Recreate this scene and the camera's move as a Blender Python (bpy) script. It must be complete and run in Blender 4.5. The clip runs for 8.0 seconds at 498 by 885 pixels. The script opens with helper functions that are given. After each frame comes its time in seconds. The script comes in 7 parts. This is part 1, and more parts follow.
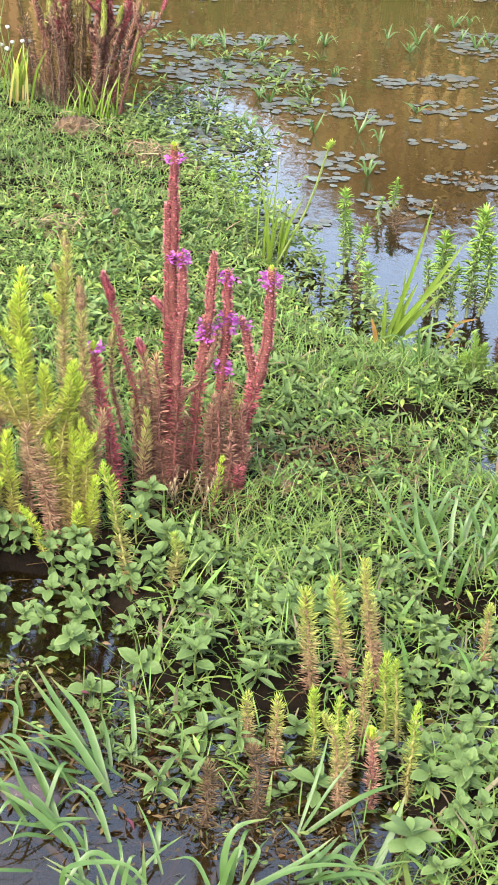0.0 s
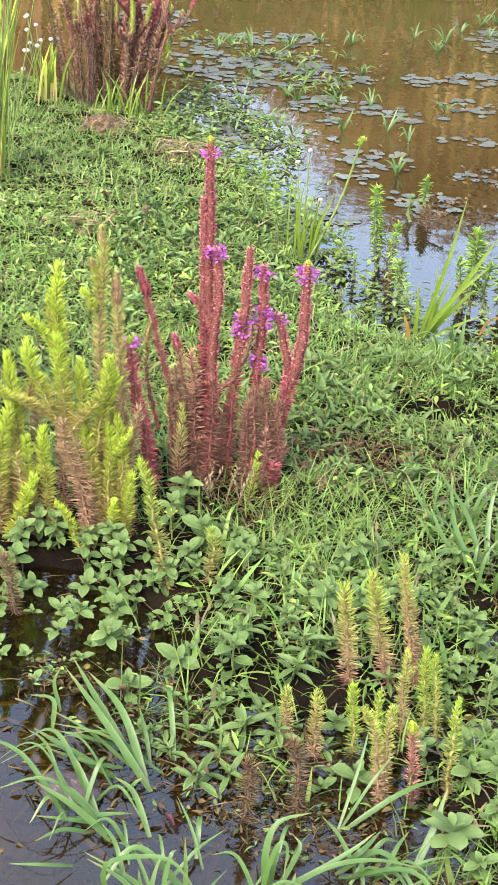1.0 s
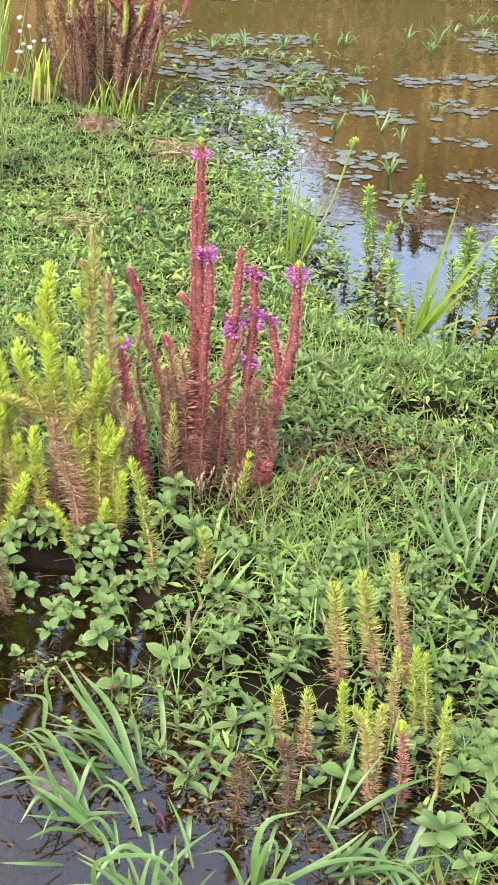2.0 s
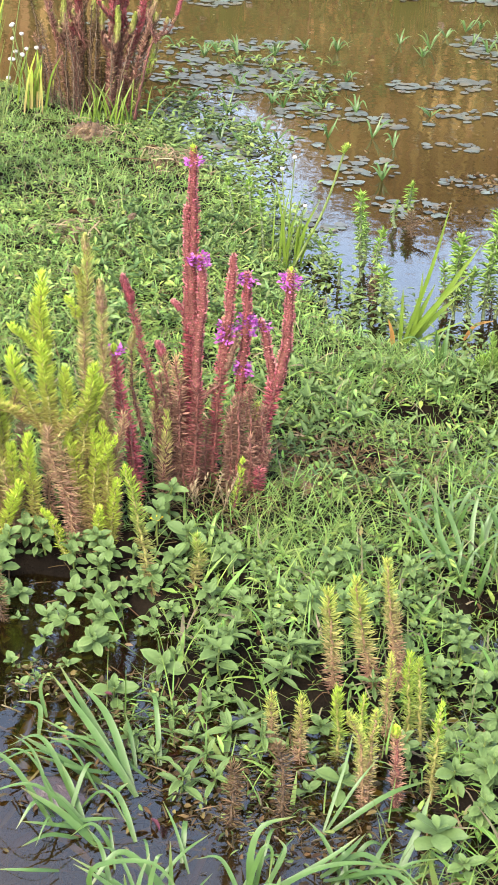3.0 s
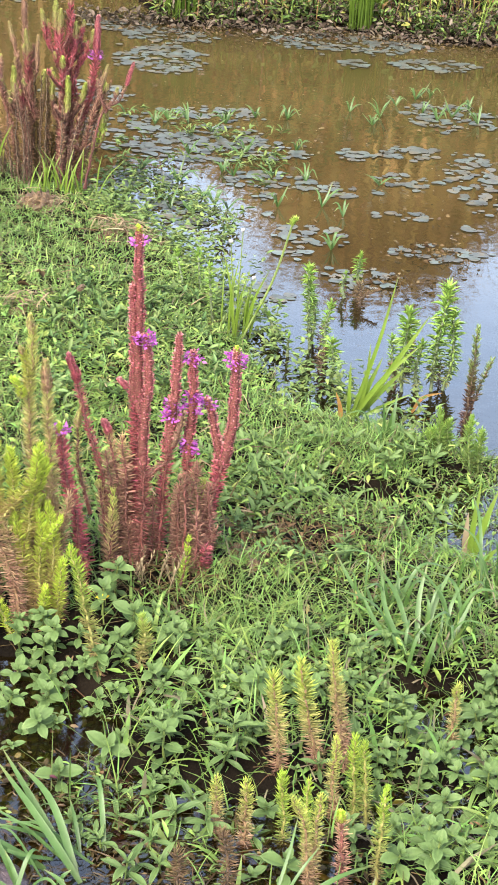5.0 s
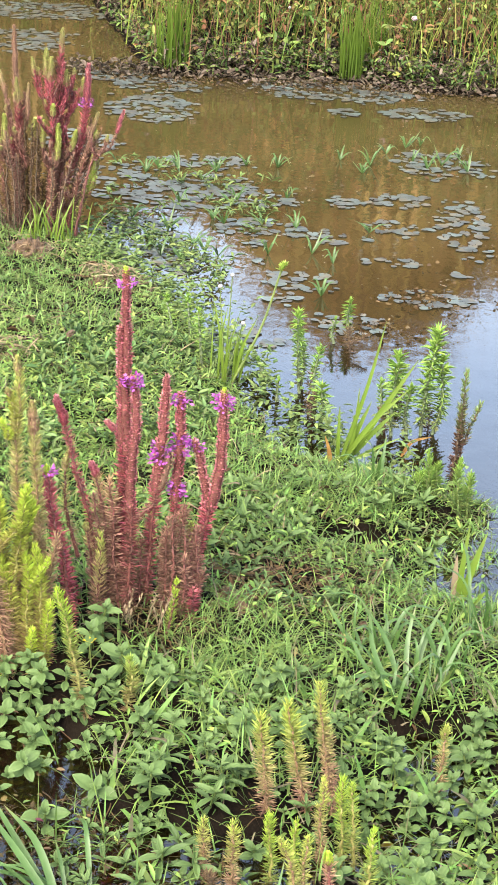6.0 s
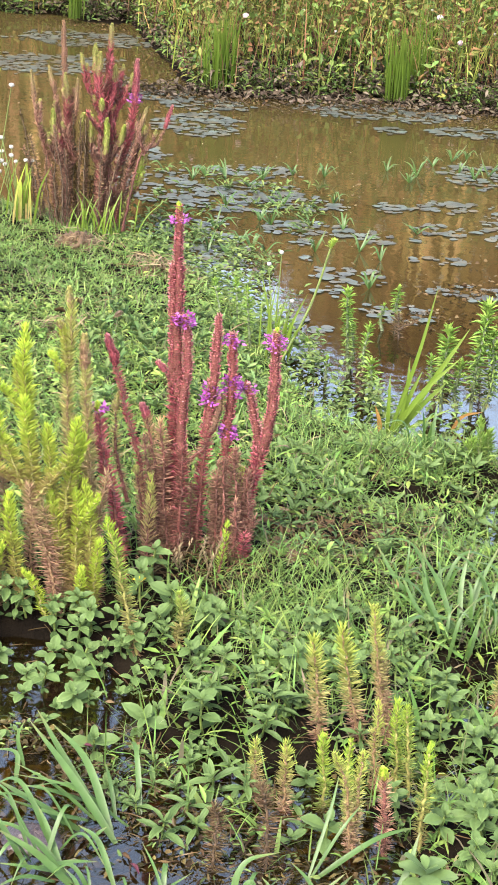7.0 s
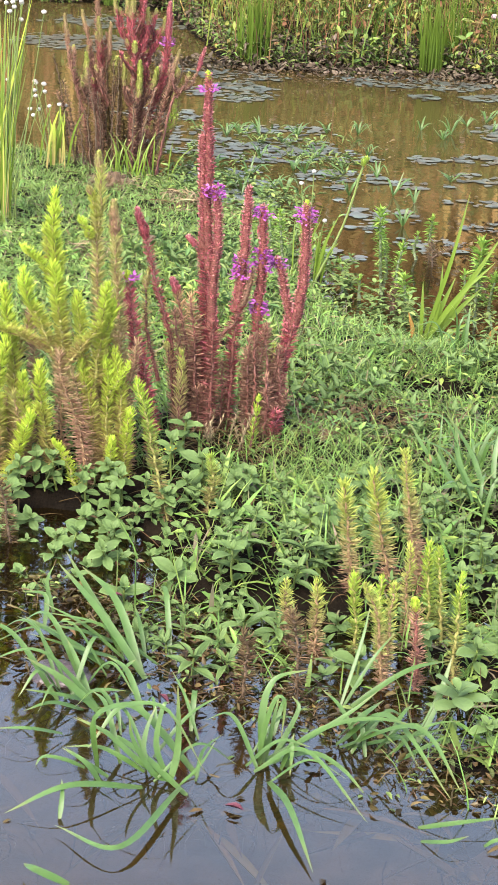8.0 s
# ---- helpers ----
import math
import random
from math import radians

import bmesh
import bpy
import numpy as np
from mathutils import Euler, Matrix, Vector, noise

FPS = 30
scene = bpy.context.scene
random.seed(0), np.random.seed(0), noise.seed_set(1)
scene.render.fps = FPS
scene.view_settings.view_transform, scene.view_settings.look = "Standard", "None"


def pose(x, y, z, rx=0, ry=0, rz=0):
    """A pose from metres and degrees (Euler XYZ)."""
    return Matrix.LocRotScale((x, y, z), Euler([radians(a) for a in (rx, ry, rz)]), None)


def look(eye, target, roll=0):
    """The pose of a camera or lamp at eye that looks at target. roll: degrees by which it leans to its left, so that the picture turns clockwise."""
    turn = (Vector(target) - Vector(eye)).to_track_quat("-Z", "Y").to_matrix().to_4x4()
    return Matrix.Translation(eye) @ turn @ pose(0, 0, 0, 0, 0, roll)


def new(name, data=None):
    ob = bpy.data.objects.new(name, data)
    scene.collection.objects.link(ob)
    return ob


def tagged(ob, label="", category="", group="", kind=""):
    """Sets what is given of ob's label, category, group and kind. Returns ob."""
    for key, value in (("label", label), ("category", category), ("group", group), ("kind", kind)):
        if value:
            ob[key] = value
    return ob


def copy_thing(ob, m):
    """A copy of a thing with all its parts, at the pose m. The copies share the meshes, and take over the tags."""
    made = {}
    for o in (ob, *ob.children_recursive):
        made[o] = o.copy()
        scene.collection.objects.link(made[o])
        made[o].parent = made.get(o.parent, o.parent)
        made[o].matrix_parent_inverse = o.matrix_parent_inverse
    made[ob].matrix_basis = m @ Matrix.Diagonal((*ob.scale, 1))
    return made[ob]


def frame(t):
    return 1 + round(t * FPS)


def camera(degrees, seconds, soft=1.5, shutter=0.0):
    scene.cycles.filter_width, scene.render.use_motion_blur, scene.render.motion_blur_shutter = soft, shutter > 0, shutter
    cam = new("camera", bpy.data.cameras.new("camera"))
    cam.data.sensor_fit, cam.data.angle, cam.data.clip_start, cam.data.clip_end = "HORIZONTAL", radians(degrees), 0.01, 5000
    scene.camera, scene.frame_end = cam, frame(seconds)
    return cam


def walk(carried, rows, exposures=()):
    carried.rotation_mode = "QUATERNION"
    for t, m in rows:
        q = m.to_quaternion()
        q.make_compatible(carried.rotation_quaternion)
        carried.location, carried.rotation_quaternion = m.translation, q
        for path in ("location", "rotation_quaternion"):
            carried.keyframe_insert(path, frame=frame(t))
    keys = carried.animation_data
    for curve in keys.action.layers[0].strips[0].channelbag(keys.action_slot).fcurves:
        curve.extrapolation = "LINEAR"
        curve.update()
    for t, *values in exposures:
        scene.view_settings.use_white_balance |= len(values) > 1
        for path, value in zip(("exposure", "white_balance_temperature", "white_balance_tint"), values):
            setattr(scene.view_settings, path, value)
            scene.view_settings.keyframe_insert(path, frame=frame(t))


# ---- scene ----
# ---------------------------------------------------------------- camera
cam = camera(13.98, 8.0, soft=1.4)
PATH = [
    (0, (0.087, -0.251, 0.872), (0.075, 1.554, 0.011), 3.9),
    (0.5, (0.073, -0.247, 0.864), (0.05, 1.559, 0.005), 3.7),
    (1, (0.071, -0.249, 0.862), (0.042, 1.557, 0.003), 3.7),
    (1.5, (0.074, -0.251, 0.863), (0.046, 1.555, 0.004), 3.7),
    (3, (0.078, -0.257, 0.867), (0.056, 1.552, 0.013), 3.4),
    (3.5, (0.078, -0.258, 0.868), (0.063, 1.553, 0.019), 3.4),
    (4, (0.078, -0.263, 0.87), (0.07, 1.552, 0.029), 3.4),
    (4.5, (0.081, -0.255, 0.883), (0.082, 1.567, 0.058), 3.6),
    (5, (0.086, -0.248, 0.888), (0.103, 1.583, 0.084), 3.8),
    (5.2, (0.091, -0.243, 0.894), (0.115, 1.592, 0.1), 3.8),
    (6.3, (0.093, -0.256, 0.864), (0.105, 1.603, 0.125), 3.6),
    (6.5, (0.09, -0.261, 0.848), (0.092, 1.603, 0.123), 3.6),
    (7, (0.088, -0.277, 0.759), (0.065, 1.602, 0.074), 3.6),
    (7.5, (0.1, -0.298, 0.667), (0.052, 1.589, 0.008), 3.3),
    (8, (0.105, -0.318, 0.616), (0.04, 1.574, -0.029), 2.9),
]
walk(cam, [(t, look(eye, target, roll)) for t, eye, target, roll in PATH])

# ---------------------------------------------------------------- light
SUN_UP, SUN_TURN = 46, 205
world = bpy.data.worlds.new("sky")
scene.world = world
world.use_nodes = True
wn = world.node_tree.nodes
sky = wn.new("ShaderNodeTexSky")
sky.sky_type = "NISHITA"
sky.sun_disc = False
sky.sun_elevation = radians(SUN_UP)
sky.sun_rotation = radians(SUN_TURN)
sky.air_density = 1.0
sky.dust_density = 3.6
sky.ozone_density = 1.3
wn["Background"].inputs["Strength"].default_value = 0.208
haze = wn.new("ShaderNodeHueSaturation")
haze.inputs["Saturation"].default_value = 0.8
world.node_tree.links.new(sky.outputs[0], haze.inputs["Color"])
world.node_tree.links.new(haze.outputs[0], wn["Background"].inputs["Color"])
sun = new("sun", bpy.data.lights.new("sun", "SUN"))
sun.data.energy = 1.65
sun.data.angle = radians(28)
sun.data.color = (1.0, 0.92, 0.78)
a, b = radians(SUN_TURN), radians(SUN_UP)
sun.matrix_world = look((0, 0, 0), (-math.sin(a) * math.cos(b), -math.cos(a) * math.cos(b), -math.sin(b)))
scene.view_settings.exposure = 2.9

# ---------------------------------------------------------------- materials


def nodes_of(name):
    mat = bpy.data.materials.new(name)
    mat.use_nodes = True
    return mat, mat.node_tree.nodes, mat.node_tree.links, mat.node_tree.nodes["Principled BSDF"]


def ramp_node(n, stops):
    r = n.new("ShaderNodeValToRGB")
    r.color_ramp.elements[0].position, r.color_ramp.elements[0].color = stops[0][0], (*stops[0][1], 1)
    r.color_ramp.elements[1].position, r.color_ramp.elements[1].color = stops[-1][0], (*stops[-1][1], 1)
    for p, c in stops[1:-1]:
        e = r.color_ramp.elements.new(p)
        e.color = (*c, 1)
    return r


def plant_mat(name, stops, rough=0.5, glow=0.3, hue=0.03, val=0.45, spots=60.0, blotch=None):
    """Leaf material: the tone along the plant picks the colour, each leaf differs a little, light shines through."""
    mat, n, l, p = nodes_of(name)
    at = n.new("ShaderNodeAttribute")
    at.attribute_name = "tone"
    r = ramp_node(n, stops)
    l.new(at.outputs["Fac"], r.inputs[0])
    geo = n.new("ShaderNodeNewGeometry")
    hsv = n.new("ShaderNodeHueSaturation")
    mh = n.new("ShaderNodeMapRange")
    mh.inputs[3].default_value, mh.inputs[4].default_value = 0.5 - hue, 0.5 + hue
    l.new(geo.outputs["Random Per Island"], mh.inputs[0])
    l.new(mh.outputs[0], hsv.inputs["Hue"])
    noise_t = n.new("ShaderNodeTexNoise")
    noise_t.inputs["Scale"].default_value = spots
    noise_t.inputs["Detail"].default_value = 3
    co = n.new("ShaderNodeTexCoord")
    l.new(co.outputs["Object"], noise_t.inputs["Vector"])
    mul = n.new("ShaderNodeMath")
    mul.operation = "MULTIPLY"
    mul.inputs[1].default_value = 7.31
    l.new(geo.outputs["Random Per Island"], mul.inputs[0])
    fr = n.new("ShaderNodeMath")
    fr.operation = "FRACT"
    l.new(mul.outputs[0], fr.inputs[0])
    add = n.new("ShaderNodeMath")
    add.operation = "ADD"
    l.new(fr.outputs[0], add.inputs[0])
    l.new(noise_t.outputs["Fac"], add.inputs[1])
    mv = n.new("ShaderNodeMapRange")
    mv.inputs[1].default_value, mv.inputs[2].default_value = 0.3, 1.7
    mv.inputs[3].default_value, mv.inputs[4].default_value = 1 - val, 1 + val
    l.new(add.outputs[0], mv.inputs[0])
    l.new(mv.outputs[0], hsv.inputs["Value"])
    l.new(r.outputs[0], hsv.inputs["Color"])
    col = hsv.outputs[0]
    if blotch:
        mix = n.new("ShaderNodeMix")
        mix.data_type = "RGBA"
        n2 = n.new("ShaderNodeTexNoise")
        n2.inputs["Scale"].default_value = blotch[1]
        l.new(co.outputs["Object"], n2.inputs["Vector"])
        m2 = n.new("ShaderNodeMapRange")
        m2.inputs[1].default_value, m2.inputs[2].default_value = 0.52, 0.68
        l.new(n2.outputs["Fac"], m2.inputs[0])
        l.new(m2.outputs[0], mix.inputs["Factor"])
        l.new(col, mix.inputs["A"])
        mix.inputs["B"].default_value = (*blotch[0], 1)
        col = mix.outputs["Result"]
    l.new(col, p.inputs["Base Color"])
    p.inputs["Roughness"].default_value = rough
    p.inputs["Specular IOR Level"].default_value = 0.06
    tr = n.new("ShaderNodeBsdfTranslucent")
    l.new(col, tr.inputs["Color"])
    mx = n.new("ShaderNodeMixShader")
    mx.inputs[0].default_value = glow
    l.new(p.outputs[0], mx.inputs[1])
    l.new(tr.outputs[0], mx.inputs[2])
    l.new(mx.outputs[0], n["Material Output"].inputs["Surface"])
    return mat


def solid_mat(name, c1, c2, scale, rough=0.8, bump=0.3, fine=6.0):
    mat, n, l, p = nodes_of(name)
    co = n.new("ShaderNodeTexCoord")
    t1 = n.new("ShaderNodeTexNoise")
    t1.inputs["Scale"].default_value = scale
    t1.inputs["Detail"].default_value = 8
    l.new(co.outputs["Object"], t1.inputs["Vector"])
    r = ramp_node(n, [(0.32, c1), (0.68, c2)])
    l.new(t1.outputs["Fac"], r.inputs[0])
    l.new(r.outputs[0], p.inputs["Base Color"])
    t2 = n.new("ShaderNodeTexNoise")
    t2.inputs["Scale"].default_value = scale * fine
    t2.inputs["Detail"].default_value = 6
    l.new(co.outputs["Object"], t2.inputs["Vector"])
    b_ = n.new("ShaderNodeBump")
    b_.inputs["Strength"].default_value = bump
    b_.inputs["Distance"].default_value = 0.004
    l.new(t2.outputs["Fac"], b_.inputs["Height"])
    l.new(b_.outputs[0], p.inputs["Normal"])
    p.inputs["Roughness"].default_value = rough
    p.inputs["Specular IOR Level"].default_value = 0.3
    return mat


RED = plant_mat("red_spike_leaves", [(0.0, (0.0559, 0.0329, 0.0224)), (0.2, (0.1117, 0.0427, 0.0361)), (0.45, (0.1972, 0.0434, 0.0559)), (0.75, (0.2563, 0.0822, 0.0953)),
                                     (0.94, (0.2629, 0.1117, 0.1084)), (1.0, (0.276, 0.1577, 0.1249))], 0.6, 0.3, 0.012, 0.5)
PINKBROWN = plant_mat("red_brown_spike_leaves", [(0.0, (0.0544, 0.0399, 0.0265)), (0.35, (0.1313, 0.0712, 0.0522)), (0.8, (0.1992, 0.114, 0.0807)), (1.0, (0.2354, 0.1614, 0.076))], 0.6, 0.25, 0.015, 0.45)
YELLOW = plant_mat("yellow_green_spike_leaves", [(0.0, (0.1717, 0.1106, 0.0585)), (0.25, (0.2332, 0.166, 0.0743)), (0.48, (0.2577, 0.2491, 0.0637)), (0.75, (0.2606, 0.3238, 0.0453)), (1.0, (0.304, 0.4002, 0.0478))], 0.6, 0.5, 0.015, 0.35)
GREENSPIKE = plant_mat("green_spike_leaves", [(0.0, (0.1258, 0.0737, 0.0491)), (0.35, (0.1426, 0.1392, 0.045)), (0.7, (0.151, 0.2046, 0.0409)), (1.0, (0.2013, 0.2783, 0.0328))], 0.6, 0.35, 0.015, 0.35)
TANSPIKE = plant_mat("tan_spike_leaves", [(0.0, (0.1458, 0.0796, 0.0564)), (0.35, (0.2333, 0.145, 0.0941)), (0.6, (0.2235, 0.1966, 0.08)), (1.0, (0.243, 0.2901, 0.0564))], 0.65, 0.35, 0.02, 0.4)
WITHERED = plant_mat("withered_spike_leaves", [(0.0, (0.0434, 0.0279, 0.0155)), (0.5, (0.093, 0.062, 0.0341)), (1.0, (0.124, 0.1054, 0.0434))], 0.65, 0.25, 0.02, 0.4)
DARKSPIKE = plant_mat("dark_spike_leaves", [(0.0, (0.0335, 0.0167, 0.0124)), (0.45, (0.0781, 0.0422, 0.0279)), (0.7, (0.0725, 0.0781, 0.0279)), (1.0, (0.106, 0.1451, 0.0366))], 0.55, 0.25, 0.015, 0.4)
STEMRED = solid_mat("red_brown_stem", (0.0335, 0.0124, 0.0081), (0.0837, 0.0254, 0.0198), 60, 0.6)
STEMBROWN = solid_mat("brown_stem", (0.0198, 0.0124, 0.0068), (0.0558, 0.0335, 0.0167), 60, 0.7)
STEMTAN = solid_mat("tan_stem", (0.0753, 0.0402, 0.0201), (0.1155, 0.0753, 0.0352), 60, 0.6)
STEMLIME = solid_mat("lime_stem", (0.0904, 0.0753, 0.0229), (0.1255, 0.1255, 0.0301), 60, 0.6)
STEMPALE = solid_mat("pale_water_stem", (0.0335, 0.0409, 0.0195), (0.0614, 0.0818, 0.0363), 60, 0.6)
STEMGREEN = solid_mat("green_stem", (0.0366, 0.0558, 0.0112), (0.0725, 0.0924, 0.0198), 60, 0.5)
PURPLE = plant_mat("purple_petals", [(0.0, (0.1395, 0.0223, 0.1283)), (1.0, (0.2288, 0.0725, 0.2176))], 0.5, 0.35, 0.02, 0.25)
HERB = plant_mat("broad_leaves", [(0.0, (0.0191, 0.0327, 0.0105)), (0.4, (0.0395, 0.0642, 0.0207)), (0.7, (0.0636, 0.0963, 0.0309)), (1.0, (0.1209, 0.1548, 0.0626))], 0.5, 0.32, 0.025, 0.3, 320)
COVER = plant_mat("ground_cover_leaves", [(0.0, (0.0962, 0.0614, 0.0306)), (0.2, (0.0561, 0.0778, 0.0193)), (0.5, (0.0762, 0.1244, 0.0263)), (0.75, (0.098, 0.1474, 0.0335)), (1.0, (0.1324, 0.1679, 0.0509))], 0.55, 0.35, 0.03, 0.45, 60)
GRASS = plant_mat("fine_grass_blades", [(0.0, (0.082, 0.0698, 0.0443)), (0.3, (0.0546, 0.0785, 0.0214)), (0.7, (0.0685, 0.1135, 0.0258)), (1.0, (0.1041, 0.1454, 0.0466))], 0.5, 0.38, 0.025, 0.5, 60)
BLADE = plant_mat("broad_grass_blades", [(0.0, (0.0388, 0.0464, 0.011)), (0.35, (0.0314, 0.0603, 0.0124)), (0.8, (0.0436, 0.0766, 0.02)), (1.0, (0.0824, 0.0859, 0.0274))], 0.48, 0.3, 0.045, 0.4, 110)
REED = plant_mat("reed_blades", [(0.0, (0.0498, 0.0713, 0.0087)), (0.5, (0.0667, 0.1032, 0.0116)), (1.0, (0.0916, 0.12, 0.026))], 0.45, 0.3, 0.015, 0.25, 50)
FARREED = plant_mat("upright_reed_blades", [(0.0, (0.0201, 0.0321, 0.004)), (0.5, (0.0343, 0.0562, 0.0058)), (1.0, (0.0562, 0.0745, 0.012))], 0.5, 0.3, 0.02, 0.3, 50)
SHORE = plant_mat("shore_herb_leaves", [(0.0, (0.0285, 0.0345, 0.0131)), (0.4, (0.0474, 0.0695, 0.0205)), (1.0, (0.094, 0.1272, 0.0386))], 0.62, 0.3, 0.02, 0.35, 60)
ORANGE = plant_mat("withered_blades", [(0.0, (0.1172, 0.0558, 0.0143)), (1.0, (0.1538, 0.0837, 0.0254))], 0.6, 0.3, 0.02, 0.3, 90)
STRAW = plant_mat("dead_straw", [(0.0, (0.0203, 0.012, 0.0054)), (0.5, (0.0401, 0.0251, 0.0113)), (1.0, (0.0625, 0.0451, 0.0232))], 0.7, 0.15, 0.015, 0.4, 60)
DRY = plant_mat("pale_straw", [(0.0, (0.0893, 0.065, 0.0357)), (1.0, (0.1384, 0.1071, 0.067))], 0.7, 0.2, 0.015, 0.3, 60)
LITTER = plant_mat("grey_litter", [(0.0, (0.0201, 0.0141, 0.0093)), (0.6, (0.042, 0.032, 0.0219)), (1.0, (0.0636, 0.0521, 0.0387))], 0.6, 0.1, 0.02, 0.4, 40)
SODDEN = plant_mat("sodden_litter", [(0.0, (0.0087, 0.0056, 0.0025)), (0.6, (0.026, 0.0186, 0.0074)), (1.0, (0.0521, 0.036, 0.0143))], 0.3, 0.05, 0.03, 0.5, 90)
WATERWEED = plant_mat("water_plant_leaves", [(0.0, (0.0609, 0.0538, 0.0211)), (0.35, (0.0766, 0.1139, 0.0307)), (1.0, (0.1155, 0.1857, 0.0324))], 0.5, 0.3, 0.015, 0.3, 60)
DROWNED = plant_mat("drowned_blades", [(0.0, (0.0372, 0.0261, 0.006)), (0.6, (0.0744, 0.0558, 0.0149)), (1.0, (0.0967, 0.0893, 0.0261))], 0.5, 0.1, 0.03, 0.4, 60)
FLECK = plant_mat("pale_flecks", [(0.0, (0.0837, 0.067, 0.0422)), (1.0, (0.1538, 0.1308, 0.1004))], 0.6, 0.1, 0.02, 0.3)
PAD = plant_mat("lily_pad", [(0.0, (0.0339, 0.0293, 0.0205)), (0.6, (0.0363, 0.0419, 0.0391)), (1.0, (0.0442, 0.0549, 0.0474))], 0.32, 0.05, 0.02, 0.35, 120, ((0.0586, 0.0484, 0.0293), 45))
PAD.node_tree.nodes["Principled BSDF"].inputs["IOR"].default_value = 1.6
FAR = plant_mat("far_bank_leaves", [(0.0, (0.0536, 0.027, 0.0119)), (0.3, (0.0926, 0.0563, 0.0226)), (0.6, (0.0733, 0.0833, 0.0226)), (1.0, (0.1176, 0.1203, 0.0285))], 0.55, 0.3, 0.03, 0.4, 12)
FARHERB = plant_mat("far_bank_broad_leaves", [(0.0, (0.0215, 0.0334, 0.0091)), (0.5, (0.0501, 0.0768, 0.0195)), (1.0, (0.0931, 0.127, 0.0324))], 0.5, 0.3, 0.03, 0.4, 30)
FARGRASS = plant_mat("far_bank_grass_blades", [(0.0, (0.0273, 0.0437, 0.0066)), (0.5, (0.0655, 0.0927, 0.0136)), (1.0, (0.1309, 0.1309, 0.0328))], 0.5, 0.35, 0.03, 0.4, 20)
FARDEAD = plant_mat("far_bank_dead_stems", [(0.0, (0.0356, 0.0167, 0.0124)), (0.5, (0.0813, 0.0418, 0.0217)), (1.0, (0.1525, 0.0949, 0.0372))], 0.6, 0.3, 0.02, 0.4, 20)
TALL = plant_mat("tall_reed_leaves", [(0.0, (0.1286, 0.074, 0.0315)), (0.5, (0.2108, 0.1225, 0.0475)), (1.0, (0.2501, 0.1576, 0.063))], 0.6, 0.25, 0.02, 0.35, 5)
WHITE = solid_mat("white_flower_head", (0.1581, 0.1486, 0.1328), (0.215, 0.2087, 0.196), 300, 0.8, 0.6)
PALEPINK = solid_mat("pale_pink_flower_head", (0.2232, 0.1488, 0.1488), (0.2678, 0.2083, 0.2083), 200, 0.8, 0.6)
YFLOWER = plant_mat("yellow_petals", [(0.0, (0.279, 0.186, 0.0074)), (1.0, (0.3162, 0.2455, 0.0149))], 0.5, 0.3, 0.01, 0.1)
PINKLEAF = plant_mat("fallen_pink_leaf", [(0.0, (0.0328, 0.006, 0.0107)), (1.0, (0.0563, 0.0211, 0.0294))], 0.5, 0.25, 0.01, 0.15)
for sheen_mat, gloss, rough_ in ((BLADE, 0.2, 0.42), (HERB, 0.08, 0.5), (REED, 0.15, 0.45)):
    sheen_mat.node_tree.nodes["Principled BSDF"].inputs["Specular IOR Level"].default_value = gloss
    sheen_mat.node_tree.nodes["Principled BSDF"].inputs["Roughness"].default_value = rough_
# wet mud, near black: the deep shade between the plants is in its colour
MUD = solid_mat("shade_dark_wet_mud", (0.0009, 0.0006, 0.0004), (0.0042, 0.003, 0.0018), 26, 0.8, 0.9)
CLOD = solid_mat("dry_soil", (0.0315, 0.0172, 0.0081), (0.0809, 0.0506, 0.0252), 90, 0.95, 1.0)
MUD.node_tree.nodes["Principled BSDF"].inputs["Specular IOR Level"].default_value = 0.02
SILT = solid_mat("pond_silt", (0.0186, 0.0126, 0.0052), (0.0558, 0.0391, 0.0167), 30, 0.9, 0.5)
STONE = solid_mat("purple_brown_stone", (0.0139, 0.0087, 0.0087), (0.0372, 0.0248, 0.0248), 40, 0.35, 0.5)


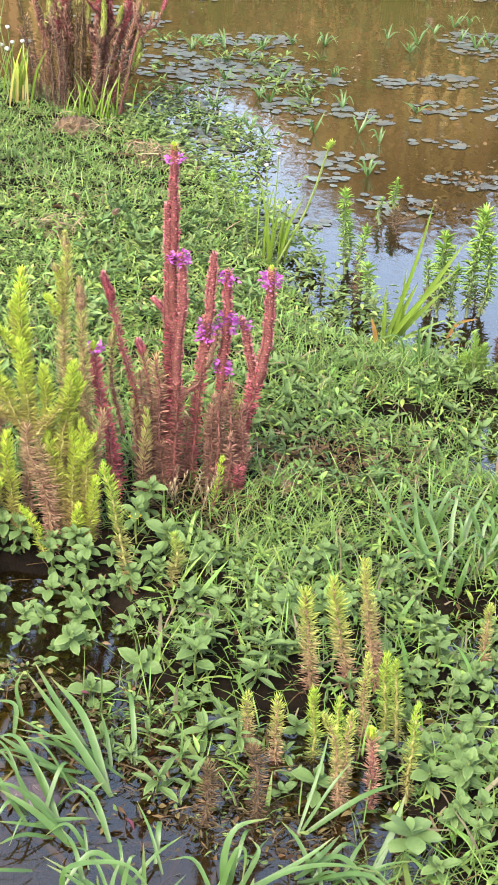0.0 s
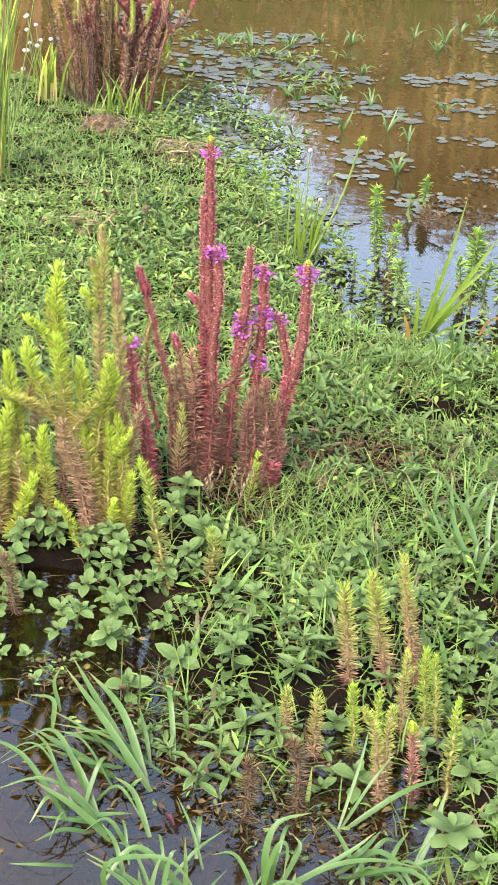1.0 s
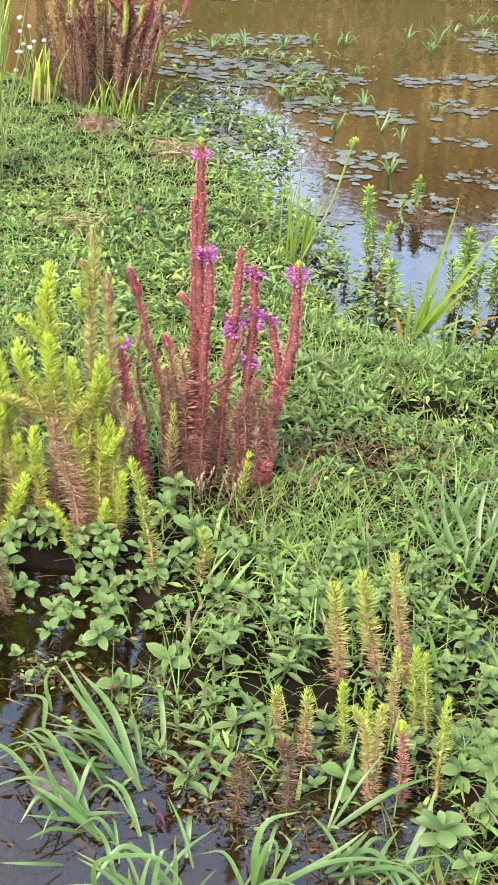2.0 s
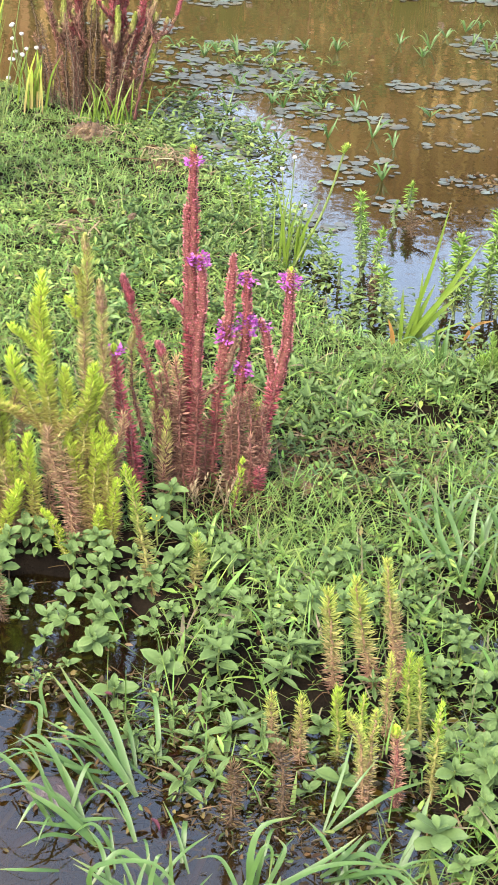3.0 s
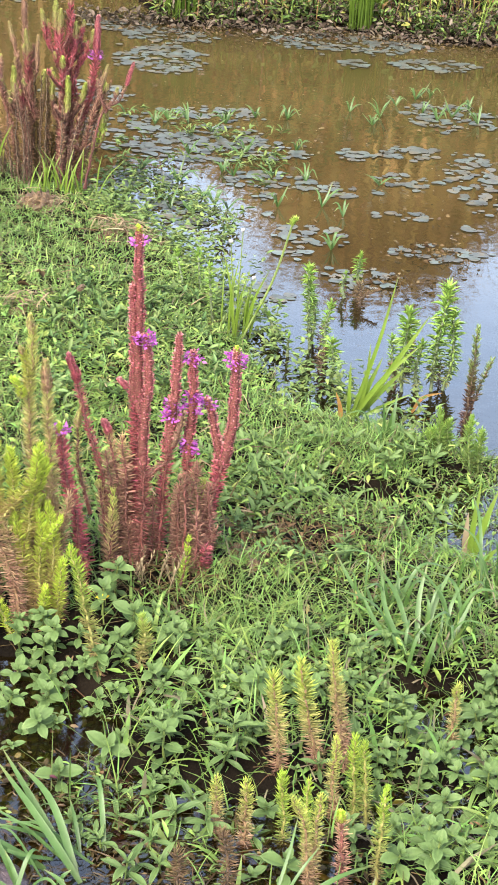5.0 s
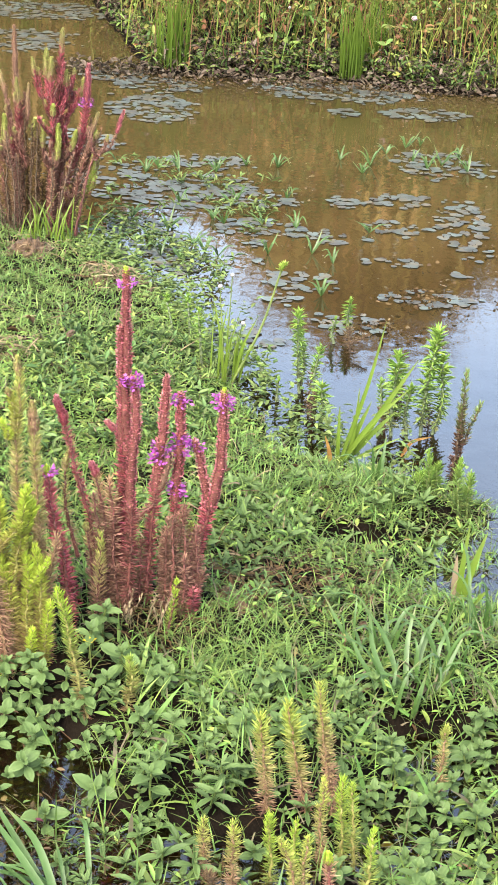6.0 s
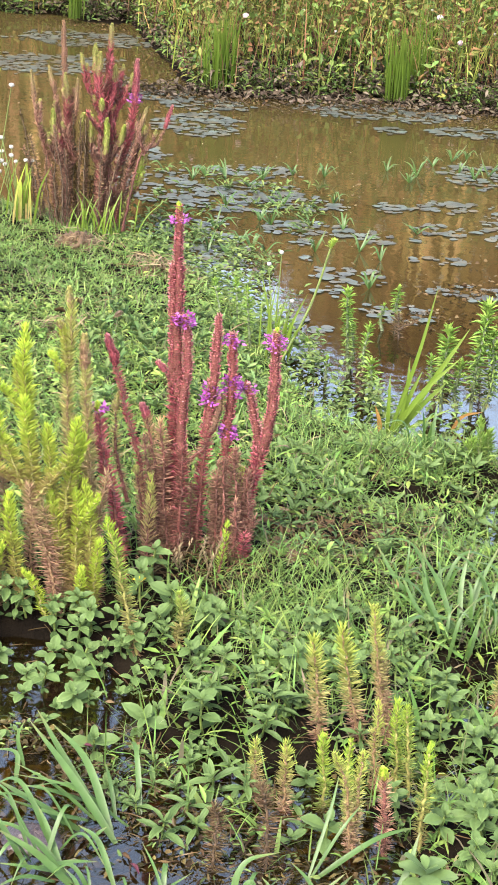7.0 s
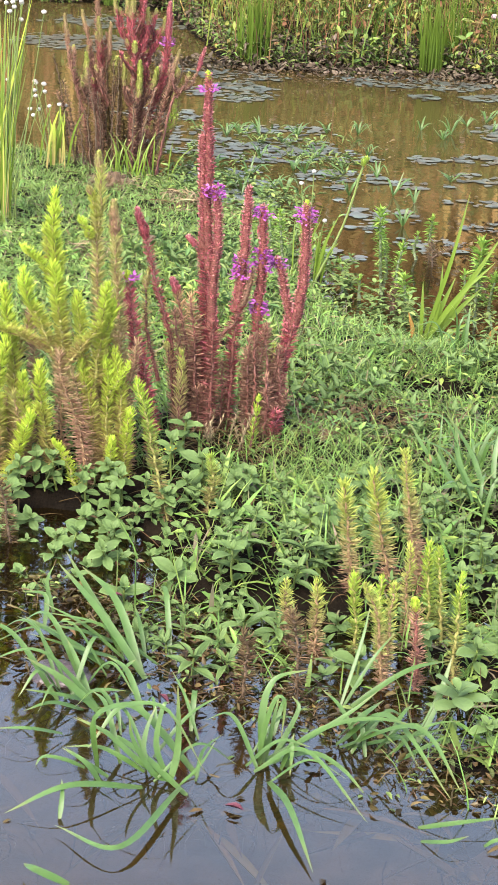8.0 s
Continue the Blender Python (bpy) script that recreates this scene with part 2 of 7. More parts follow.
def water_mat():
    mat, n, l, p = nodes_of("pond_water")
    n.remove(p)
    co = n.new("ShaderNodeTexCoord")
    wave = n.new("ShaderNodeTexNoise")
    wave.inputs["Scale"].default_value = 22
    wave.inputs["Detail"].default_value = 2
    l.new(co.outputs["Object"], wave.inputs["Vector"])
    b_ = n.new("ShaderNodeBump")
    b_.inputs["Strength"].default_value = 0.09
    b_.inputs["Distance"].default_value = 0.004
    l.new(wave.outputs["Fac"], b_.inputs["Height"])
    silt = n.new("ShaderNodeTexNoise")
    silt.inputs["Scale"].default_value = 3
    silt.inputs["Detail"].default_value = 6
    l.new(co.outputs["Object"], silt.inputs["Vector"])
    r = ramp_node(n, [(0.3, (0.021, 0.015, 0.005)), (0.7, (0.043, 0.031, 0.011))])
    l.new(silt.outputs["Fac"], r.inputs[0])
    dif = n.new("ShaderNodeBsdfDiffuse")
    l.new(r.outputs[0], dif.inputs["Color"])
    tra = n.new("ShaderNodeBsdfTransparent")
    tra.inputs["Color"].default_value = (0.6, 0.45, 0.22, 1)
    sep = n.new("ShaderNodeSeparateXYZ")
    l.new(co.outputs["Object"], sep.inputs[0])
    far = n.new("ShaderNodeMath")
    far.operation = "MULTIPLY"
    far.inputs[1].default_value = 0.25
    l.new(sep.outputs["Y"], far.inputs[0])
    clear = ramp_node(n, [(k / 4, (c, c, c)) for k, c in ((0.85, 0.86), (1.0, 0.97), (2.1, 0.88), (2.6, 0.45), (3.3, 0.25))])
    l.new(far.outputs[0], clear.inputs[0])
    body = n.new("ShaderNodeMixShader")
    l.new(clear.outputs[0], body.inputs[0])
    l.new(dif.outputs[0], body.inputs[1])
    l.new(tra.outputs[0], body.inputs[2])
    glo = n.new("ShaderNodeBsdfGlossy")
    glo.inputs["Roughness"].default_value = 0.035
    l.new(b_.outputs[0], glo.inputs["Normal"])
    fre = n.new("ShaderNodeFresnel")
    fre.inputs["IOR"].default_value = 1.46
    l.new(b_.outputs[0], fre.inputs["Normal"])
    mx = n.new("ShaderNodeMixShader")
    l.new(fre.outputs[0], mx.inputs[0])
    l.new(body.outputs[0], mx.inputs[1])
    l.new(glo.outputs[0], mx.inputs[2])
    l.new(mx.outputs[0], n["Material Output"].inputs["Surface"])
    return mat


WATER = water_mat()

# ---------------------------------------------------------------- mesh tools
rng = np.random.default_rng(7)


class Bits:
    """Gathers quads and a tone for each vertex, and links them as one mesh object."""

    def __init__(self):
        self.v, self.f, self.t, self.n = [], [], [], 0

    def add(self, v, f, t):
        self.v.append(v)
        self.f.append(np.asarray(f) + self.n)
        self.t.append(np.broadcast_to(t, (len(v),)).astype(float))
        self.n += len(v)

    def mesh(self, name, mat):
        v, f, t = np.concatenate(self.v), np.concatenate(self.f), np.concatenate(self.t)
        me = bpy.data.meshes.new(name)
        me.vertices.add(len(v))
        me.vertices.foreach_set("co", v.astype(np.float32).ravel())
        me.loops.add(len(f) * 4)
        me.loops.foreach_set("vertex_index", f.astype(np.int32).ravel())
        me.polygons.add(len(f))
        me.polygons.foreach_set("loop_start", np.arange(0, len(f) * 4, 4, dtype=np.int32))
        me.polygons.foreach_set("use_smooth", np.ones(len(f), dtype=bool))
        me.update(calc_edges=True)
        me.attributes.new("tone", "FLOAT", "POINT").data.foreach_set("value", np.clip(t, 0, 1).astype(np.float32))
        me.materials.append(mat)
        return me

    def part(self, name, mat, parent=None, label=""):
        ob = new(name, self.mesh(name, mat))
        if parent:
            ob.parent = parent
        return tagged(ob, label)


def thing(name, at, label, category, group="", kind=""):
    ob = new(name)
    ob.location = at
    ob.empty_display_size = 0.01
    return tagged(ob, label, category, group, kind)


def leaf_form(rows=5, fold=0.12, curl=0.15, peak=0.45, sharp=1.0):
    """A unit leaf along +Y with a folded midrib: vertices, quads and the way along it."""
    s = np.linspace(0, 1, rows + 1)
    w = np.sin(np.pi * s ** (math.log(0.5) / math.log(peak))) ** sharp * 0.5
    w[0], w[-1] = 0.06, 0.012
    z = -curl * s**2
    v = np.stack([np.stack([-w, s, z + fold * w * 2], 1), np.stack([0 * s, s, z], 1), np.stack([w, s, z + fold * w * 2], 1)], 1).reshape(-1, 3)
    f = [[3 * i + k, 3 * i + k + 1, 3 * i + k + 4, 3 * i + k + 3] for i in range(rows) for k in (0, 1)]
    return v, np.array(f), np.repeat(s, 3) + np.tile([-0.06, 0.18, -0.06], rows + 1)


def blade_form(rows=6, bend=0.6, fold=0.15, taper=0.75):
    """A unit grass blade that rises along +Y and bends over."""
    s = np.linspace(0, 1, rows + 1)
    ang = bend * s
    y = np.concatenate([[0], np.cumsum(np.cos((ang[1:] + ang[:-1]) / 2))]) / rows
    z = -np.concatenate([[0], np.cumsum(np.sin((ang[1:] + ang[:-1]) / 2))]) / rows
    w = 0.5 * np.clip(1 - s**2, 0.02, 1) ** taper
    v = np.stack([np.stack([-w, y, z + fold * w], 1), np.stack([w, y, z + fold * w], 1)], 1).reshape(-1, 3)
    f = [[2 * i, 2 * i + 1, 2 * i + 3, 2 * i + 2] for i in range(rows)]
    return v, np.array(f), np.repeat(s, 2)


NEEDLE = (np.array([[0, 0, 0], [-0.5, 0.45, 0.04], [0, 1, 0], [0.5, 0.45, 0.04]], float), np.array([[0, 3, 2, 1]]), np.array([0, 0.45, 1, 0.45]))


def turn(yaw, pitch, roll):
    """Rotations for leaves that point along +Y: roll about their length, rise by pitch, turn by yaw. Arrays in, (k,3,3) out."""
    cy, sy, cp, sp, cr, sr = np.cos(yaw), np.sin(yaw), np.cos(pitch), np.sin(pitch), np.cos(roll), np.sin(roll)
    o, i = np.zeros_like(cy), np.ones_like(cy)
    rz = np.stack([cy, -sy, o, sy, cy, o, o, o, i], 1).reshape(-1, 3, 3)
    rx = np.stack([i, o, o, o, cp, -sp, o, sp, cp], 1).reshape(-1, 3, 3)
    ry = np.stack([cr, o, sr, o, i, o, -sr, o, cr], 1).reshape(-1, 3, 3)
    return rz @ rx @ ry


def scatter(bits, form, at, yaw, pitch, roll, length, width, tone, along=0.0):
    """Sets many copies of one form into bits. along: how much the tone rises from base to tip."""
    v, f, s = form
    k = len(at)
    if not k:
        return
    length, width, tone = (np.broadcast_to(x, (k,)) for x in (length, width, tone))
    yaw, pitch, roll = (np.broadcast_to(np.asarray(x, float), (k,)) for x in (yaw, pitch, roll))
    scaled = v[None] * np.stack([width, length, length], 1)[:, None]
    p = np.einsum("kij,knj->kni", turn(yaw, pitch, roll), scaled) + at[:, None]
    faces = (f[None] + (np.arange(k) * len(v))[:, None, None]).reshape(-1, 4)
    bits.add(p.reshape(-1, 3), faces, (tone[:, None] + along * (s[None] - 0.5)).ravel())


def curve_through(pts, steps=24):
    """A smooth line through a few points (Catmull-Rom)."""
    p = np.asarray(pts, float)
    q = np.concatenate([[2 * p[0] - p[1]], p, [2 * p[-1] - p[-2]]])
    out = []
    per = max(3, steps // (len(p) - 1))
    for i in range(len(p) - 1):
        a0, a1, a2, a3 = q[i : i + 4]
        for u in np.linspace(0, 1, per, endpoint=False):
            out.append(0.5 * (2 * a1 + (a2 - a0) * u + (2 * a0 - 5 * a1 + 4 * a2 - a3) * u**2 + (3 * a1 - a0 - 3 * a2 + a3) * u**3))
    return np.array(out + [p[-1]])


def tube(bits, line, r0, r1, sides=6, tone=(0.0, 1.0)):
    line = np.asarray(line)
    k = len(line)
    d = np.gradient(line, axis=0)
    d /= np.linalg.norm(d, axis=1)[:, None]
    u = np.cross(d, np.where(np.abs(d[:, 2:]) > 0.9, [[1.0, 0, 0]], [[0, 0, 1.0]]))
    u /= np.linalg.norm(u, axis=1)[:, None]
    w = np.cross(d, u)
    r = np.linspace(r0, r1, k)
    a_ = np.linspace(0, 2 * np.pi, sides, endpoint=False)
    v = line[:, None] + r[:, None, None] * (np.cos(a_)[None, :, None] * u[:, None] + np.sin(a_)[None, :, None] * w[:, None])
    f = [[i * sides + j, i * sides + (j + 1) % sides, (i + 1) * sides + (j + 1) % sides, (i + 1) * sides + j] for i in range(k - 1) for j in range(sides)]
    bits.add(v.reshape(-1, 3), f, np.repeat(np.linspace(*tone, k), sides))


def ball(bits, at, r, squash=1.0, tone=0.5, rows=5, cols=8, rough=0.0, end=0.15):
    a_, b_ = np.linspace(end, math.pi - end, rows), np.linspace(0, 2 * math.pi, cols, endpoint=False)
    v = np.array([[math.sin(p) * math.cos(q), math.sin(p) * math.sin(q), squash * math.cos(p)] for p in a_ for q in b_])
    v = v * (r * (1 + rough * rng.uniform(-1, 1, (len(v), 1)))) + np.asarray(at)
    f = [[i * cols + j, i * cols + (j + 1) % cols, (i + 1) * cols + (j + 1) % cols, (i + 1) * cols + j] for i in range(rows - 1) for j in range(cols)]
    f += [[k + j for j in (0, 1, 2, 3)] for k in (0, (rows - 1) * cols)] + [[k + j for j in (0, 3, 4, 7)] for k in (0, (rows - 1) * cols)] + [[k + j for j in (4, 5, 6, 7)] for k in (0, (rows - 1) * cols)]
    bits.add(v, f, tone)


def ribbon(bits, line, width, tone=(0.2, 0.9), fold=0.2, lean=None):
    """A grass blade along a line, folded at its midrib, widest low down, with a pointed tip."""
    line = np.asarray(line)
    k = len(line)
    d = np.gradient(line, axis=0)
    d /= np.linalg.norm(d, axis=1)[:, None]
    side = np.cross(d, [0.0, -0.45, 1.0] if lean is None else lean)
    side /= np.linalg.norm(side, axis=1)[:, None] + 1e-9
    up = np.cross(side, d)
    s = np.linspace(0, 1, k)
    w = 0.5 * width * np.minimum(1, (s + 0.12) * 3) ** 0.5 * np.clip(1 - s**2.4, 0.03, 1) ** 0.8
    v = np.stack([line - side * w[:, None] + up * (fold * w)[:, None], line, line + side * w[:, None] + up * (fold * w)[:, None]], 1)
    f = [[3 * i + j, 3 * i + j + 1, 3 * i + j + 4, 3 * i + j + 3] for i in range(k - 1) for j in (0, 1)]
    bits.add(v.reshape(-1, 3), f, np.repeat(np.linspace(*tone, k), 3))


# ---------------------------------------------------------------- ground and water
BANK = [(-3.0, 1.18), (-0.5, 1.17), (-0.12, 1.15), (-0.03, 1.12), (0.0, 1.06), (0.045, 1.015), (0.085, 0.975), (0.12, 0.965), (0.17, 0.93), (0.21, 0.87), (0.3, 0.84), (0.6, 0.88), (3.0, 0.9),
        (3.0, 1.36), (0.42, 1.39), (0.365, 1.45), (0.35, 1.56), (0.36, 1.66), (0.37, 1.74), (0.34, 1.775), (0.285, 1.79), (0.24, 1.815), (0.175, 1.85), (0.125, 1.91), (0.085, 2.05), (0.05, 2.17), (0.025, 2.3), (-0.02, 2.41),
        (-0.07, 2.46), (-0.11, 2.58), (-0.2, 2.7), (-0.36, 2.78), (-0.8, 2.9), (-3.0, 3.0)]
HOLLOWS = [(0.325, 1.555, 0.065, 0.055), (0.34, 1.66, 0.06, 0.04), (0.3, 1.18, 0.05, 0.04), (-0.09, 1.22, 0.055, 0.06), (0.27, 1.24, 0.05, 0.03), (0.22, 1.62, 0.04, 0.02), (-0.14, 1.21, 0.08, 0.07), (-0.03, 1.17, 0.05, 0.05), (0.05, 1.07, 0.05, 0.04), (0.15, 1.0, 0.06, 0.04), (0.25, 1.08, 0.06, 0.05), (0.2, 0.93, 0.06, 0.04), (0.14, 1.06, 0.04, 0.03)]


def inside(px, py, poly):
    """Signed distance to a polygon's edge, positive inside."""
    best, odd = np.full(px.shape, 1e9), np.zeros(px.shape, bool)
    for (x0, y0), (x1, y1) in zip(poly, poly[1:] + poly[:1]):
        dx, dy = x1 - x0, y1 - y0
        u = np.clip(((px - x0) * dx + (py - y0) * dy) / (dx * dx + dy * dy), 0, 1)
        best = np.minimum(best, np.hypot(px - x0 - u * dx, py - y0 - u * dy))
        if y0 != y1:
            odd ^= ((y0 > py) != (y1 > py)) & (px < x0 + (py - y0) * dx / dy)
    return np.where(odd, best, -best)


def ripple(px, py, scale, seed=0.0):
    """Cheap smooth unevenness between about -1 and 1."""
    a_ = np.sin(px * scale * 1.7 + py * scale * 0.9 + seed) + np.sin(px * scale * -0.8 + py * scale * 2.1 + seed * 2.3)
    b_ = np.sin(px * scale * 3.9 + py * scale * 3.1 + seed * 1.7) + np.sin(px * scale * 4.3 - py * scale * 3.6 + seed * 0.6)
    return a_ * 0.35 + b_ * 0.17


def height(px, py):
    px, py = np.asarray(px, float), np.asarray(py, float)
    d = inside(px, py, BANK) + 0.018 * ripple(px, py, 22, 1.0)
    near = np.clip(d / 0.06, -1, 1)
    z = np.where(near > 0, 0.004 + 0.02 * near, 0.006 + 0.06 * near)
    z = np.where(d < -0.06, -0.054 - 0.05 * np.clip((-d - 0.06) / 0.3, 0, 1), z)
    z = z + np.where(d > 0.02, 0.006 * ripple(px, py, 30, 2.0) + 0.004 * ripple(px, py, 75, 3.0), 0.003 * ripple(px, py, 60, 3.0))
    for cx, cy, rx, ry in HOLLOWS:
        z = z - 0.055 * np.exp(-(((px - cx) / rx) ** 2 + ((py - cy) / ry) ** 2) * 1.2)
    z = z + 0.02 * np.exp(-(((px - 0.03) / 0.09) ** 2 + ((py - 1.42) / 0.07) ** 2))
    # the far bank
    edge = 3.86 + 0.05 * ripple(px, py * 0, 9, 4.0) + 0.9 * np.clip((-0.12 - px) / 0.2, 0, 1)
    far = np.clip((py - edge) / 0.25, -1, 1)
    zf = np.where(far > 0, 0.03 * np.sqrt(np.clip(far, 0, 1)) + 0.008 * ripple(px, py, 25, 5.0), 0.06 * far)
    z = np.where(py > edge - 0.25, np.maximum(z, zf), z)
    flat = 0.016 * ripple(px, py, 13, 9.0) + 0.008 * ripple(px, py, 40, 6.0) - 0.006 - 0.05 * np.clip((3.72 - py) / 0.2, 0, 1) - 0.03 * np.clip((-0.3 - px) / 0.2, 0, 1)
    z = np.where((py > 3.4) & (py < 4.9), np.maximum(z, np.clip(flat, -0.1, -0.004)), z)
    z = z + np.clip((py - 5.5) / 40, 0, 1.5)
    side = np.clip((np.abs(px) - 3.2) / 2, 0, 1)
    z = np.where((py < 3.5), np.maximum(z, -0.12 + 0.2 * side), z)
    return np.where(py < 0.3, np.maximum(z, -0.1 + 0.16 * np.clip((0.2 - py) / 0.5, 0, 1)), z)


def steps(stops):
    out = []
    for (a0, n), (a1, _) in zip(stops, stops[1:]):
        out += list(np.linspace(a0, a1, n, endpoint=False))
    return np.array(out + [stops[-1][0]])


gx = steps([(-300, 4), (-20, 6), (-3, 12), (-0.8, 130), (0.9, 12), (3, 6), (20, 4), (300, 1)])
gy = steps([(-60, 4), (-5, 8), (0.3, 14), (0.7, 260), (3.0, 60), (4.6, 16), (7, 8), (30, 6), (600, 1)])
X, Y = np.meshgrid(gx, gy)
b = Bits()
nx = len(gx)
idx = np.arange((len(gy) - 1) * nx).reshape(len(gy) - 1, nx)[:, :-1].ravel()
b.add(np.stack([X.ravel(), Y.ravel(), height(X, Y).ravel()], 1), np.stack([idx, idx + 1, idx + nx + 1, idx + nx], 1), 0.5)
tagged(b.part("ground", MUD), "wet mud of the bank and the pond bed, coloured near black for shade", "ground", kind="structure")
X, Y = np.meshgrid(np.linspace(-0.5, 0.7, 80), np.linspace(0.34, 1.1, 52))
Z = height(X, Y)
idx = np.arange(80 * 51).reshape(51, 80)[:, :-1].ravel()
deep_ = (Z.ravel()[idx] < -0.03) & (Z.ravel()[idx + 81] < -0.03)
b = Bits()
b.add(np.stack([X.ravel(), Y.ravel(), Z.ravel() + 0.005], 1), np.stack([idx, idx + 1, idx + 81, idx + 80], 1)[deep_], 0.5)
tagged(b.part("pond_silt", SILT), "soft brown silt on the bed of the shallow water", "silt", kind="structure")
b = Bits()
wx, wy = np.linspace(-6, 6, 13), np.linspace(0.02, 6.5, 14)
X, Y = np.meshgrid(wx, wy)
idx = np.arange(13 * 13).reshape(13, 13)[:, :-1].ravel()
b.add(np.stack([X.ravel(), Y.ravel(), 0 * X.ravel()], 1), np.stack([idx, idx + 1, idx + 14, idx + 13], 1), 0.5)
tagged(b.part("water", WATER), "still brown pond water that mirrors the sky", "water", kind="structure")

# ---------------------------------------------------------------- plants with leafy spikes


UPCURVE = leaf_form(2, 0.1, -0.3, 0.45)
SCALE = (np.array([[0, 0, 0], [-0.5, 0.5, 0.0], [0, 1, 0.12], [0.5, 0.5, 0.0]], float), np.array([[0, 3, 2, 1]]), np.array([0, 0.5, 1, 0.5]))


def around(line, seg, s):
    return np.stack([np.interp(s * seg[-1], seg, line[:, i]) for i in range(3)], 1)


def out_from(yaw):
    return np.stack([-np.sin(yaw), np.cos(yaw), 0 * yaw], 1)


def spike(parent, base, pts, r=0.008, mat=RED, stem=STEMRED, gap=0.0034, ring=13, rise=(-0.25, 0.35), tones=(0.0, 1.0), flowers=(), bare=0.0, wide=0.13, deep=0.0, column=2.0, head=None):
    """One upright stem set with rings of narrow leaves. Above column the leaves shrink into a dense head of small bracts. flowers: (way up, length) of purple rings;
    head: (length, radius, material, low tone, high tone) of a dense club at the top."""
    o = np.array(parent.location)
    n_ = len(pts)
    line3 = [np.array(base)] + [np.array([x, base[1] + deep * (i + 1) / n_, z]) for i, (x, z) in enumerate(pts)]
    line = curve_through(line3, 30) - o
    wob = np.linspace(0, 1, len(line))
    line[:, :2] += np.sin(wob * rng.uniform(4, 9) + rng.uniform(0, 6))[:, None] * wob[:, None] * rng.normal(0, 0.0011, 2)
    line[2:-1] += rng.normal(0, 0.0006, (len(line) - 3, 3))
    seg = np.r_[0, np.cumsum(np.linalg.norm(np.diff(line, axis=0), axis=1))]
    long = seg[-1]
    top = 1 - head[0] * 0.8 / long if head else 1.0
    b = Bits()
    tube(b, line, 0.002 if stem is STEMRED else 0.0015, 0.0008, 6)
    st = b.part("stem", stem, parent)
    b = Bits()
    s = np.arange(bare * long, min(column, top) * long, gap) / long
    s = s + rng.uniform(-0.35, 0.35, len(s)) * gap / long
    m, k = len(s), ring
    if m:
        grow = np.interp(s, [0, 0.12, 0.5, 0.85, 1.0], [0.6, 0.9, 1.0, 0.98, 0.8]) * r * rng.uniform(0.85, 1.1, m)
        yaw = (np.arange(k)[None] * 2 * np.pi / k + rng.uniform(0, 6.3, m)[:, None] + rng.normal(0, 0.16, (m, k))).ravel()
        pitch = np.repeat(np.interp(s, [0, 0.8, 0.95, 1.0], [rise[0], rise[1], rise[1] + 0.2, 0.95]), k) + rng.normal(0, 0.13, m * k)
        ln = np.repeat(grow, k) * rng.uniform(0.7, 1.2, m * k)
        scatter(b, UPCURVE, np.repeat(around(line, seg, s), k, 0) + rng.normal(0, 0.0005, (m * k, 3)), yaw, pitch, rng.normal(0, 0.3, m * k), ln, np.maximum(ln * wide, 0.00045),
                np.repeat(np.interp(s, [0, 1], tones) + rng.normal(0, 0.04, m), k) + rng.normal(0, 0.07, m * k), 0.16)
        b.part("leaves", mat, st)
    if column < 1:
        b = Bits()
        tube(b, around(line, seg, np.linspace(column, 0.985, 16)), r * 0.5, r * 0.3, 8, (0.15, 0.25))
        s = np.arange(column * long, 0.99 * long, 0.002) / long
        m, k = len(s), 13
        yaw = (np.arange(k)[None] * 2 * np.pi / k + (np.arange(m) % 2)[:, None] * np.pi / k + rng.normal(0, 0.1, (m, k))).ravel()
        fat = np.repeat(np.interp((s - column) / (1 - column), [0, 0.15, 0.75, 1], [0.62, 0.48, 0.43, 0.18]) * r * rng.uniform(0.9, 1.1, m), k)
        scatter(b, SCALE, np.repeat(around(line, seg, s), k, 0) + out_from(yaw) * fat[:, None] * 0.8, yaw, rng.normal(0.5, 0.3, m * k), rng.normal(0, 0.3, m * k), rng.uniform(0.0022, 0.0042, m * k), 0.0021,
                np.repeat(np.interp(s, [column, 1], (tones[0] * 0.3 + tones[1] * 0.7, tones[1])) + rng.normal(0, 0.05, m), k) + rng.normal(-0.06, 0.12, m * k), 0.4)
        b.part("flower_spike", mat, st)
    if head:
        span, fat, hm, t0, t1 = head
        b = Bits()
        u = rng.uniform(0, 1, int(60 + 14000 * span))
        body = around(line, seg, 1 - span / long + np.linspace(0, 1, 8) * span / long)
        tube(b, body, fat * 0.62, fat * 0.3, 7, (t0, t1))
        yw = rng.uniform(0, 6.3, len(u))
        at = around(line, seg, 1 - span / long * (1 - u)) + out_from(yw) * (fat * np.interp(u, [0, 0.3, 0.8, 1], [0.55, 0.75, 0.5, 0.1]))[:, None]
        scatter(b, SCALE, at, yw, rng.normal(0.85, 0.25, len(u)), 0.0, rng.uniform(0.6, 0.9, len(u)) * fat, fat * 0.36, np.interp(u, [0, 1], (t0, t1)) + rng.normal(0, 0.1, len(u)), 0.2)
        b.part("tip_bud", hm, st, "dense bud at the tip")
    for way, span in flowers:
        b = Bits()
        m = int(60 * span / 0.012) + 24
        sf = np.clip(way + rng.uniform(-0.5, 0.5, m) * span / long, 0, 1)
        yw = rng.uniform(0, 6.3, m)
        scatter(b, NEEDLE, around(line, seg, sf) + out_from(yw) * (r * rng.uniform(0.4, 0.95, (m, 1))), yw + rng.normal(0, 0.5, m), rng.uniform(-0.4, 0.9, m), rng.normal(0, 0.6, m), rng.uniform(0.003, 0.0058, m), 0.0028, rng.uniform(0, 1, m))
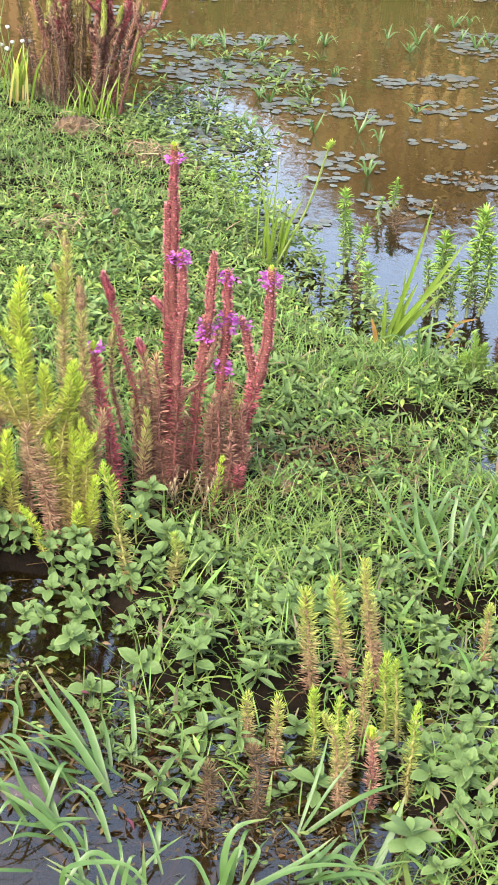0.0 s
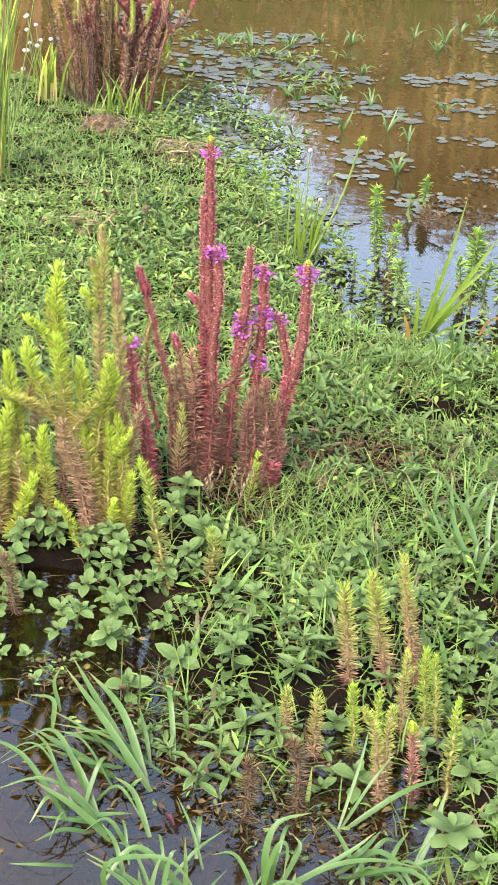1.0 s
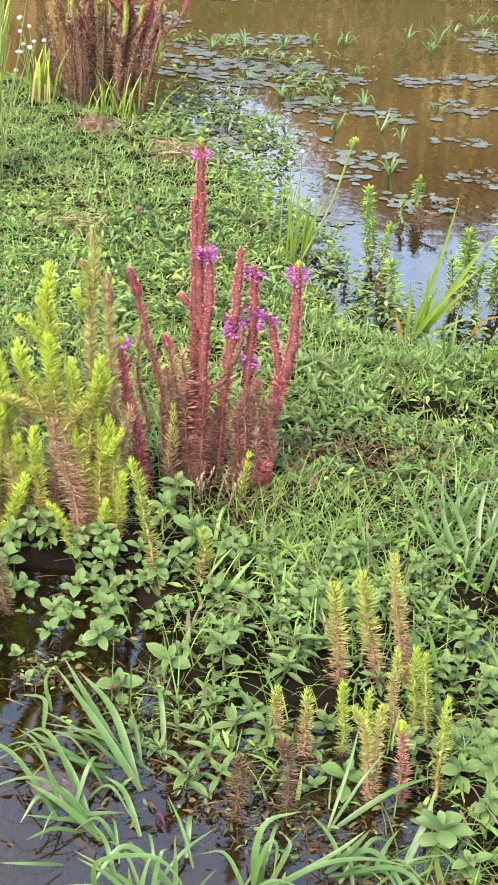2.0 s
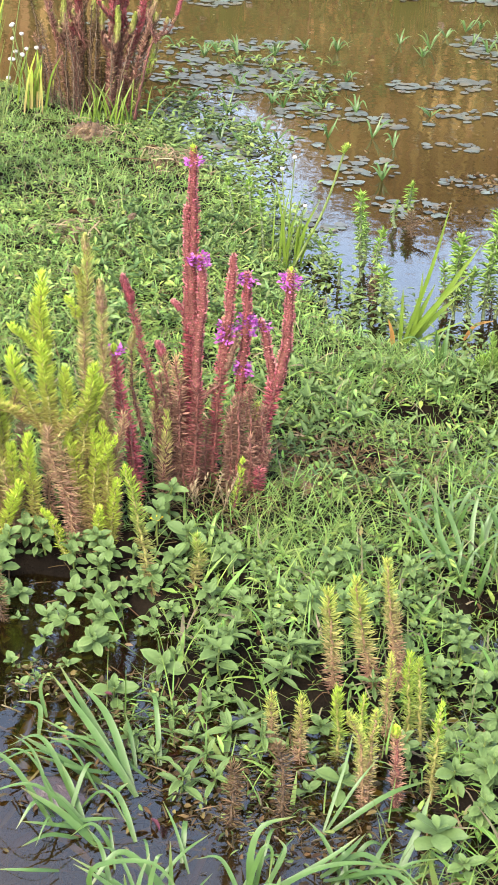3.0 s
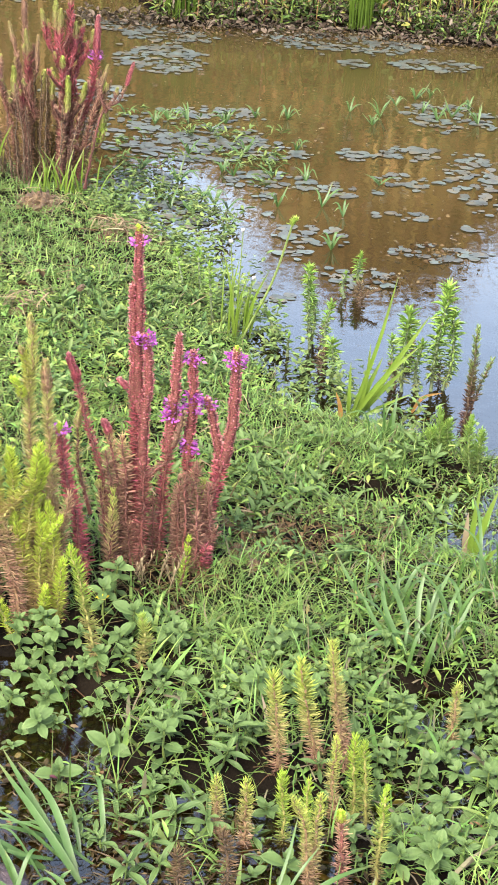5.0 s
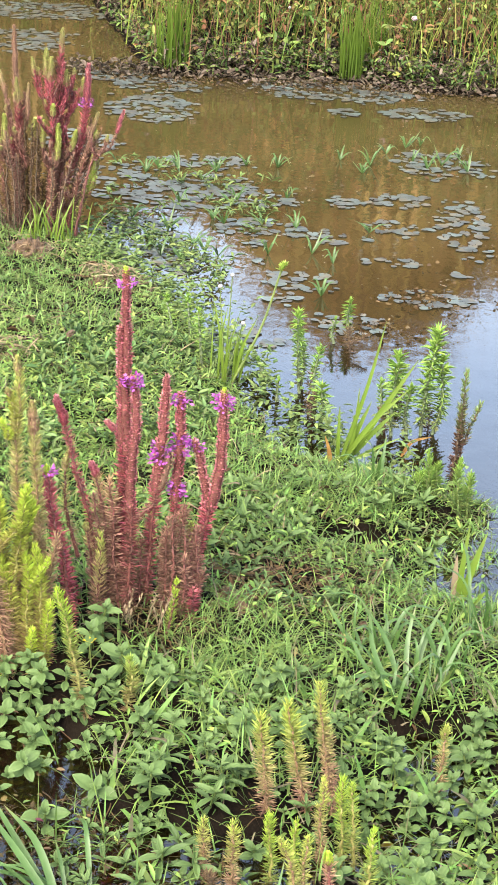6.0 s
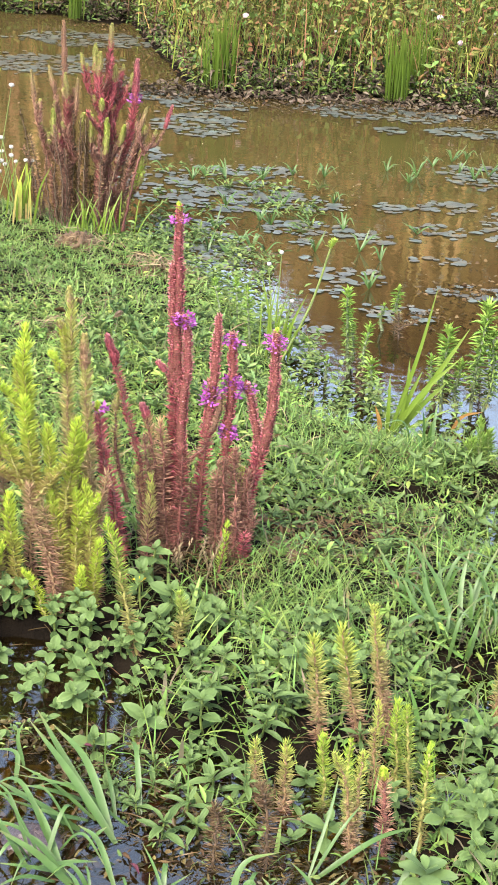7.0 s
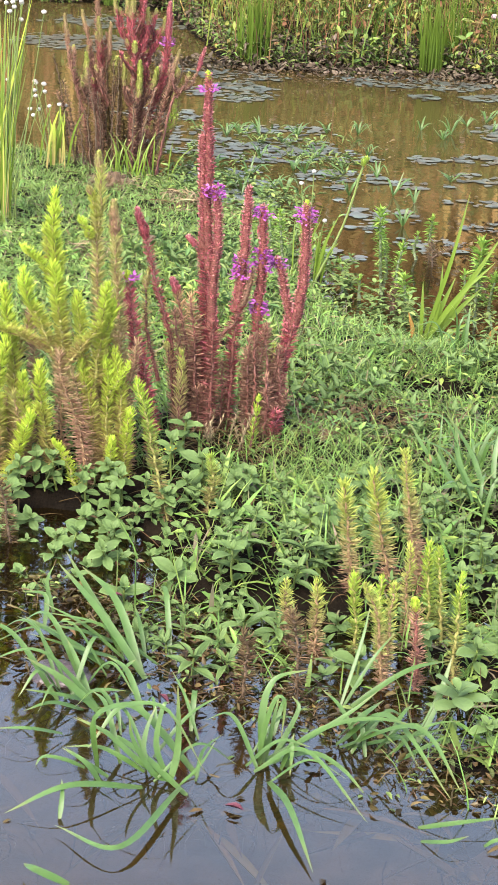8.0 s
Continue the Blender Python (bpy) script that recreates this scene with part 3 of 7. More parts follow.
        b.part("flower_head", PURPLE, st, "small bright purple flowers")
    return st


red = thing("spike_plant", (0.03, 1.39, 0.02), "tall red leafy spike plant with small purple flowers on mud", "wild plant")
LIMETIP = (0.009, 0.0026, YELLOW, 0.7, 1.0)
TANTIP = (0.018, 0.0034, TANSPIKE, 0.4, 0.75)
REDTIP = (0.028, 0.0042, RED, 0.35, 0.8)
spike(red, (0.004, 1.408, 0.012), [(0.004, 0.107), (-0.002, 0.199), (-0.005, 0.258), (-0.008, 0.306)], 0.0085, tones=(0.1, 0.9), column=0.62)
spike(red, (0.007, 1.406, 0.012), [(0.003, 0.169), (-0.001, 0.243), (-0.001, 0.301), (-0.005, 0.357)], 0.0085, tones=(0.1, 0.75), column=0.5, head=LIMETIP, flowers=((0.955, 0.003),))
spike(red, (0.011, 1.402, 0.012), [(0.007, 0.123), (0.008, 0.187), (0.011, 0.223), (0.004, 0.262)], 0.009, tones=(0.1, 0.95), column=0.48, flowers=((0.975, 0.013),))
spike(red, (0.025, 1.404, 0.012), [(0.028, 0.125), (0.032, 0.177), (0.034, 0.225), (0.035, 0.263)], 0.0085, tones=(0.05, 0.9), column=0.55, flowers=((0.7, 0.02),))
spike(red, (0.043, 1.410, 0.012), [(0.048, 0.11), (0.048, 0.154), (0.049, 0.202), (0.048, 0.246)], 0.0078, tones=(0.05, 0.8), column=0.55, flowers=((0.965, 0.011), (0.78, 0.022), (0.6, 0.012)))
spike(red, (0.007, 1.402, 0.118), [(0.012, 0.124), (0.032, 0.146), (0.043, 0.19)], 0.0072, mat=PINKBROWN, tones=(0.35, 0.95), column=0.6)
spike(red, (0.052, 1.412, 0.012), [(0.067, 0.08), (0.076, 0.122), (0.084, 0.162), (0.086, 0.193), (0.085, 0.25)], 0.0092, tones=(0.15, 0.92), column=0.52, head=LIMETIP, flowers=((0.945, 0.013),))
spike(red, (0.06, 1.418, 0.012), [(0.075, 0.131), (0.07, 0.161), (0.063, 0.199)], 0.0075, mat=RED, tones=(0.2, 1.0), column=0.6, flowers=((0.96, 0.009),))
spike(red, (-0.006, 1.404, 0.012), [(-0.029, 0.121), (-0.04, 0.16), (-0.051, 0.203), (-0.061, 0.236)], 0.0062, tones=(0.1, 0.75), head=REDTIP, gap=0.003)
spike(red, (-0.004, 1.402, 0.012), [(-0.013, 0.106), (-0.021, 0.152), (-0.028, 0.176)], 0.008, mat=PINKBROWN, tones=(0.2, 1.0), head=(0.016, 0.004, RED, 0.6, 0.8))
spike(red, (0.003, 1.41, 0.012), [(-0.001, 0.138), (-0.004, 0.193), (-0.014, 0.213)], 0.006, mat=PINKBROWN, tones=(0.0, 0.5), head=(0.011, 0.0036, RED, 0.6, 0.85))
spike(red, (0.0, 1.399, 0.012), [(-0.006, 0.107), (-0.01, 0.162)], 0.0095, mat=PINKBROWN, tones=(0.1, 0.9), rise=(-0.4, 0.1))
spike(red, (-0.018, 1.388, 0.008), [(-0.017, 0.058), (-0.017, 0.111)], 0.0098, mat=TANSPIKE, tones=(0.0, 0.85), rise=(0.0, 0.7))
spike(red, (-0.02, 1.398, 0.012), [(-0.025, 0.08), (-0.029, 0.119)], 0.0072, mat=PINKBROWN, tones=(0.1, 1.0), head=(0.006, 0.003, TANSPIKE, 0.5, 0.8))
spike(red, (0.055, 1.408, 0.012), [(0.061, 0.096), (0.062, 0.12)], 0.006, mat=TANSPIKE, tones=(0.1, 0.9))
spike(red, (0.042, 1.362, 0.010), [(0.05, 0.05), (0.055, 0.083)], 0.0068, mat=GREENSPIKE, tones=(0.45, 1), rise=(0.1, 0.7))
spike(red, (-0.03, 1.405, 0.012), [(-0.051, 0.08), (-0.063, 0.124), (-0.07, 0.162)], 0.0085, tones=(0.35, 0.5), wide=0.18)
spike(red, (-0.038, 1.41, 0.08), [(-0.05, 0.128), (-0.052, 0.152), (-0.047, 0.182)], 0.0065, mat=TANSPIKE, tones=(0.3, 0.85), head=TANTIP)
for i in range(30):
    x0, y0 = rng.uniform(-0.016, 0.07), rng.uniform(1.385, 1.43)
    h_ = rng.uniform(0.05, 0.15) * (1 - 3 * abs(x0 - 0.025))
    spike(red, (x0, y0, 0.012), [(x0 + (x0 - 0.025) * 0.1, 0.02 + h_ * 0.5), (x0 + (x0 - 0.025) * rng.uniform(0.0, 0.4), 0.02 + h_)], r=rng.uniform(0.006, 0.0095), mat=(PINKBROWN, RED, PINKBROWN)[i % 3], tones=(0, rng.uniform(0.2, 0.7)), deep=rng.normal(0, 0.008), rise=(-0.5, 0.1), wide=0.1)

yel = thing("spike_plant", (-0.085, 1.31, 0.02), "yellow-green leafy spike plant with brown stem bases", "wild plant")
lime = dict(mat=YELLOW, stem=STEMLIME, gap=0.0029, rise=(0.1, 0.5), wide=0.095, ring=21)
tallest = dict(mat=TANSPIKE, stem=STEMTAN, gap=0.003, wide=0.11, rise=(-0.2, 0.5), ring=18)
brown = dict(mat=TANSPIKE, stem=STEMTAN, gap=0.003, wide=0.075, rise=(-0.45, 0.15), ring=16)
spike(yel, (-0.085, 1.298, 0.010), [(-0.095, 0.069), (-0.108, 0.109), (-0.116, 0.132)], 0.0098, **brown, tones=(0.12, 0.45))
spike(yel, (-0.086, 1.302, 0.010), [(-0.092, 0.075), (-0.102, 0.118)], 0.0095, **brown, tones=(0.15, 0.5))
spike(yel, (-0.115, 1.302, 0.126), [(-0.129, 0.158), (-0.139, 0.175), (-0.144, 0.198)], 0.0103, **lime, tones=(0.3, 1.0))
spike(yel, (-0.109, 1.306, 0.122), [(-0.112, 0.151), (-0.116, 0.176), (-0.12, 0.205)], 0.01, **lime, tones=(0.3, 0.95))
spike(yel, (-0.108, 1.318, 0.110), [(-0.117, 0.189), (-0.121, 0.225), (-0.121, 0.263)], 0.0103, **lime, tones=(0.2, 1.0))
spike(yel, (-0.119, 1.318, 0.183), [(-0.127, 0.198), (-0.147, 0.217)], 0.0081, **lime, tones=(0.6, 1.0))
spike(yel, (-0.124, 1.322, 0.205), [(-0.127, 0.218), (-0.129, 0.234)], 0.0067, **lime, tones=(0.4, 0.75))
spike(yel, (-0.108, 1.300, 0.120), [(-0.09, 0.143), (-0.078, 0.162), (-0.073, 0.194)], 0.0092, **lime, tones=(0.15, 1.0))
spike(yel, (-0.084, 1.308, 0.100), [(-0.08, 0.135), (-0.073, 0.158), (-0.069, 0.176)], 0.0099, **lime, tones=(0.35, 0.95))
spike(yel, (-0.117, 1.308, 0.014), [(-0.122, 0.044), (-0.127, 0.078), (-0.13, 0.118)], 0.0099, **lime, tones=(0.1, 0.95))
spike(yel, (-0.134, 1.312, 0.014), [(-0.142, 0.072), (-0.145, 0.106)], 0.0099, **lime, tones=(0.1, 0.9))
spike(yel, (-0.157, 1.298, 0.014), [(-0.144, 0.049), (-0.135, 0.077)], 0.0099, **lime, tones=(0.5, 1.0))
spike(yel, (-0.165, 1.305, 0.014), [(-0.166, 0.085), (-0.158, 0.14)], 0.0106, **lime, tones=(0.1, 0.95))
spike(yel, (-0.15, 1.32, 0.014), [(-0.155, 0.12), (-0.163, 0.18)], 0.0101, **lime, tones=(0.05, 0.95))
spike(yel, (-0.113, 1.305, 0.128), [(-0.14, 0.142), (-0.168, 0.152), (-0.18, 0.172)], 0.0101, **lime, tones=(0.1, 0.95))
spike(yel, (-0.175, 1.318, 0.014), [(-0.186, 0.07), (-0.19, 0.112)], 0.0106, **lime, tones=(0.1, 1.0))
spike(yel, (-0.082, 1.306, 0.012), [(-0.085, 0.062), (-0.088, 0.092), (-0.095, 0.123)], 0.0099, **lime, tones=(0.0, 0.75))
spike(yel, (-0.09, 1.315, 0.090), [(-0.097, 0.147), (-0.101, 0.18)], 0.0095, **lime, tones=(0.2, 0.85))
spike(yel, (-0.07, 1.308, 0.012), [(-0.072, 0.082), (-0.077, 0.125)], 0.0090, **lime, tones=(0.0, 0.95))
spike(yel, (-0.07, 1.306, 0.098), [(-0.063, 0.109), (-0.055, 0.124)], 0.0065, **lime, tones=(0.7, 1.0))
spike(yel, (-0.058, 1.312, 0.012), [(-0.062, 0.094), (-0.067, 0.133)], 0.0087, **lime, tones=(0.0, 0.85))
spike(yel, (-0.094, 1.296, 0.012), [(-0.104, 0.038), (-0.115, 0.054)], 0.0069, **lime, tones=(0.65, 1.0))
spike(yel, (-0.066, 1.3, 0.012), [(-0.067, 0.04), (-0.066, 0.06)], 0.0074, **lime, tones=(0.5, 1.0))
spike(yel, (-0.057, 1.308, 0.010), [(-0.055, 0.053), (-0.051, 0.084)], 0.0081, **lime, tones=(0.35, 1.0))
spike(yel, (-0.075, 1.332, 0.012), [(-0.081, 0.12), (-0.086, 0.213), (-0.085, 0.255), (-0.088, 0.298)], 0.0092, **tallest, tones=(0.2, 0.85), head=TANTIP)
spike(yel, (-0.087, 1.332, 0.228), [(-0.09, 0.251), (-0.095, 0.268)], 0.0065, **lime, tones=(0.4, 0.7), head=(0.008, 0.003, TANSPIKE, 0.4, 0.7))
spike(yel, (-0.06, 1.334, 0.012), [(-0.066, 0.145), (-0.072, 0.224), (-0.075, 0.257)], 0.009, **tallest, tones=(0.2, 0.75), head=(0.032, 0.0045, TANSPIKE, 0.2, 0.6))
spike(yel, (-0.034, 1.345, 0.014), [(-0.045, 0.107), (-0.056, 0.15), (-0.062, 0.195)], 0.0085, mat=RED, tones=(0.3, 0.6), flowers=((0.97, 0.004),), head=(0.009, 0.003, YELLOW, 0.6, 1.0))
spike(yel, (-0.092, 1.325, 0.225), [(-0.095, 0.233), (-0.1, 0.242)], 0.0056, **lime, tones=(0.6, 1.0))
for i in range(18):
    x0, y0 = rng.uniform(-0.17, -0.05), rng.uniform(1.305, 1.35)
    h_ = rng.uniform(0.05, 0.14)
    spike(yel, (x0, y0, 0.012), [(x0 - 0.004, 0.02 + h_ * 0.5), (x0 + rng.normal(-0.004, 0.01), 0.02 + h_)], r=rng.uniform(0.0075, 0.0095), mat=(YELLOW, TANSPIKE)[i % 2], stem=STEMTAN, tones=(0.0, rng.uniform(0.35, 0.9)), wide=0.1, ring=15, gap=0.0034, rise=(-0.4, 0.35))


def lone(base, pts, label, **kw):
    """A plant with a single leafy spike."""
    base = (base[0], base[1], max(-0.02, min(base[2], float(height(base[0], base[1])))))
    ob = thing("young_spike_plant", base, label, "wild plant", "young spike plants")
    spike(ob, base, pts, **kw)
    return ob


L_GREEN = dict(mat=GREENSPIKE, stem=STEMLIME, gap=0.0034, rise=(-0.3, 0.5), wide=0.075, ring=18)
L_TAN = dict(mat=TANSPIKE, stem=STEMTAN, gap=0.0034, rise=(-0.35, 0.4), wide=0.05, ring=22)
L_DEAD = dict(mat=WITHERED, stem=STEMBROWN, gap=0.0036, rise=(-0.6, 0.2), wide=0.09, ring=14)
lone((-0.012, 1.238, 0.015), [(-0.031, 0.093), (-0.040, 0.130)], "slanting green spike plant with brown base leaves", r=0.0092, **L_GREEN, tones=(0, 1))
lone((0.019, 1.239, 0.015), [(0.023, 0.044), (0.022, 0.070)], "short yellow-green spike plant among broad leaves", r=0.0082, **L_GREEN, tones=(0, 0.7))
tall = "tan and yellow-green spike plant in the wet grass"
lone((0.139, 1.099, 0.015), [(0.134, 0.065), (0.128, 0.106)], tall, r=0.0100, **L_TAN, tones=(0.15, 1.1))
lone((0.170, 1.104, 0.015), [(0.159, 0.064), (0.149, 0.113)], tall, r=0.0100, **L_TAN, tones=(0.15, 1.15))
lone((0.190, 1.109, 0.015), [(0.181, 0.073), (0.170, 0.131)], "tall bent tan spike plant with a yellow tip", r=0.0071, **L_TAN, tones=(0.12, 1.0))
lone((0.194, 1.113, 0.015), [(0.187, 0.051), (0.180, 0.096)], tall, r=0.0071, **L_TAN, tones=(0, 0.7))
low = "low yellow-green spike plant in the wet grass"
lone((0.182, 1.067, 0.015), [(0.177, 0.071)], low, r=0.0067, **L_TAN, tones=(0.3, 1))
lone((0.198, 1.062, 0.015), [(0.192, 0.075)], low, r=0.0076, **L_GREEN, tones=(0.35, 1))
lone((0.145, 1.034, 0.015), [(0.139, 0.058)], low, r=0.0080, **L_GREEN, tones=(0.3, 1))
lone((0.160, 1.015, 0.015), [(0.158, 0.067)], low, r=0.0064, **L_GREEN, tones=(0.4, 1))
lone((0.164, 0.972, 0.015), [(0.156, 0.049), (0.146, 0.079)], "low spike plant with red-brown stem leaves", r=0.0067, **L_TAN, tones=(0.1, 1))
lone((0.165, 0.978, 0.015), [(0.164, 0.046), (0.165, 0.077)], low, r=0.0067, **L_TAN, tones=(0.2, 1))
lone((0.186, 0.972, 0.015), [(0.183, 0.046), (0.179, 0.070)], "low red-brown spike plant with a yellow tip", r=0.0076, mat=PINKBROWN, stem=STEMRED, head=(0.01, 0.0034, YELLOW, 0.6, 1.0), tones=(0.3, 0.95))
lone((0.211, 0.980, 0.015), [(0.211, 0.053), (0.212, 0.084)], "bright green upright spike plant", r=0.0071, **L_GREEN, tones=(0.1, 1))
lone((0.115, 1.026, 0.015), [(0.112, 0.055)], low, r=0.0080, **L_TAN, tones=(0.1, 1))
lone((0.093, 1.038, 0.015), [(0.091, 0.051)], low, r=0.0071, **L_TAN, tones=(0.2, 1))
lone((0.104, 0.946, 0.015), [(0.101, 0.043), (0.097, 0.065)], "withered brown spike plant with a yellow tip", r=0.0092, **L_DEAD, tones=(0, 0.5))
lone((0.066, 0.939, 0.015), [(0.067, 0.033), (0.067, 0.050)], "withered tan spike plant at the water's edge", r=0.0088, **L_DEAD, tones=(0.1, 0.42))
lone((0.281, 1.180, 0.015), [(0.281, 0.039), (0.281, 0.059)], low, r=0.0064, **L_TAN, tones=(0.2, 0.9))
lone((0.207, 1.059, 0.015), [(0.202, 0.053), (0.199, 0.075)], low, r=0.0064, **L_GREEN, tones=(0.3, 0.9))
lone((-0.135, 1.202, 0.010), [(-0.141, 0.034), (-0.149, 0.053)], "brown spike plant leaning over the mud", r=0.0088, **L_DEAD, tones=(0, 0.6))
dark = dict(mat=DARKSPIKE, stem=STEMBROWN, gap=0.0034, ring=12, wide=0.13, rise=(-0.1, 0.5))
ob = lone((0.341, 1.841, 0.000), [(0.346, 0.058), (0.348, 0.123)], "dark brown spike plant with green tips in the water", r=0.0085, **dark)
spike(ob, (0.344, 1.843, 0.000), [(0.347, 0.044), (0.345, 0.084)], 0.008, **dark)
spike(ob, (0.346, 1.843, 0.000), [(0.355, 0.051), (0.367, 0.086)], 0.007, **dark, tones=(0.2, 1), bare=0.4)
for base, pts in (((0.307, 1.734, 0.005), [(0.306, 0.034), (0.304, 0.065)]), ((0.317, 1.739, 0.005), [(0.315, 0.033), (0.315, 0.055)]), ((0.339, 1.719, 0.005), [(0.337, 0.036), (0.335, 0.067)]), ((0.348, 1.720, 0.005), [(0.348, 0.030), (0.348, 0.053)]), ((0.300, 1.739, 0.005), [(0.298, 0.025), (0.297, 0.041)])):
    lone(base, pts, "bushy bright green spike plant at the shore", r=0.0095, mat=WATERWEED, stem=STEMGREEN, gap=0.004, ring=14, wide=0.13, rise=(0.1, 0.6), tones=(0.1, 1))

for x, y, h_ in ((0.24, 2.237, 0.03), (0.247, 2.23, 0.024), (0.233, 2.245, 0.022), (0.19, 1.985, 0.036), (0.184, 1.995, 0.026), (0.186, 2.067, 0.03), (0.291, 2.085, 0.03), (0.3, 2.07, 0.024), (0.275, 1.96, 0.03), (0.325, 1.97, 0.034)):
    lone((x, y, 0.0), [(x + rng.normal(0, 0.004), h_ * 0.5), (x + rng.normal(0, 0.008), h_)], "dead brown spike plant sunk in the pond's edge", r=0.0088, **{**L_DEAD, "ring": 9, "gap": 0.0042}, tones=(0.1, 0.6), deep=rng.normal(0, 0.01))

# the far spike bush
bush = thing("spike_bush", (-0.21, 2.63, 0.03), "large dark red leafy spike bush with yellow tips", "wild plant")
CLUB = (0.042, 0.0045, TANSPIKE, 0.5, 0.8)
SMALLCLUB = (0.026, 0.0036, TANSPIKE, 0.45, 0.75)
maroon = dict(gap=0.0036, ring=11, wide=0.2, rise=(0.0, 0.7), stem=STEMRED)
def branch(x0, y0, pts, r, mat_, tones, head, flowers):
    """One tall stem of the bush with two short side shoots."""
    spike(bush, (x0, y0, 0.02), pts, r=r * 1.25, mat=mat_, tones=tones, head=head, flowers=flowers, bare=0.12, deep=rng.normal(0, 0.012), **maroon)
    (xa, za), (xb, zb) = pts[:2]
    for k in range(2):
        u = rng.uniform(0.1, 0.9)
        xs, zs, dx, dz = xa + (xb - xa) * u, za + (zb - za) * u, rng.choice([-1, 1]) * rng.uniform(0.008, 0.02), rng.uniform(0.025, 0.06)
        spike(bush, (xs, y0, zs), [(xs + dx * 0.7, zs + dz * 0.5), (xs + dx, zs + dz)], r=0.0065, mat=mat_, tones=(0.15, 0.6), head=(0.014, 0.003, TANSPIKE, 0.4, 0.75) if rng.uniform() < 0.5 else None, deep=rng.normal(0, 0.02), **maroon)


branch(-0.238, 2.63, [(-0.237, 0.101), (-0.262, 0.118), (-0.28, 0.165)], 0.0068, PINKBROWN, (0.3, 0.6), CLUB, ())
branch(-0.236, 2.62, [(-0.238, 0.097), (-0.253, 0.132), (-0.259, 0.192)], 0.0075, PINKBROWN, (0.3, 0.7), (0.055, 0.0048, TANSPIKE, 0.5, 0.87), ())
branch(-0.237, 2.63, [(-0.236, 0.101), (-0.239, 0.171), (-0.245, 0.24)], 0.009, RED, (0.05, 0.35), (0.05, 0.0041, TANSPIKE, 0.4, 0.69), ())
branch(-0.235, 2.62, [(-0.235, 0.101), (-0.218, 0.128), (-0.215, 0.187)], 0.0075, PINKBROWN, (0.3, 0.7), (0.055, 0.0051, TANSPIKE, 0.4, 0.74), ())
branch(-0.24, 2.65, [(-0.236, 0.101), (-0.245, 0.209), (-0.25, 0.314)], 0.0072, PINKBROWN, (0.3, 0.8), (0.065, 0.0042, PINKBROWN, 0.7, 0.78), ())
branch(-0.243, 2.65, [(-0.243, 0.113), (-0.26, 0.198), (-0.27, 0.247)], 0.0068, PINKBROWN, (0.3, 0.8), (0.035, 0.0034, TANSPIKE, 0.3, 0.55), ())
branch(-0.236, 2.64, [(-0.236, 0.146), (-0.227, 0.185), (-0.228, 0.234)], 0.0068, PINKBROWN, (0.3, 0.7), (0.045, 0.0034, TANSPIKE, 0.2, 0.46), ())
branch(-0.252, 2.64, [(-0.262, 0.099), (-0.282, 0.175), (-0.292, 0.245)], 0.0068, PINKBROWN, (0.3, 0.8), (0.04, 0.0034, TANSPIKE, 0.3, 0.55), ())
branch(-0.19, 2.63, [(-0.187, 0.104), (-0.181, 0.213), (-0.18, 0.315)], 0.0095, RED, (0.05, 0.3), (0.035, 0.0041, TANSPIKE, 0.3, 0.69), ())
branch(-0.19, 2.64, [(-0.187, 0.162), (-0.198, 0.218), (-0.203, 0.285)], 0.0078, RED, (0.1, 0.5), CLUB, ())
branch(-0.189, 2.62, [(-0.186, 0.174), (-0.192, 0.228), (-0.192, 0.277)], 0.0078, RED, (0.1, 0.45), (0.036, 0.0046, TANSPIKE, 0.4, 0.74), ())
branch(-0.19, 2.65, [(-0.191, 0.187), (-0.214, 0.217), (-0.225, 0.268)], 0.0072, RED, (0.1, 0.5), SMALLCLUB, ())
branch(-0.189, 2.61, [(-0.189, 0.104), (-0.199, 0.135), (-0.201, 0.188)], 0.0072, PINKBROWN, (0.3, 0.5), (0.04, 0.0041, TANSPIKE, 0.6, 0.92), ())
branch(-0.186, 2.6, [(-0.184, 0.104), (-0.179, 0.13), (-0.178, 0.187)], 0.0075, PINKBROWN, (0.3, 0.5), (0.052, 0.0045, TANSPIKE, 0.7, 0.92), ())
branch(-0.182, 2.62, [(-0.173, 0.118), (-0.159, 0.151), (-0.153, 0.179)], 0.0072, PINKBROWN, (0.25, 0.4), (0.036, 0.0041, TANSPIKE, 0.6, 0.92), ())
branch(-0.186, 2.64, [(-0.18, 0.181), (-0.172, 0.22), (-0.171, 0.259)], 0.0068, RED, (0.1, 0.5), SMALLCLUB, ())
branch(-0.184, 2.65, [(-0.175, 0.162), (-0.157, 0.208), (-0.149, 0.245)], 0.0072, RED, (0.1, 0.55), SMALLCLUB, ())
branch(-0.176, 2.64, [(-0.167, 0.099), (-0.147, 0.164), (-0.141, 0.267)], 0.0085, RED, (0.05, 0.7), (0.06, 0.0051, RED, 0.6, 0.83), ((0.78, 0.014),))
branch(-0.168, 2.63, [(-0.157, 0.086), (-0.136, 0.139), (-0.129, 0.177)], 0.0065, DARKSPIKE, (0.2, 0.9), (0.02, 0.0041, TANSPIKE, 0.8, 0.92), ())
branch(-0.15, 2.61, [(-0.146, 0.054), (-0.132, 0.101), (-0.128, 0.142)], 0.0075, GREENSPIKE, (0.3, 1.0), (0.03, 0.0044, TANSPIKE, 0.7, 0.92), ())
branch(-0.152, 2.6, [(-0.13, 0.133), (-0.105, 0.154), (-0.087, 0.208)], 0.0045, PINKBROWN, (0.2, 0.8), (0.034, 0.0035, RED, 0.6, 0.83), ())
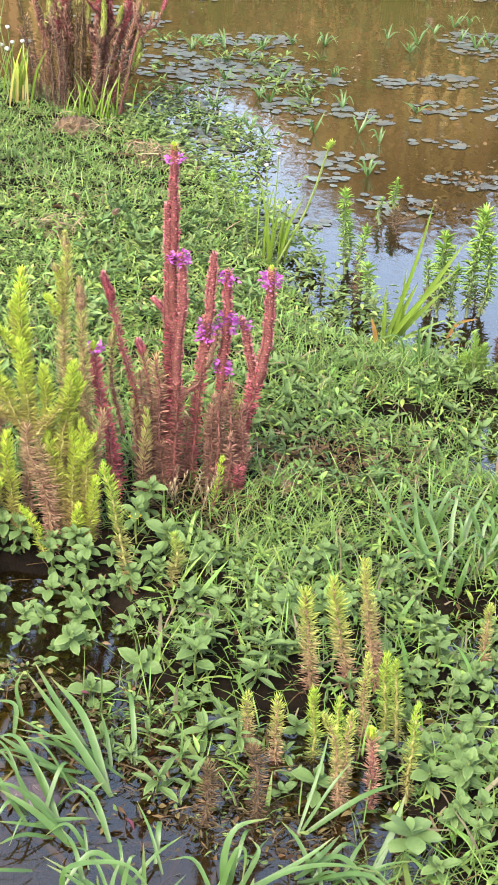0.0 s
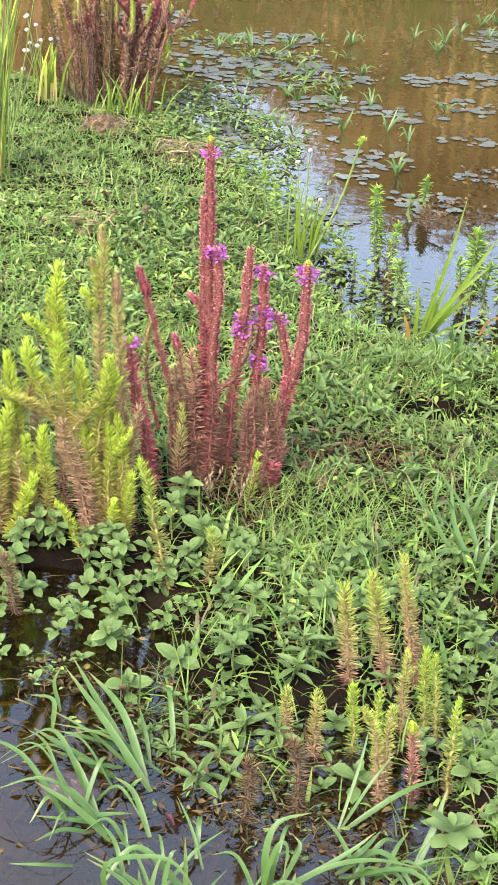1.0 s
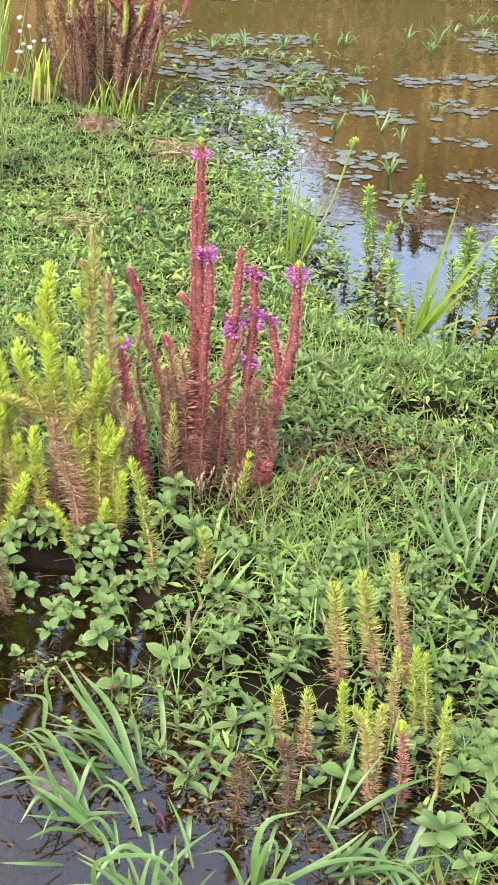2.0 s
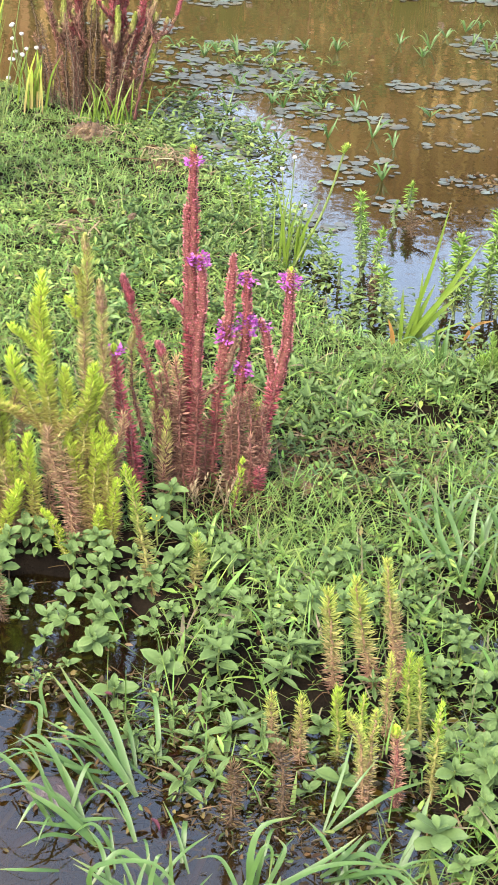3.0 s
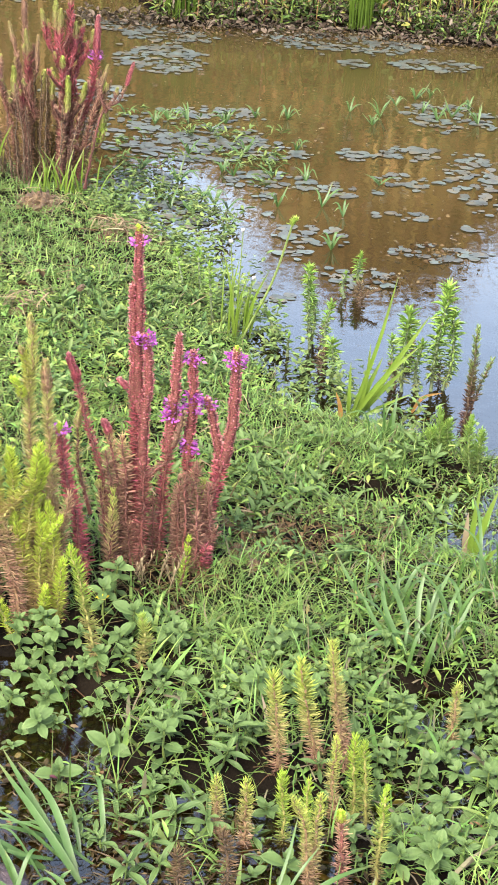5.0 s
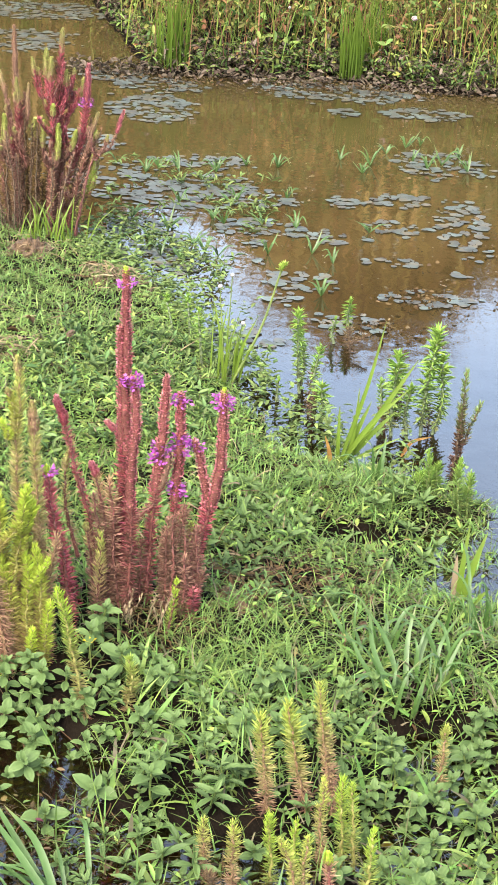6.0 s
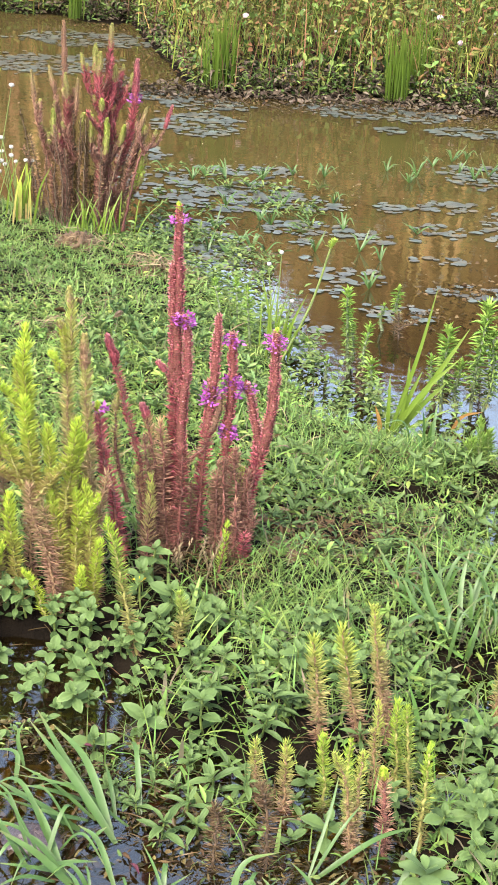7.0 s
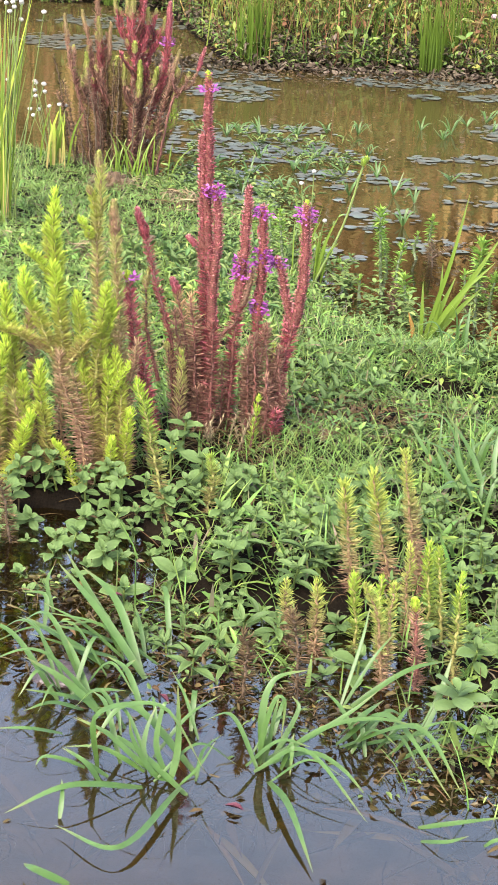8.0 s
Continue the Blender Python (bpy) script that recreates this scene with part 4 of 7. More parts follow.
branch(-0.165, 2.62, [(-0.159, 0.054), (-0.145, 0.119), (-0.124, 0.203)], 0.0068, PINKBROWN, (0.3, 0.8), (0.03, 0.0034, TANSPIKE, 0.3, 0.55), ())
branch(-0.187, 2.6, [(-0.187, 0.15), (-0.188, 0.19), (-0.187, 0.213)], 0.0062, RED, (0.1, 0.4), (0.02, 0.0041, TANSPIKE, 0.6, 0.92), ())
for i in range(34):
    x0, y0 = -0.212 + rng.normal(0, 0.04), 2.63 + rng.normal(0, 0.025)
    h_ = rng.uniform(0.05, 0.17)
    spike(bush, (x0, y0, 0.02), [(x0 + (x0 + 0.21) * 0.15, 0.02 + h_ * 0.5), (x0 + (x0 + 0.21) * rng.uniform(0.1, 0.6), 0.02 + h_)], r=rng.uniform(0.005, 0.0075), mat=(PINKBROWN, STRAW, PINKBROWN, TANSPIKE)[i % 4], tones=(0, 0.45), gap=0.004, ring=10, wide=0.14, rise=(-0.6, 0.2), stem=STEMBROWN)
tuft = thing("grass_tuft", (-0.185, 2.57, 0.02), "thin green grass tuft before the red bush", "grass")
for i in range(26):
    b = Bits()
    p0 = np.array([rng.normal(0, 0.022), rng.normal(0, 0.012), 0.0])
    h_, d_ = rng.uniform(0.03, 0.075), rng.normal(0, 0.35)
    ribbon(b, curve_through([p0, p0 + np.array([d_ * h_ * 0.4, 0, h_ * 0.6]), p0 + np.array([d_ * h_, rng.normal(0, 0.01), h_])], 8), 0.0024, tone=(0.3, 1.0))
    b.part("blade", REED, tuft)

# ---------------------------------------------------------------- water plants at the pond's edge


def water_plant(base, pts, r=0.014, gap=0.0056, tones=(0.0, 1.0)):
    r *= 0.86
    ob = thing("water_plant", base, "light green whorled water plant rising from the pond", "water plant", "whorled water plants")
    line = curve_through([np.array(base)] + [np.array([x, base[1], z]) for x, z in pts], 14) - np.array(base)
    line[:, :2] += np.sin(np.linspace(0, 4, len(line)))[:, None] * rng.normal(0, 0.003, 2)
    b = Bits()
    tube(b, line, 0.0024, 0.0015, 6)
    st = b.part("stem", STEMPALE, ob)
    b = Bits()
    seg = np.r_[0, np.cumsum(np.linalg.norm(np.diff(line, axis=0), axis=1))]
    count = max(4, int(seg[-1] / gap))
    form = leaf_form(3, 0.12, 0.15, 0.5)
    for i, s in enumerate(np.linspace(0.12, 1, count)):
        at = np.array([np.interp(s * seg[-1], seg, line[:, k]) for k in range(3)])
        k = 12 if s < 0.85 else 18
        scatter(b, form, np.repeat(at[None], k, 0), np.arange(k) * 2 * np.pi / k + rng.uniform(0, 6), (0.05 + 0.55 * s + 0.5 * (s > 0.9)) + rng.normal(0, 0.32, k), rng.normal(0, 0.35, k),
                r * rng.uniform(0.6, 1.2, k) * np.interp(s, [0, 0.4, 0.9, 1], [0.55, 0.85, 1.05, 0.9]), r * 0.17, np.interp(s, [0, 0.3, 0.6, 1], [tones[0], 0.3, 0.7, tones[1]]) + rng.normal(0, 0.08, k), 0.1)
    b.part("leaves", WATERWEED, st)
    return ob


water_plant((0.174, 2.072, 0.000), [(0.171, 0.054), (0.164, 0.100)], 0.014)
water_plant((0.176, 2.102, 0.000), [(0.181, 0.023), (0.170, 0.066)], 0.011)
water_plant((0.199, 1.974, 0.000), [(0.198, 0.022), (0.197, 0.044)], 0.017)
water_plant((0.194, 2.038, 0.000), [(0.191, 0.039), (0.193, 0.068)], 0.013)
water_plant((0.243, 2.296, -0.000), [(0.238, 0.046)], 0.013)
water_plant((0.221, 2.262, 0.000), [(0.219, 0.033)], 0.009)
water_plant((0.280, 1.950, -0.000), [(0.281, 0.044), (0.279, 0.095)], 0.019)
water_plant((0.315, 1.957, 0.000), [(0.319, 0.058), (0.323, 0.123)], 0.019)
water_plant((0.329, 1.963, 0.000), [(0.333, 0.043), (0.336, 0.091)], 0.017)
water_plant((0.273, 1.979, 0.000), [(0.265, 0.053)], 0.011)
water_plant((0.299, 1.957, 0.000), [(0.297, 0.056)], 0.014)
water_plant((0.305, 1.747, -0.000), [(0.303, 0.036)], 0.014)
water_plant((0.318, 1.750, 0.000), [(0.315, 0.039)], 0.013)
water_plant((0.294, 1.746, 0.000), [(0.291, 0.033)], 0.012)
water_plant((0.009, 2.209, 0.000), [(0.004, 0.063)], 0.011)
water_plant((0.037, 2.215, 0.000), [(0.028, 0.063)], 0.012)
water_plant((0.056, 2.098, 0.000), [(0.045, 0.087)], 0.011)
water_plant((0.129, 2.093, 0.000), [(0.124, 0.029)], 0.011)
water_plant((0.097, 2.147, 0.000), [(0.098, 0.030)], 0.011)
water_plant((0.147, 2.038, 0.000), [(0.146, 0.025)], 0.011)

# ---------------------------------------------------------------- reeds and sedges


def reed_clump(name, at, label, blades, mat=REED, group=""):
    """blades: base, tip (x, y, z), width, sag."""
    ob = thing(name, at, label, "reed", group)
    for p0, p1, w, sag, m in blades:
        p0, p1 = np.array(p0, float), np.array(p1, float)
        mid = (p0 + p1) / 2 + np.array([-(p1[0] - p0[0]) * 0.14, 0, sag])
        b = Bits()
        ribbon(b, curve_through([p0, mid, p1], 10) - np.array(at), w, lean=[0.2, -1.0, 0.4])
        b.part("blade", m or mat, ob)
    return ob


def random_reeds(at, n, tall_, spread, lean, w=0.004, mats=(None,)):
    out = []
    for i in range(n):
        p0 = np.array(at) + np.array([rng.normal(0, spread), rng.normal(0, spread), 0])
        h_ = tall_ * rng.uniform(0.55, 1.05)
        out.append((p0, p0 + np.array([lean[0] * h_ + rng.normal(0, 0.1) * h_, lean[1] * h_ + rng.normal(0, 0.12) * h_, h_]), w * rng.uniform(0.7, 1.2), 0.01, mats[i % len(mats)]))
    return out


ra = (0.222, 1.84, 0.005)


def upright(base, pts):
    """Points of a blade in the upright plane through its base."""
    return [np.array(base, float)] + [np.array([x, base[1], z]) for x, z in pts]


clump = thing("reed_clump", ra, "bright green reed clump at the water's edge", "reed")
for w, mat_, (base, pts) in ((0.0048, REED, ((0.216, 1.829, 0.015), [(0.239, 0.103), (0.254, 0.181)])), (0.007, REED, ((0.228, 1.844, 0.015), [(0.261, 0.076), (0.294, 0.134)])), (0.0065, REED, ((0.222, 1.836, 0.015), [(0.233, 0.050), (0.246, 0.085)])), (0.0065, REED, ((0.229, 1.844, 0.015), [(0.251, 0.045), (0.275, 0.072)])),
                             (0.006, REED, ((0.219, 1.829, 0.015), [(0.249, 0.064), (0.287, 0.106)])), (0.0045, REED, ((0.213, 1.828, 0.015), [(0.212, 0.048), (0.211, 0.081)])), (0.0045, REED, ((0.224, 1.830, 0.015), [(0.230, 0.062), (0.231, 0.102)])), (0.0035, REED, ((0.233, 1.838, 0.015), [(0.259, 0.031), (0.282, 0.043)])), (0.0055, ORANGE, ((0.205, 1.814, 0.015), [(0.202, 0.033), (0.197, 0.049)]))):
    b = Bits()
    ribbon(b, curve_through(upright(base, pts), 12) - np.array(ra), w, lean=[0.2, -1.0, 0.4])
    b.part("blade", mat_, clump)
oa = (0.3, 1.83, 0.005)
reed_clump("withered_blade", oa, "withered orange reed blade lying over the water", [((0.288, 1.887, 0.000), (0.324, 1.916, 0.015), 0.0045, 0.006, ORANGE)])
sb = (0.085, 2.066, 0.01)
sedge = reed_clump("sedge_clump", sb, "green sedge clump with a yellow seed head", random_reeds(sb, 14, 0.1, 0.01, (0.12, 0.0), 0.0022)
                   + [((0.092, 2.066, 0.01), (0.118, 2.06, 0.1), 0.0038, 0.004, None), ((0.08, 2.066, 0.01), (0.062, 2.066, 0.12), 0.0034, 0.004, None)])


def stalk(parent, p0, p1, r=0.0009, head=None, head_r=0.006, mat=STEMGREEN, bend=0.0, squash=0.8, head_name="flower_head"):
    p0, p1 = np.array(p0, float), np.array(p1, float)
    o = np.array(parent.location)
    b = Bits()
    tube(b, curve_through([p0, (p0 + p1) / 2 + np.array([bend, 0, 0]), p1], 8) - o, r, r * 0.7, 5)
    st = b.part("stalk", mat, parent)
    if head:
        b = Bits()
        ball(b, p1 - o, head_r, squash, rough=0.12)
        b.part(head_name, head, st)
    return st


for p1 in ((0.070, 2.067, 0.132), (0.084, 2.067, 0.147), (0.1, 2.06, 0.09)):
    stalk(sedge, (0.082, 2.067, 0.01), p1, 0.0009, WHITE, 0.003)
st = stalk(sedge, (0.091, 2.066, 0.01), (0.142, 2.06, 0.16), 0.0019, None, bend=0.006)
b = Bits()
m = 70
q = rng.uniform(0, 1, m)
scatter(b, NEEDLE, np.array([0.141, 2.06, 0.157]) - np.array(sb) + q[:, None] * np.array([0.005, 0, 0.007]), rng.uniform(0, 6.3, m), rng.uniform(0.4, 1.4, m), 0.0, 0.009, 0.0035, rng.uniform(0.5, 1, m))
b.part("seed_head", GREENSPIKE, st, "yellow-green seed head")

lb = (-0.3, 2.62, 0.02)
sedge = reed_clump("sedge_clump", lb, "yellowing sedge clump with white round flower heads", random_reeds(lb, 18, 0.1, 0.012, (0.02, 0), 0.003, (None, YELLOW)))
for p1 in (-0.335, 2.902, 0.140), (-0.320, 2.860, 0.130), (-0.332, 2.824, 0.125), (-0.312, 2.738, 0.110), (-0.296, 2.745, 0.115), (-0.290, 2.709, 0.110), (-0.332, 2.735, 0.100), (-0.328, 2.695, 0.105), (-0.33, 2.6, 0.15):
    stalk(sedge, (lb[0] + rng.normal(0, 0.006), lb[1], lb[2]), (p1[0], 2.62 + rng.normal(0, 0.01), p1[2]), 0.0008, WHITE, 0.0036)
rb = (-0.322, 2.24, 0.02)
sedge = reed_clump("sedge_clump", rb, "tall green sedge clump with small white flower heads", random_reeds(rb, 40, 0.3, 0.012, (0.07, 0), 0.0028, (None, None, YELLOW, None, None, ORANGE, None)))
for i in range(14):
    stalk(sedge, (rb[0] + rng.normal(0, 0.01), rb[1] + rng.normal(0, 0.01), rb[2]), (rb[0] + rng.normal(0.03, 0.016), rb[1] + rng.normal(0, 0.02), (0.3, 0.29, 0.2)[i % 3] + rng.normal(0, 0.012)), 0.0009, WHITE, 0.0034)
base, _ = (0.321, 1.513, 0.000), [(0.320, 0.006)]
clump = thing("reed_clump", base, "yellow-green reed blades at the puddle's edge", "reed")
for w, mat_, (b0, pts) in ((0.008, DRY, ((0.320, 1.513, 0.000), [(0.317, 0.027), (0.317, 0.056)])), (0.0065, REED, ((0.322, 1.513, 0.000), [(0.323, 0.043), (0.326, 0.088)])), (0.008, REED, ((0.325, 1.514, 0.000), [(0.333, 0.043), (0.344, 0.082)])), (0.006, REED, ((0.334, 1.510, 0.000), [(0.341, 0.012), (0.350, 0.022)]))):
    b = Bits()
    ribbon(b, curve_through(upright(b0, pts), 10) - np.array(base), w, lean=[0.2, -1.0, 0.4])
    b.part("blade", mat_, clump)

# ---------------------------------------------------------------- broad-leaved herbs
def broad_leaf(curl, peak, rows=9, fold=0.2, blunt=0.75, teeth=0.1):
    """A unit broad leaf along +Y: a sunken midrib, bulging halves and a finely toothed, paler margin."""
    s = np.linspace(0, 1, rows + 1)
    w = np.sin(np.pi * s ** (math.log(0.5) / math.log(peak))) ** blunt * 0.5
    w[0], w[-1] = 0.06, 0.012
    saw = w * (1 + teeth * (np.arange(rows + 1) % 2 - 0.5))
    z = -curl * s**2
    v = np.stack([np.stack([u * (saw if abs(u) == 1 else w), s, z + fold * w * abs(u) * 2 + 0.05 * (abs(u) == 0.5)], 1) for u in (-1, -0.5, 0, 0.5, 1)], 1).reshape(-1, 3)
    f = [[5 * i + k, 5 * i + k + 1, 5 * i + k + 6, 5 * i + k + 5] for i in range(rows) for k in range(4)]
    return v, np.array(f), np.repeat(s * 0.5, 5) + np.tile([0.45, -0.05, 0.3, -0.05, 0.45], rows + 1)


HERB_FORM = [broad_leaf(c, p, fold=0.13) for c, p in ((0.12, 0.54), (0.2, 0.52), (0.05, 0.56))]
MEADOW_FORM = [leaf_form(4, 0.12, 0.06, 0.5), leaf_form(4, 0.16, -0.05, 0.45)]


def herb_form(n, tall_, leaf, slim=1.0, label="low herb with paired broad blue-green leaves", group="broad-leaved herbs", shapes=HERB_FORM, name="herb"):
    """A herb with crossed pairs of broad leaves on a straight stem and a crown of young leaves; built at the origin."""
    ob = thing(name, (0, 0, 0), label, name.replace("_", " "), group)
    b = Bits()
    top = np.array([rng.normal(0, 0.003), rng.normal(0, 0.003), tall_])
    line = curve_through([np.zeros(3), top * 0.5 + np.array([rng.normal(0, 0.002), 0, 0]), top], 8)
    tube(b, line, 0.0012, 0.0008, 6)
    b.part("stem", STEMGREEN, ob)
    twist = rng.uniform(0, 6)
    ways = np.linspace(0.35, 0.96, n)
    for i, s in enumerate(list(ways) + [1.0, 1.0]):
        at = line[min(len(line) - 1, int(s * (len(line) - 1)))]
        crown = i >= n
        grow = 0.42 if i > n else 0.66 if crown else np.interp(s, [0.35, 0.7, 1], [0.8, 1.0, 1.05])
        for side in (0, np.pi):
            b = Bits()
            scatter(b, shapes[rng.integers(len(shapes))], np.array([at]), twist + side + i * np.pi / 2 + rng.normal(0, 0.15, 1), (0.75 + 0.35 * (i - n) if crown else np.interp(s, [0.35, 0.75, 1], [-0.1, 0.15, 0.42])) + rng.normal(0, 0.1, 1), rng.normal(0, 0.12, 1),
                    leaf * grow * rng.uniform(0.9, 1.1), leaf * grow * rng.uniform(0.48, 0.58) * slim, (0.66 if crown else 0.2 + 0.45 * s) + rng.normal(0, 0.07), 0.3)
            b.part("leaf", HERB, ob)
    return ob


FORMS = [herb_form(*a_) for a_ in ((4, 0.034, 0.0152), (4, 0.037, 0.0146), (3, 0.03, 0.016), (5, 0.04, 0.0146), (3, 0.027, 0.0148))]
BIG = [herb_form(*a_) for a_ in ((3, 0.034, 0.0195), (3, 0.037, 0.0205))]
LANCE = [herb_form(*a_, 0.5, "low herb with narrow grey-green leaves on mud", "narrow-leaved herbs") for a_ in ((3, 0.03, 0.022), (3, 0.024, 0.019), (4, 0.034, 0.024))]
used = set()


def plant(form, x, y, lift=0.0, size=1.0):
    """Sets a herb on the ground, leaning a little out to the open water."""
    lean = pose(0, 0, 0, rng.normal(20, 7), rng.normal(0, 6))
    m_ = Matrix.Translation((x, y, max(float(height(x, y)), -0.014) - 0.003 + lift)) @ lean @ pose(0, 0, 0, 0, 0, rng.uniform(0, 360))
    if form in used:
        ob = copy_thing(form, m_)
    else:
        used.add(form)
        ob = form
        ob.matrix_basis = m_
    ob.scale = (size,) * 3


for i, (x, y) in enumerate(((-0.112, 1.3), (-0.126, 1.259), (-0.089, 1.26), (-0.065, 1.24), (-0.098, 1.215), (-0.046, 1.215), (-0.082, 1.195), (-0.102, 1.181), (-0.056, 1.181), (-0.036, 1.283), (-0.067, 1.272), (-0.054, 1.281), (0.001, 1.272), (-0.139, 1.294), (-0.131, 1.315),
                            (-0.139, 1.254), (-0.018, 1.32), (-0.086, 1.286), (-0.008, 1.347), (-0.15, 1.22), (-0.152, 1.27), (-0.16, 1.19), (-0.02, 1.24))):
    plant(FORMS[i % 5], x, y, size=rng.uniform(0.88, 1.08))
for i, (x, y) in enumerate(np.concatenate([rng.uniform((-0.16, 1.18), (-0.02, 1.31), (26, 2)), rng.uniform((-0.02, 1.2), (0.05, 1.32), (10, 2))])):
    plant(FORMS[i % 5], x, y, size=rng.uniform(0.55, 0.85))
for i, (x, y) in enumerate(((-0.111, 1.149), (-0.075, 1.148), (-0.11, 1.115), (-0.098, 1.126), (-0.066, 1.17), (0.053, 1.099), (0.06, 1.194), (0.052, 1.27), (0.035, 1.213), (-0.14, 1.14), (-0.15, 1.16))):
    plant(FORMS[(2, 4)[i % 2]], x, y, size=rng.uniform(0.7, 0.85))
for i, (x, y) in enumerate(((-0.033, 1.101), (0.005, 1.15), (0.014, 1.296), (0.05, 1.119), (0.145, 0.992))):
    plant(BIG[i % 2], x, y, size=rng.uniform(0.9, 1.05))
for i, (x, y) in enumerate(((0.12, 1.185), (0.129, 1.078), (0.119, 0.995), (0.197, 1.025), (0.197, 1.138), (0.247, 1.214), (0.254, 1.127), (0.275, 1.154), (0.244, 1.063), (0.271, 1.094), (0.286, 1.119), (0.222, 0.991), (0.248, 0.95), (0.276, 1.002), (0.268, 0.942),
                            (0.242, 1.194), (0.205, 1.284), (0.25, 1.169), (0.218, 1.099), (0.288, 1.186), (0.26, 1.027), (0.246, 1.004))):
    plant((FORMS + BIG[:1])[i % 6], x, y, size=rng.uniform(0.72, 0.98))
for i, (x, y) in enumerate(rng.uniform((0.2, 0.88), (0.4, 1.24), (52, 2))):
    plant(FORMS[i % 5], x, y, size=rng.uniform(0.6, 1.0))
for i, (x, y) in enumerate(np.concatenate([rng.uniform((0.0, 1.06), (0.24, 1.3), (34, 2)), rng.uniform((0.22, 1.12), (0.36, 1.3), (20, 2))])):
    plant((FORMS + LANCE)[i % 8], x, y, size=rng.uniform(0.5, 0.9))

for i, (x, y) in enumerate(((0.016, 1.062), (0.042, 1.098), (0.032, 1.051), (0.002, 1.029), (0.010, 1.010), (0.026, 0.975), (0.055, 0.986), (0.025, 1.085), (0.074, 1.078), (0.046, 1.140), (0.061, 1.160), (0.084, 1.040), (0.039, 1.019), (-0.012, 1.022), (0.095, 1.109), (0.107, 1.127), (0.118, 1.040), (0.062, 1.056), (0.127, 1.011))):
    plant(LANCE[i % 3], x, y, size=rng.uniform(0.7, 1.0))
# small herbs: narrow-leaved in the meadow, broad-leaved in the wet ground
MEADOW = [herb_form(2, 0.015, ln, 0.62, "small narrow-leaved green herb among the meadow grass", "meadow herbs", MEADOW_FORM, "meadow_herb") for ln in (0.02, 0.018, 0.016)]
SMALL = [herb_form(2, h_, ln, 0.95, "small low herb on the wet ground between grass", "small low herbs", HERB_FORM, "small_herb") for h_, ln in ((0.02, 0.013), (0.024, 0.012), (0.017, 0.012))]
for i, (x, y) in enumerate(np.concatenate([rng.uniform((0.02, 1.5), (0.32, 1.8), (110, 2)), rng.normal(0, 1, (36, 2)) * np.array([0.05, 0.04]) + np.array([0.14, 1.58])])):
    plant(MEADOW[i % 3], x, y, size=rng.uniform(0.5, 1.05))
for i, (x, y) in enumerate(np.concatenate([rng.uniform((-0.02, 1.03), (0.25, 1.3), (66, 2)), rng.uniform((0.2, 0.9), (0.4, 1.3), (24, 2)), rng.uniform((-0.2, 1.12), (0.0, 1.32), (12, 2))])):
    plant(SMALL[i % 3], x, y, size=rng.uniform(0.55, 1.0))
b = Bits()
for x, y in np.concatenate([rng.uniform((-0.14, 1.8), (0.08, 2.2), (120, 2)), rng.uniform((-0.3, 1.4), (-0.05, 1.8), (40, 2))]):
    k = 8
    s_ = np.linspace(0.3, 1, k)
    z0, size = float(height(x, y)), rng.uniform(0.4, 0.95)
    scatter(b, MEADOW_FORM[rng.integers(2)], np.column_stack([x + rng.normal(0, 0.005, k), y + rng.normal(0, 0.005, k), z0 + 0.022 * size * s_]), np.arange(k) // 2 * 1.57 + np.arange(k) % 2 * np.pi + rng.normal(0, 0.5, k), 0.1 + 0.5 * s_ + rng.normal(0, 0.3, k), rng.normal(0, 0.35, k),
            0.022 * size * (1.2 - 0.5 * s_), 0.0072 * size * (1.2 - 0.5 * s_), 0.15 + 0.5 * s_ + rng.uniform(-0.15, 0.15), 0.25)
for x, y in rng.normal(0, 1, (34, 2)) * np.array([0.045, 0.028]) + np.array([0.14, 1.46]):
    k = 7
    scatter(b, MEADOW_FORM[rng.integers(2)], np.column_stack([np.full(k, x), np.full(k, y), float(height(x, y)) + rng.uniform(0.002, 0.014, k)]), np.arange(k) * 2.4 + rng.uniform(0, 6), rng.normal(0.35, 0.3, k), rng.normal(0, 0.3, k), rng.uniform(0.007, 0.014, k), rng.uniform(0.003, 0.005, k), rng.uniform(0.1, 0.7), 0.3)
tagged(b.part("meadow_herbs", HERB), "narrow-leaved green herbs among the lawn grass", "herbs", kind="stuff")

# a rosette with toothed leaves
ro = (*(0.209, 0.896), 0.012)
ros = thing("herb", ro, "light green rosette herb with toothed leaves", "herb")
for i in range(9):
    b = Bits()
    ang = i * 2.4
    big = 0.022 if i < 7 else 0.01
    v_, f_, s_ = leaf_form(9, 0.08, 0.12, 0.6, 0.5)
    v_ = v_.copy()
    v_[0::3, 0] *= 1 + 0.14 * (np.arange(10) % 2)
    v_[2::3, 0] *= 1 + 0.14 * (np.arange(10) % 2)
    scatter(b, (v_, f_, s_), np.array([[0, 0, 0.018 + 0.0012 * i]]), [ang], [0.15 if i < 6 else 0.8], [0.0], big, big * 0.6, 0.65, 0.3)
    b.part("leaf", HERB, ros)

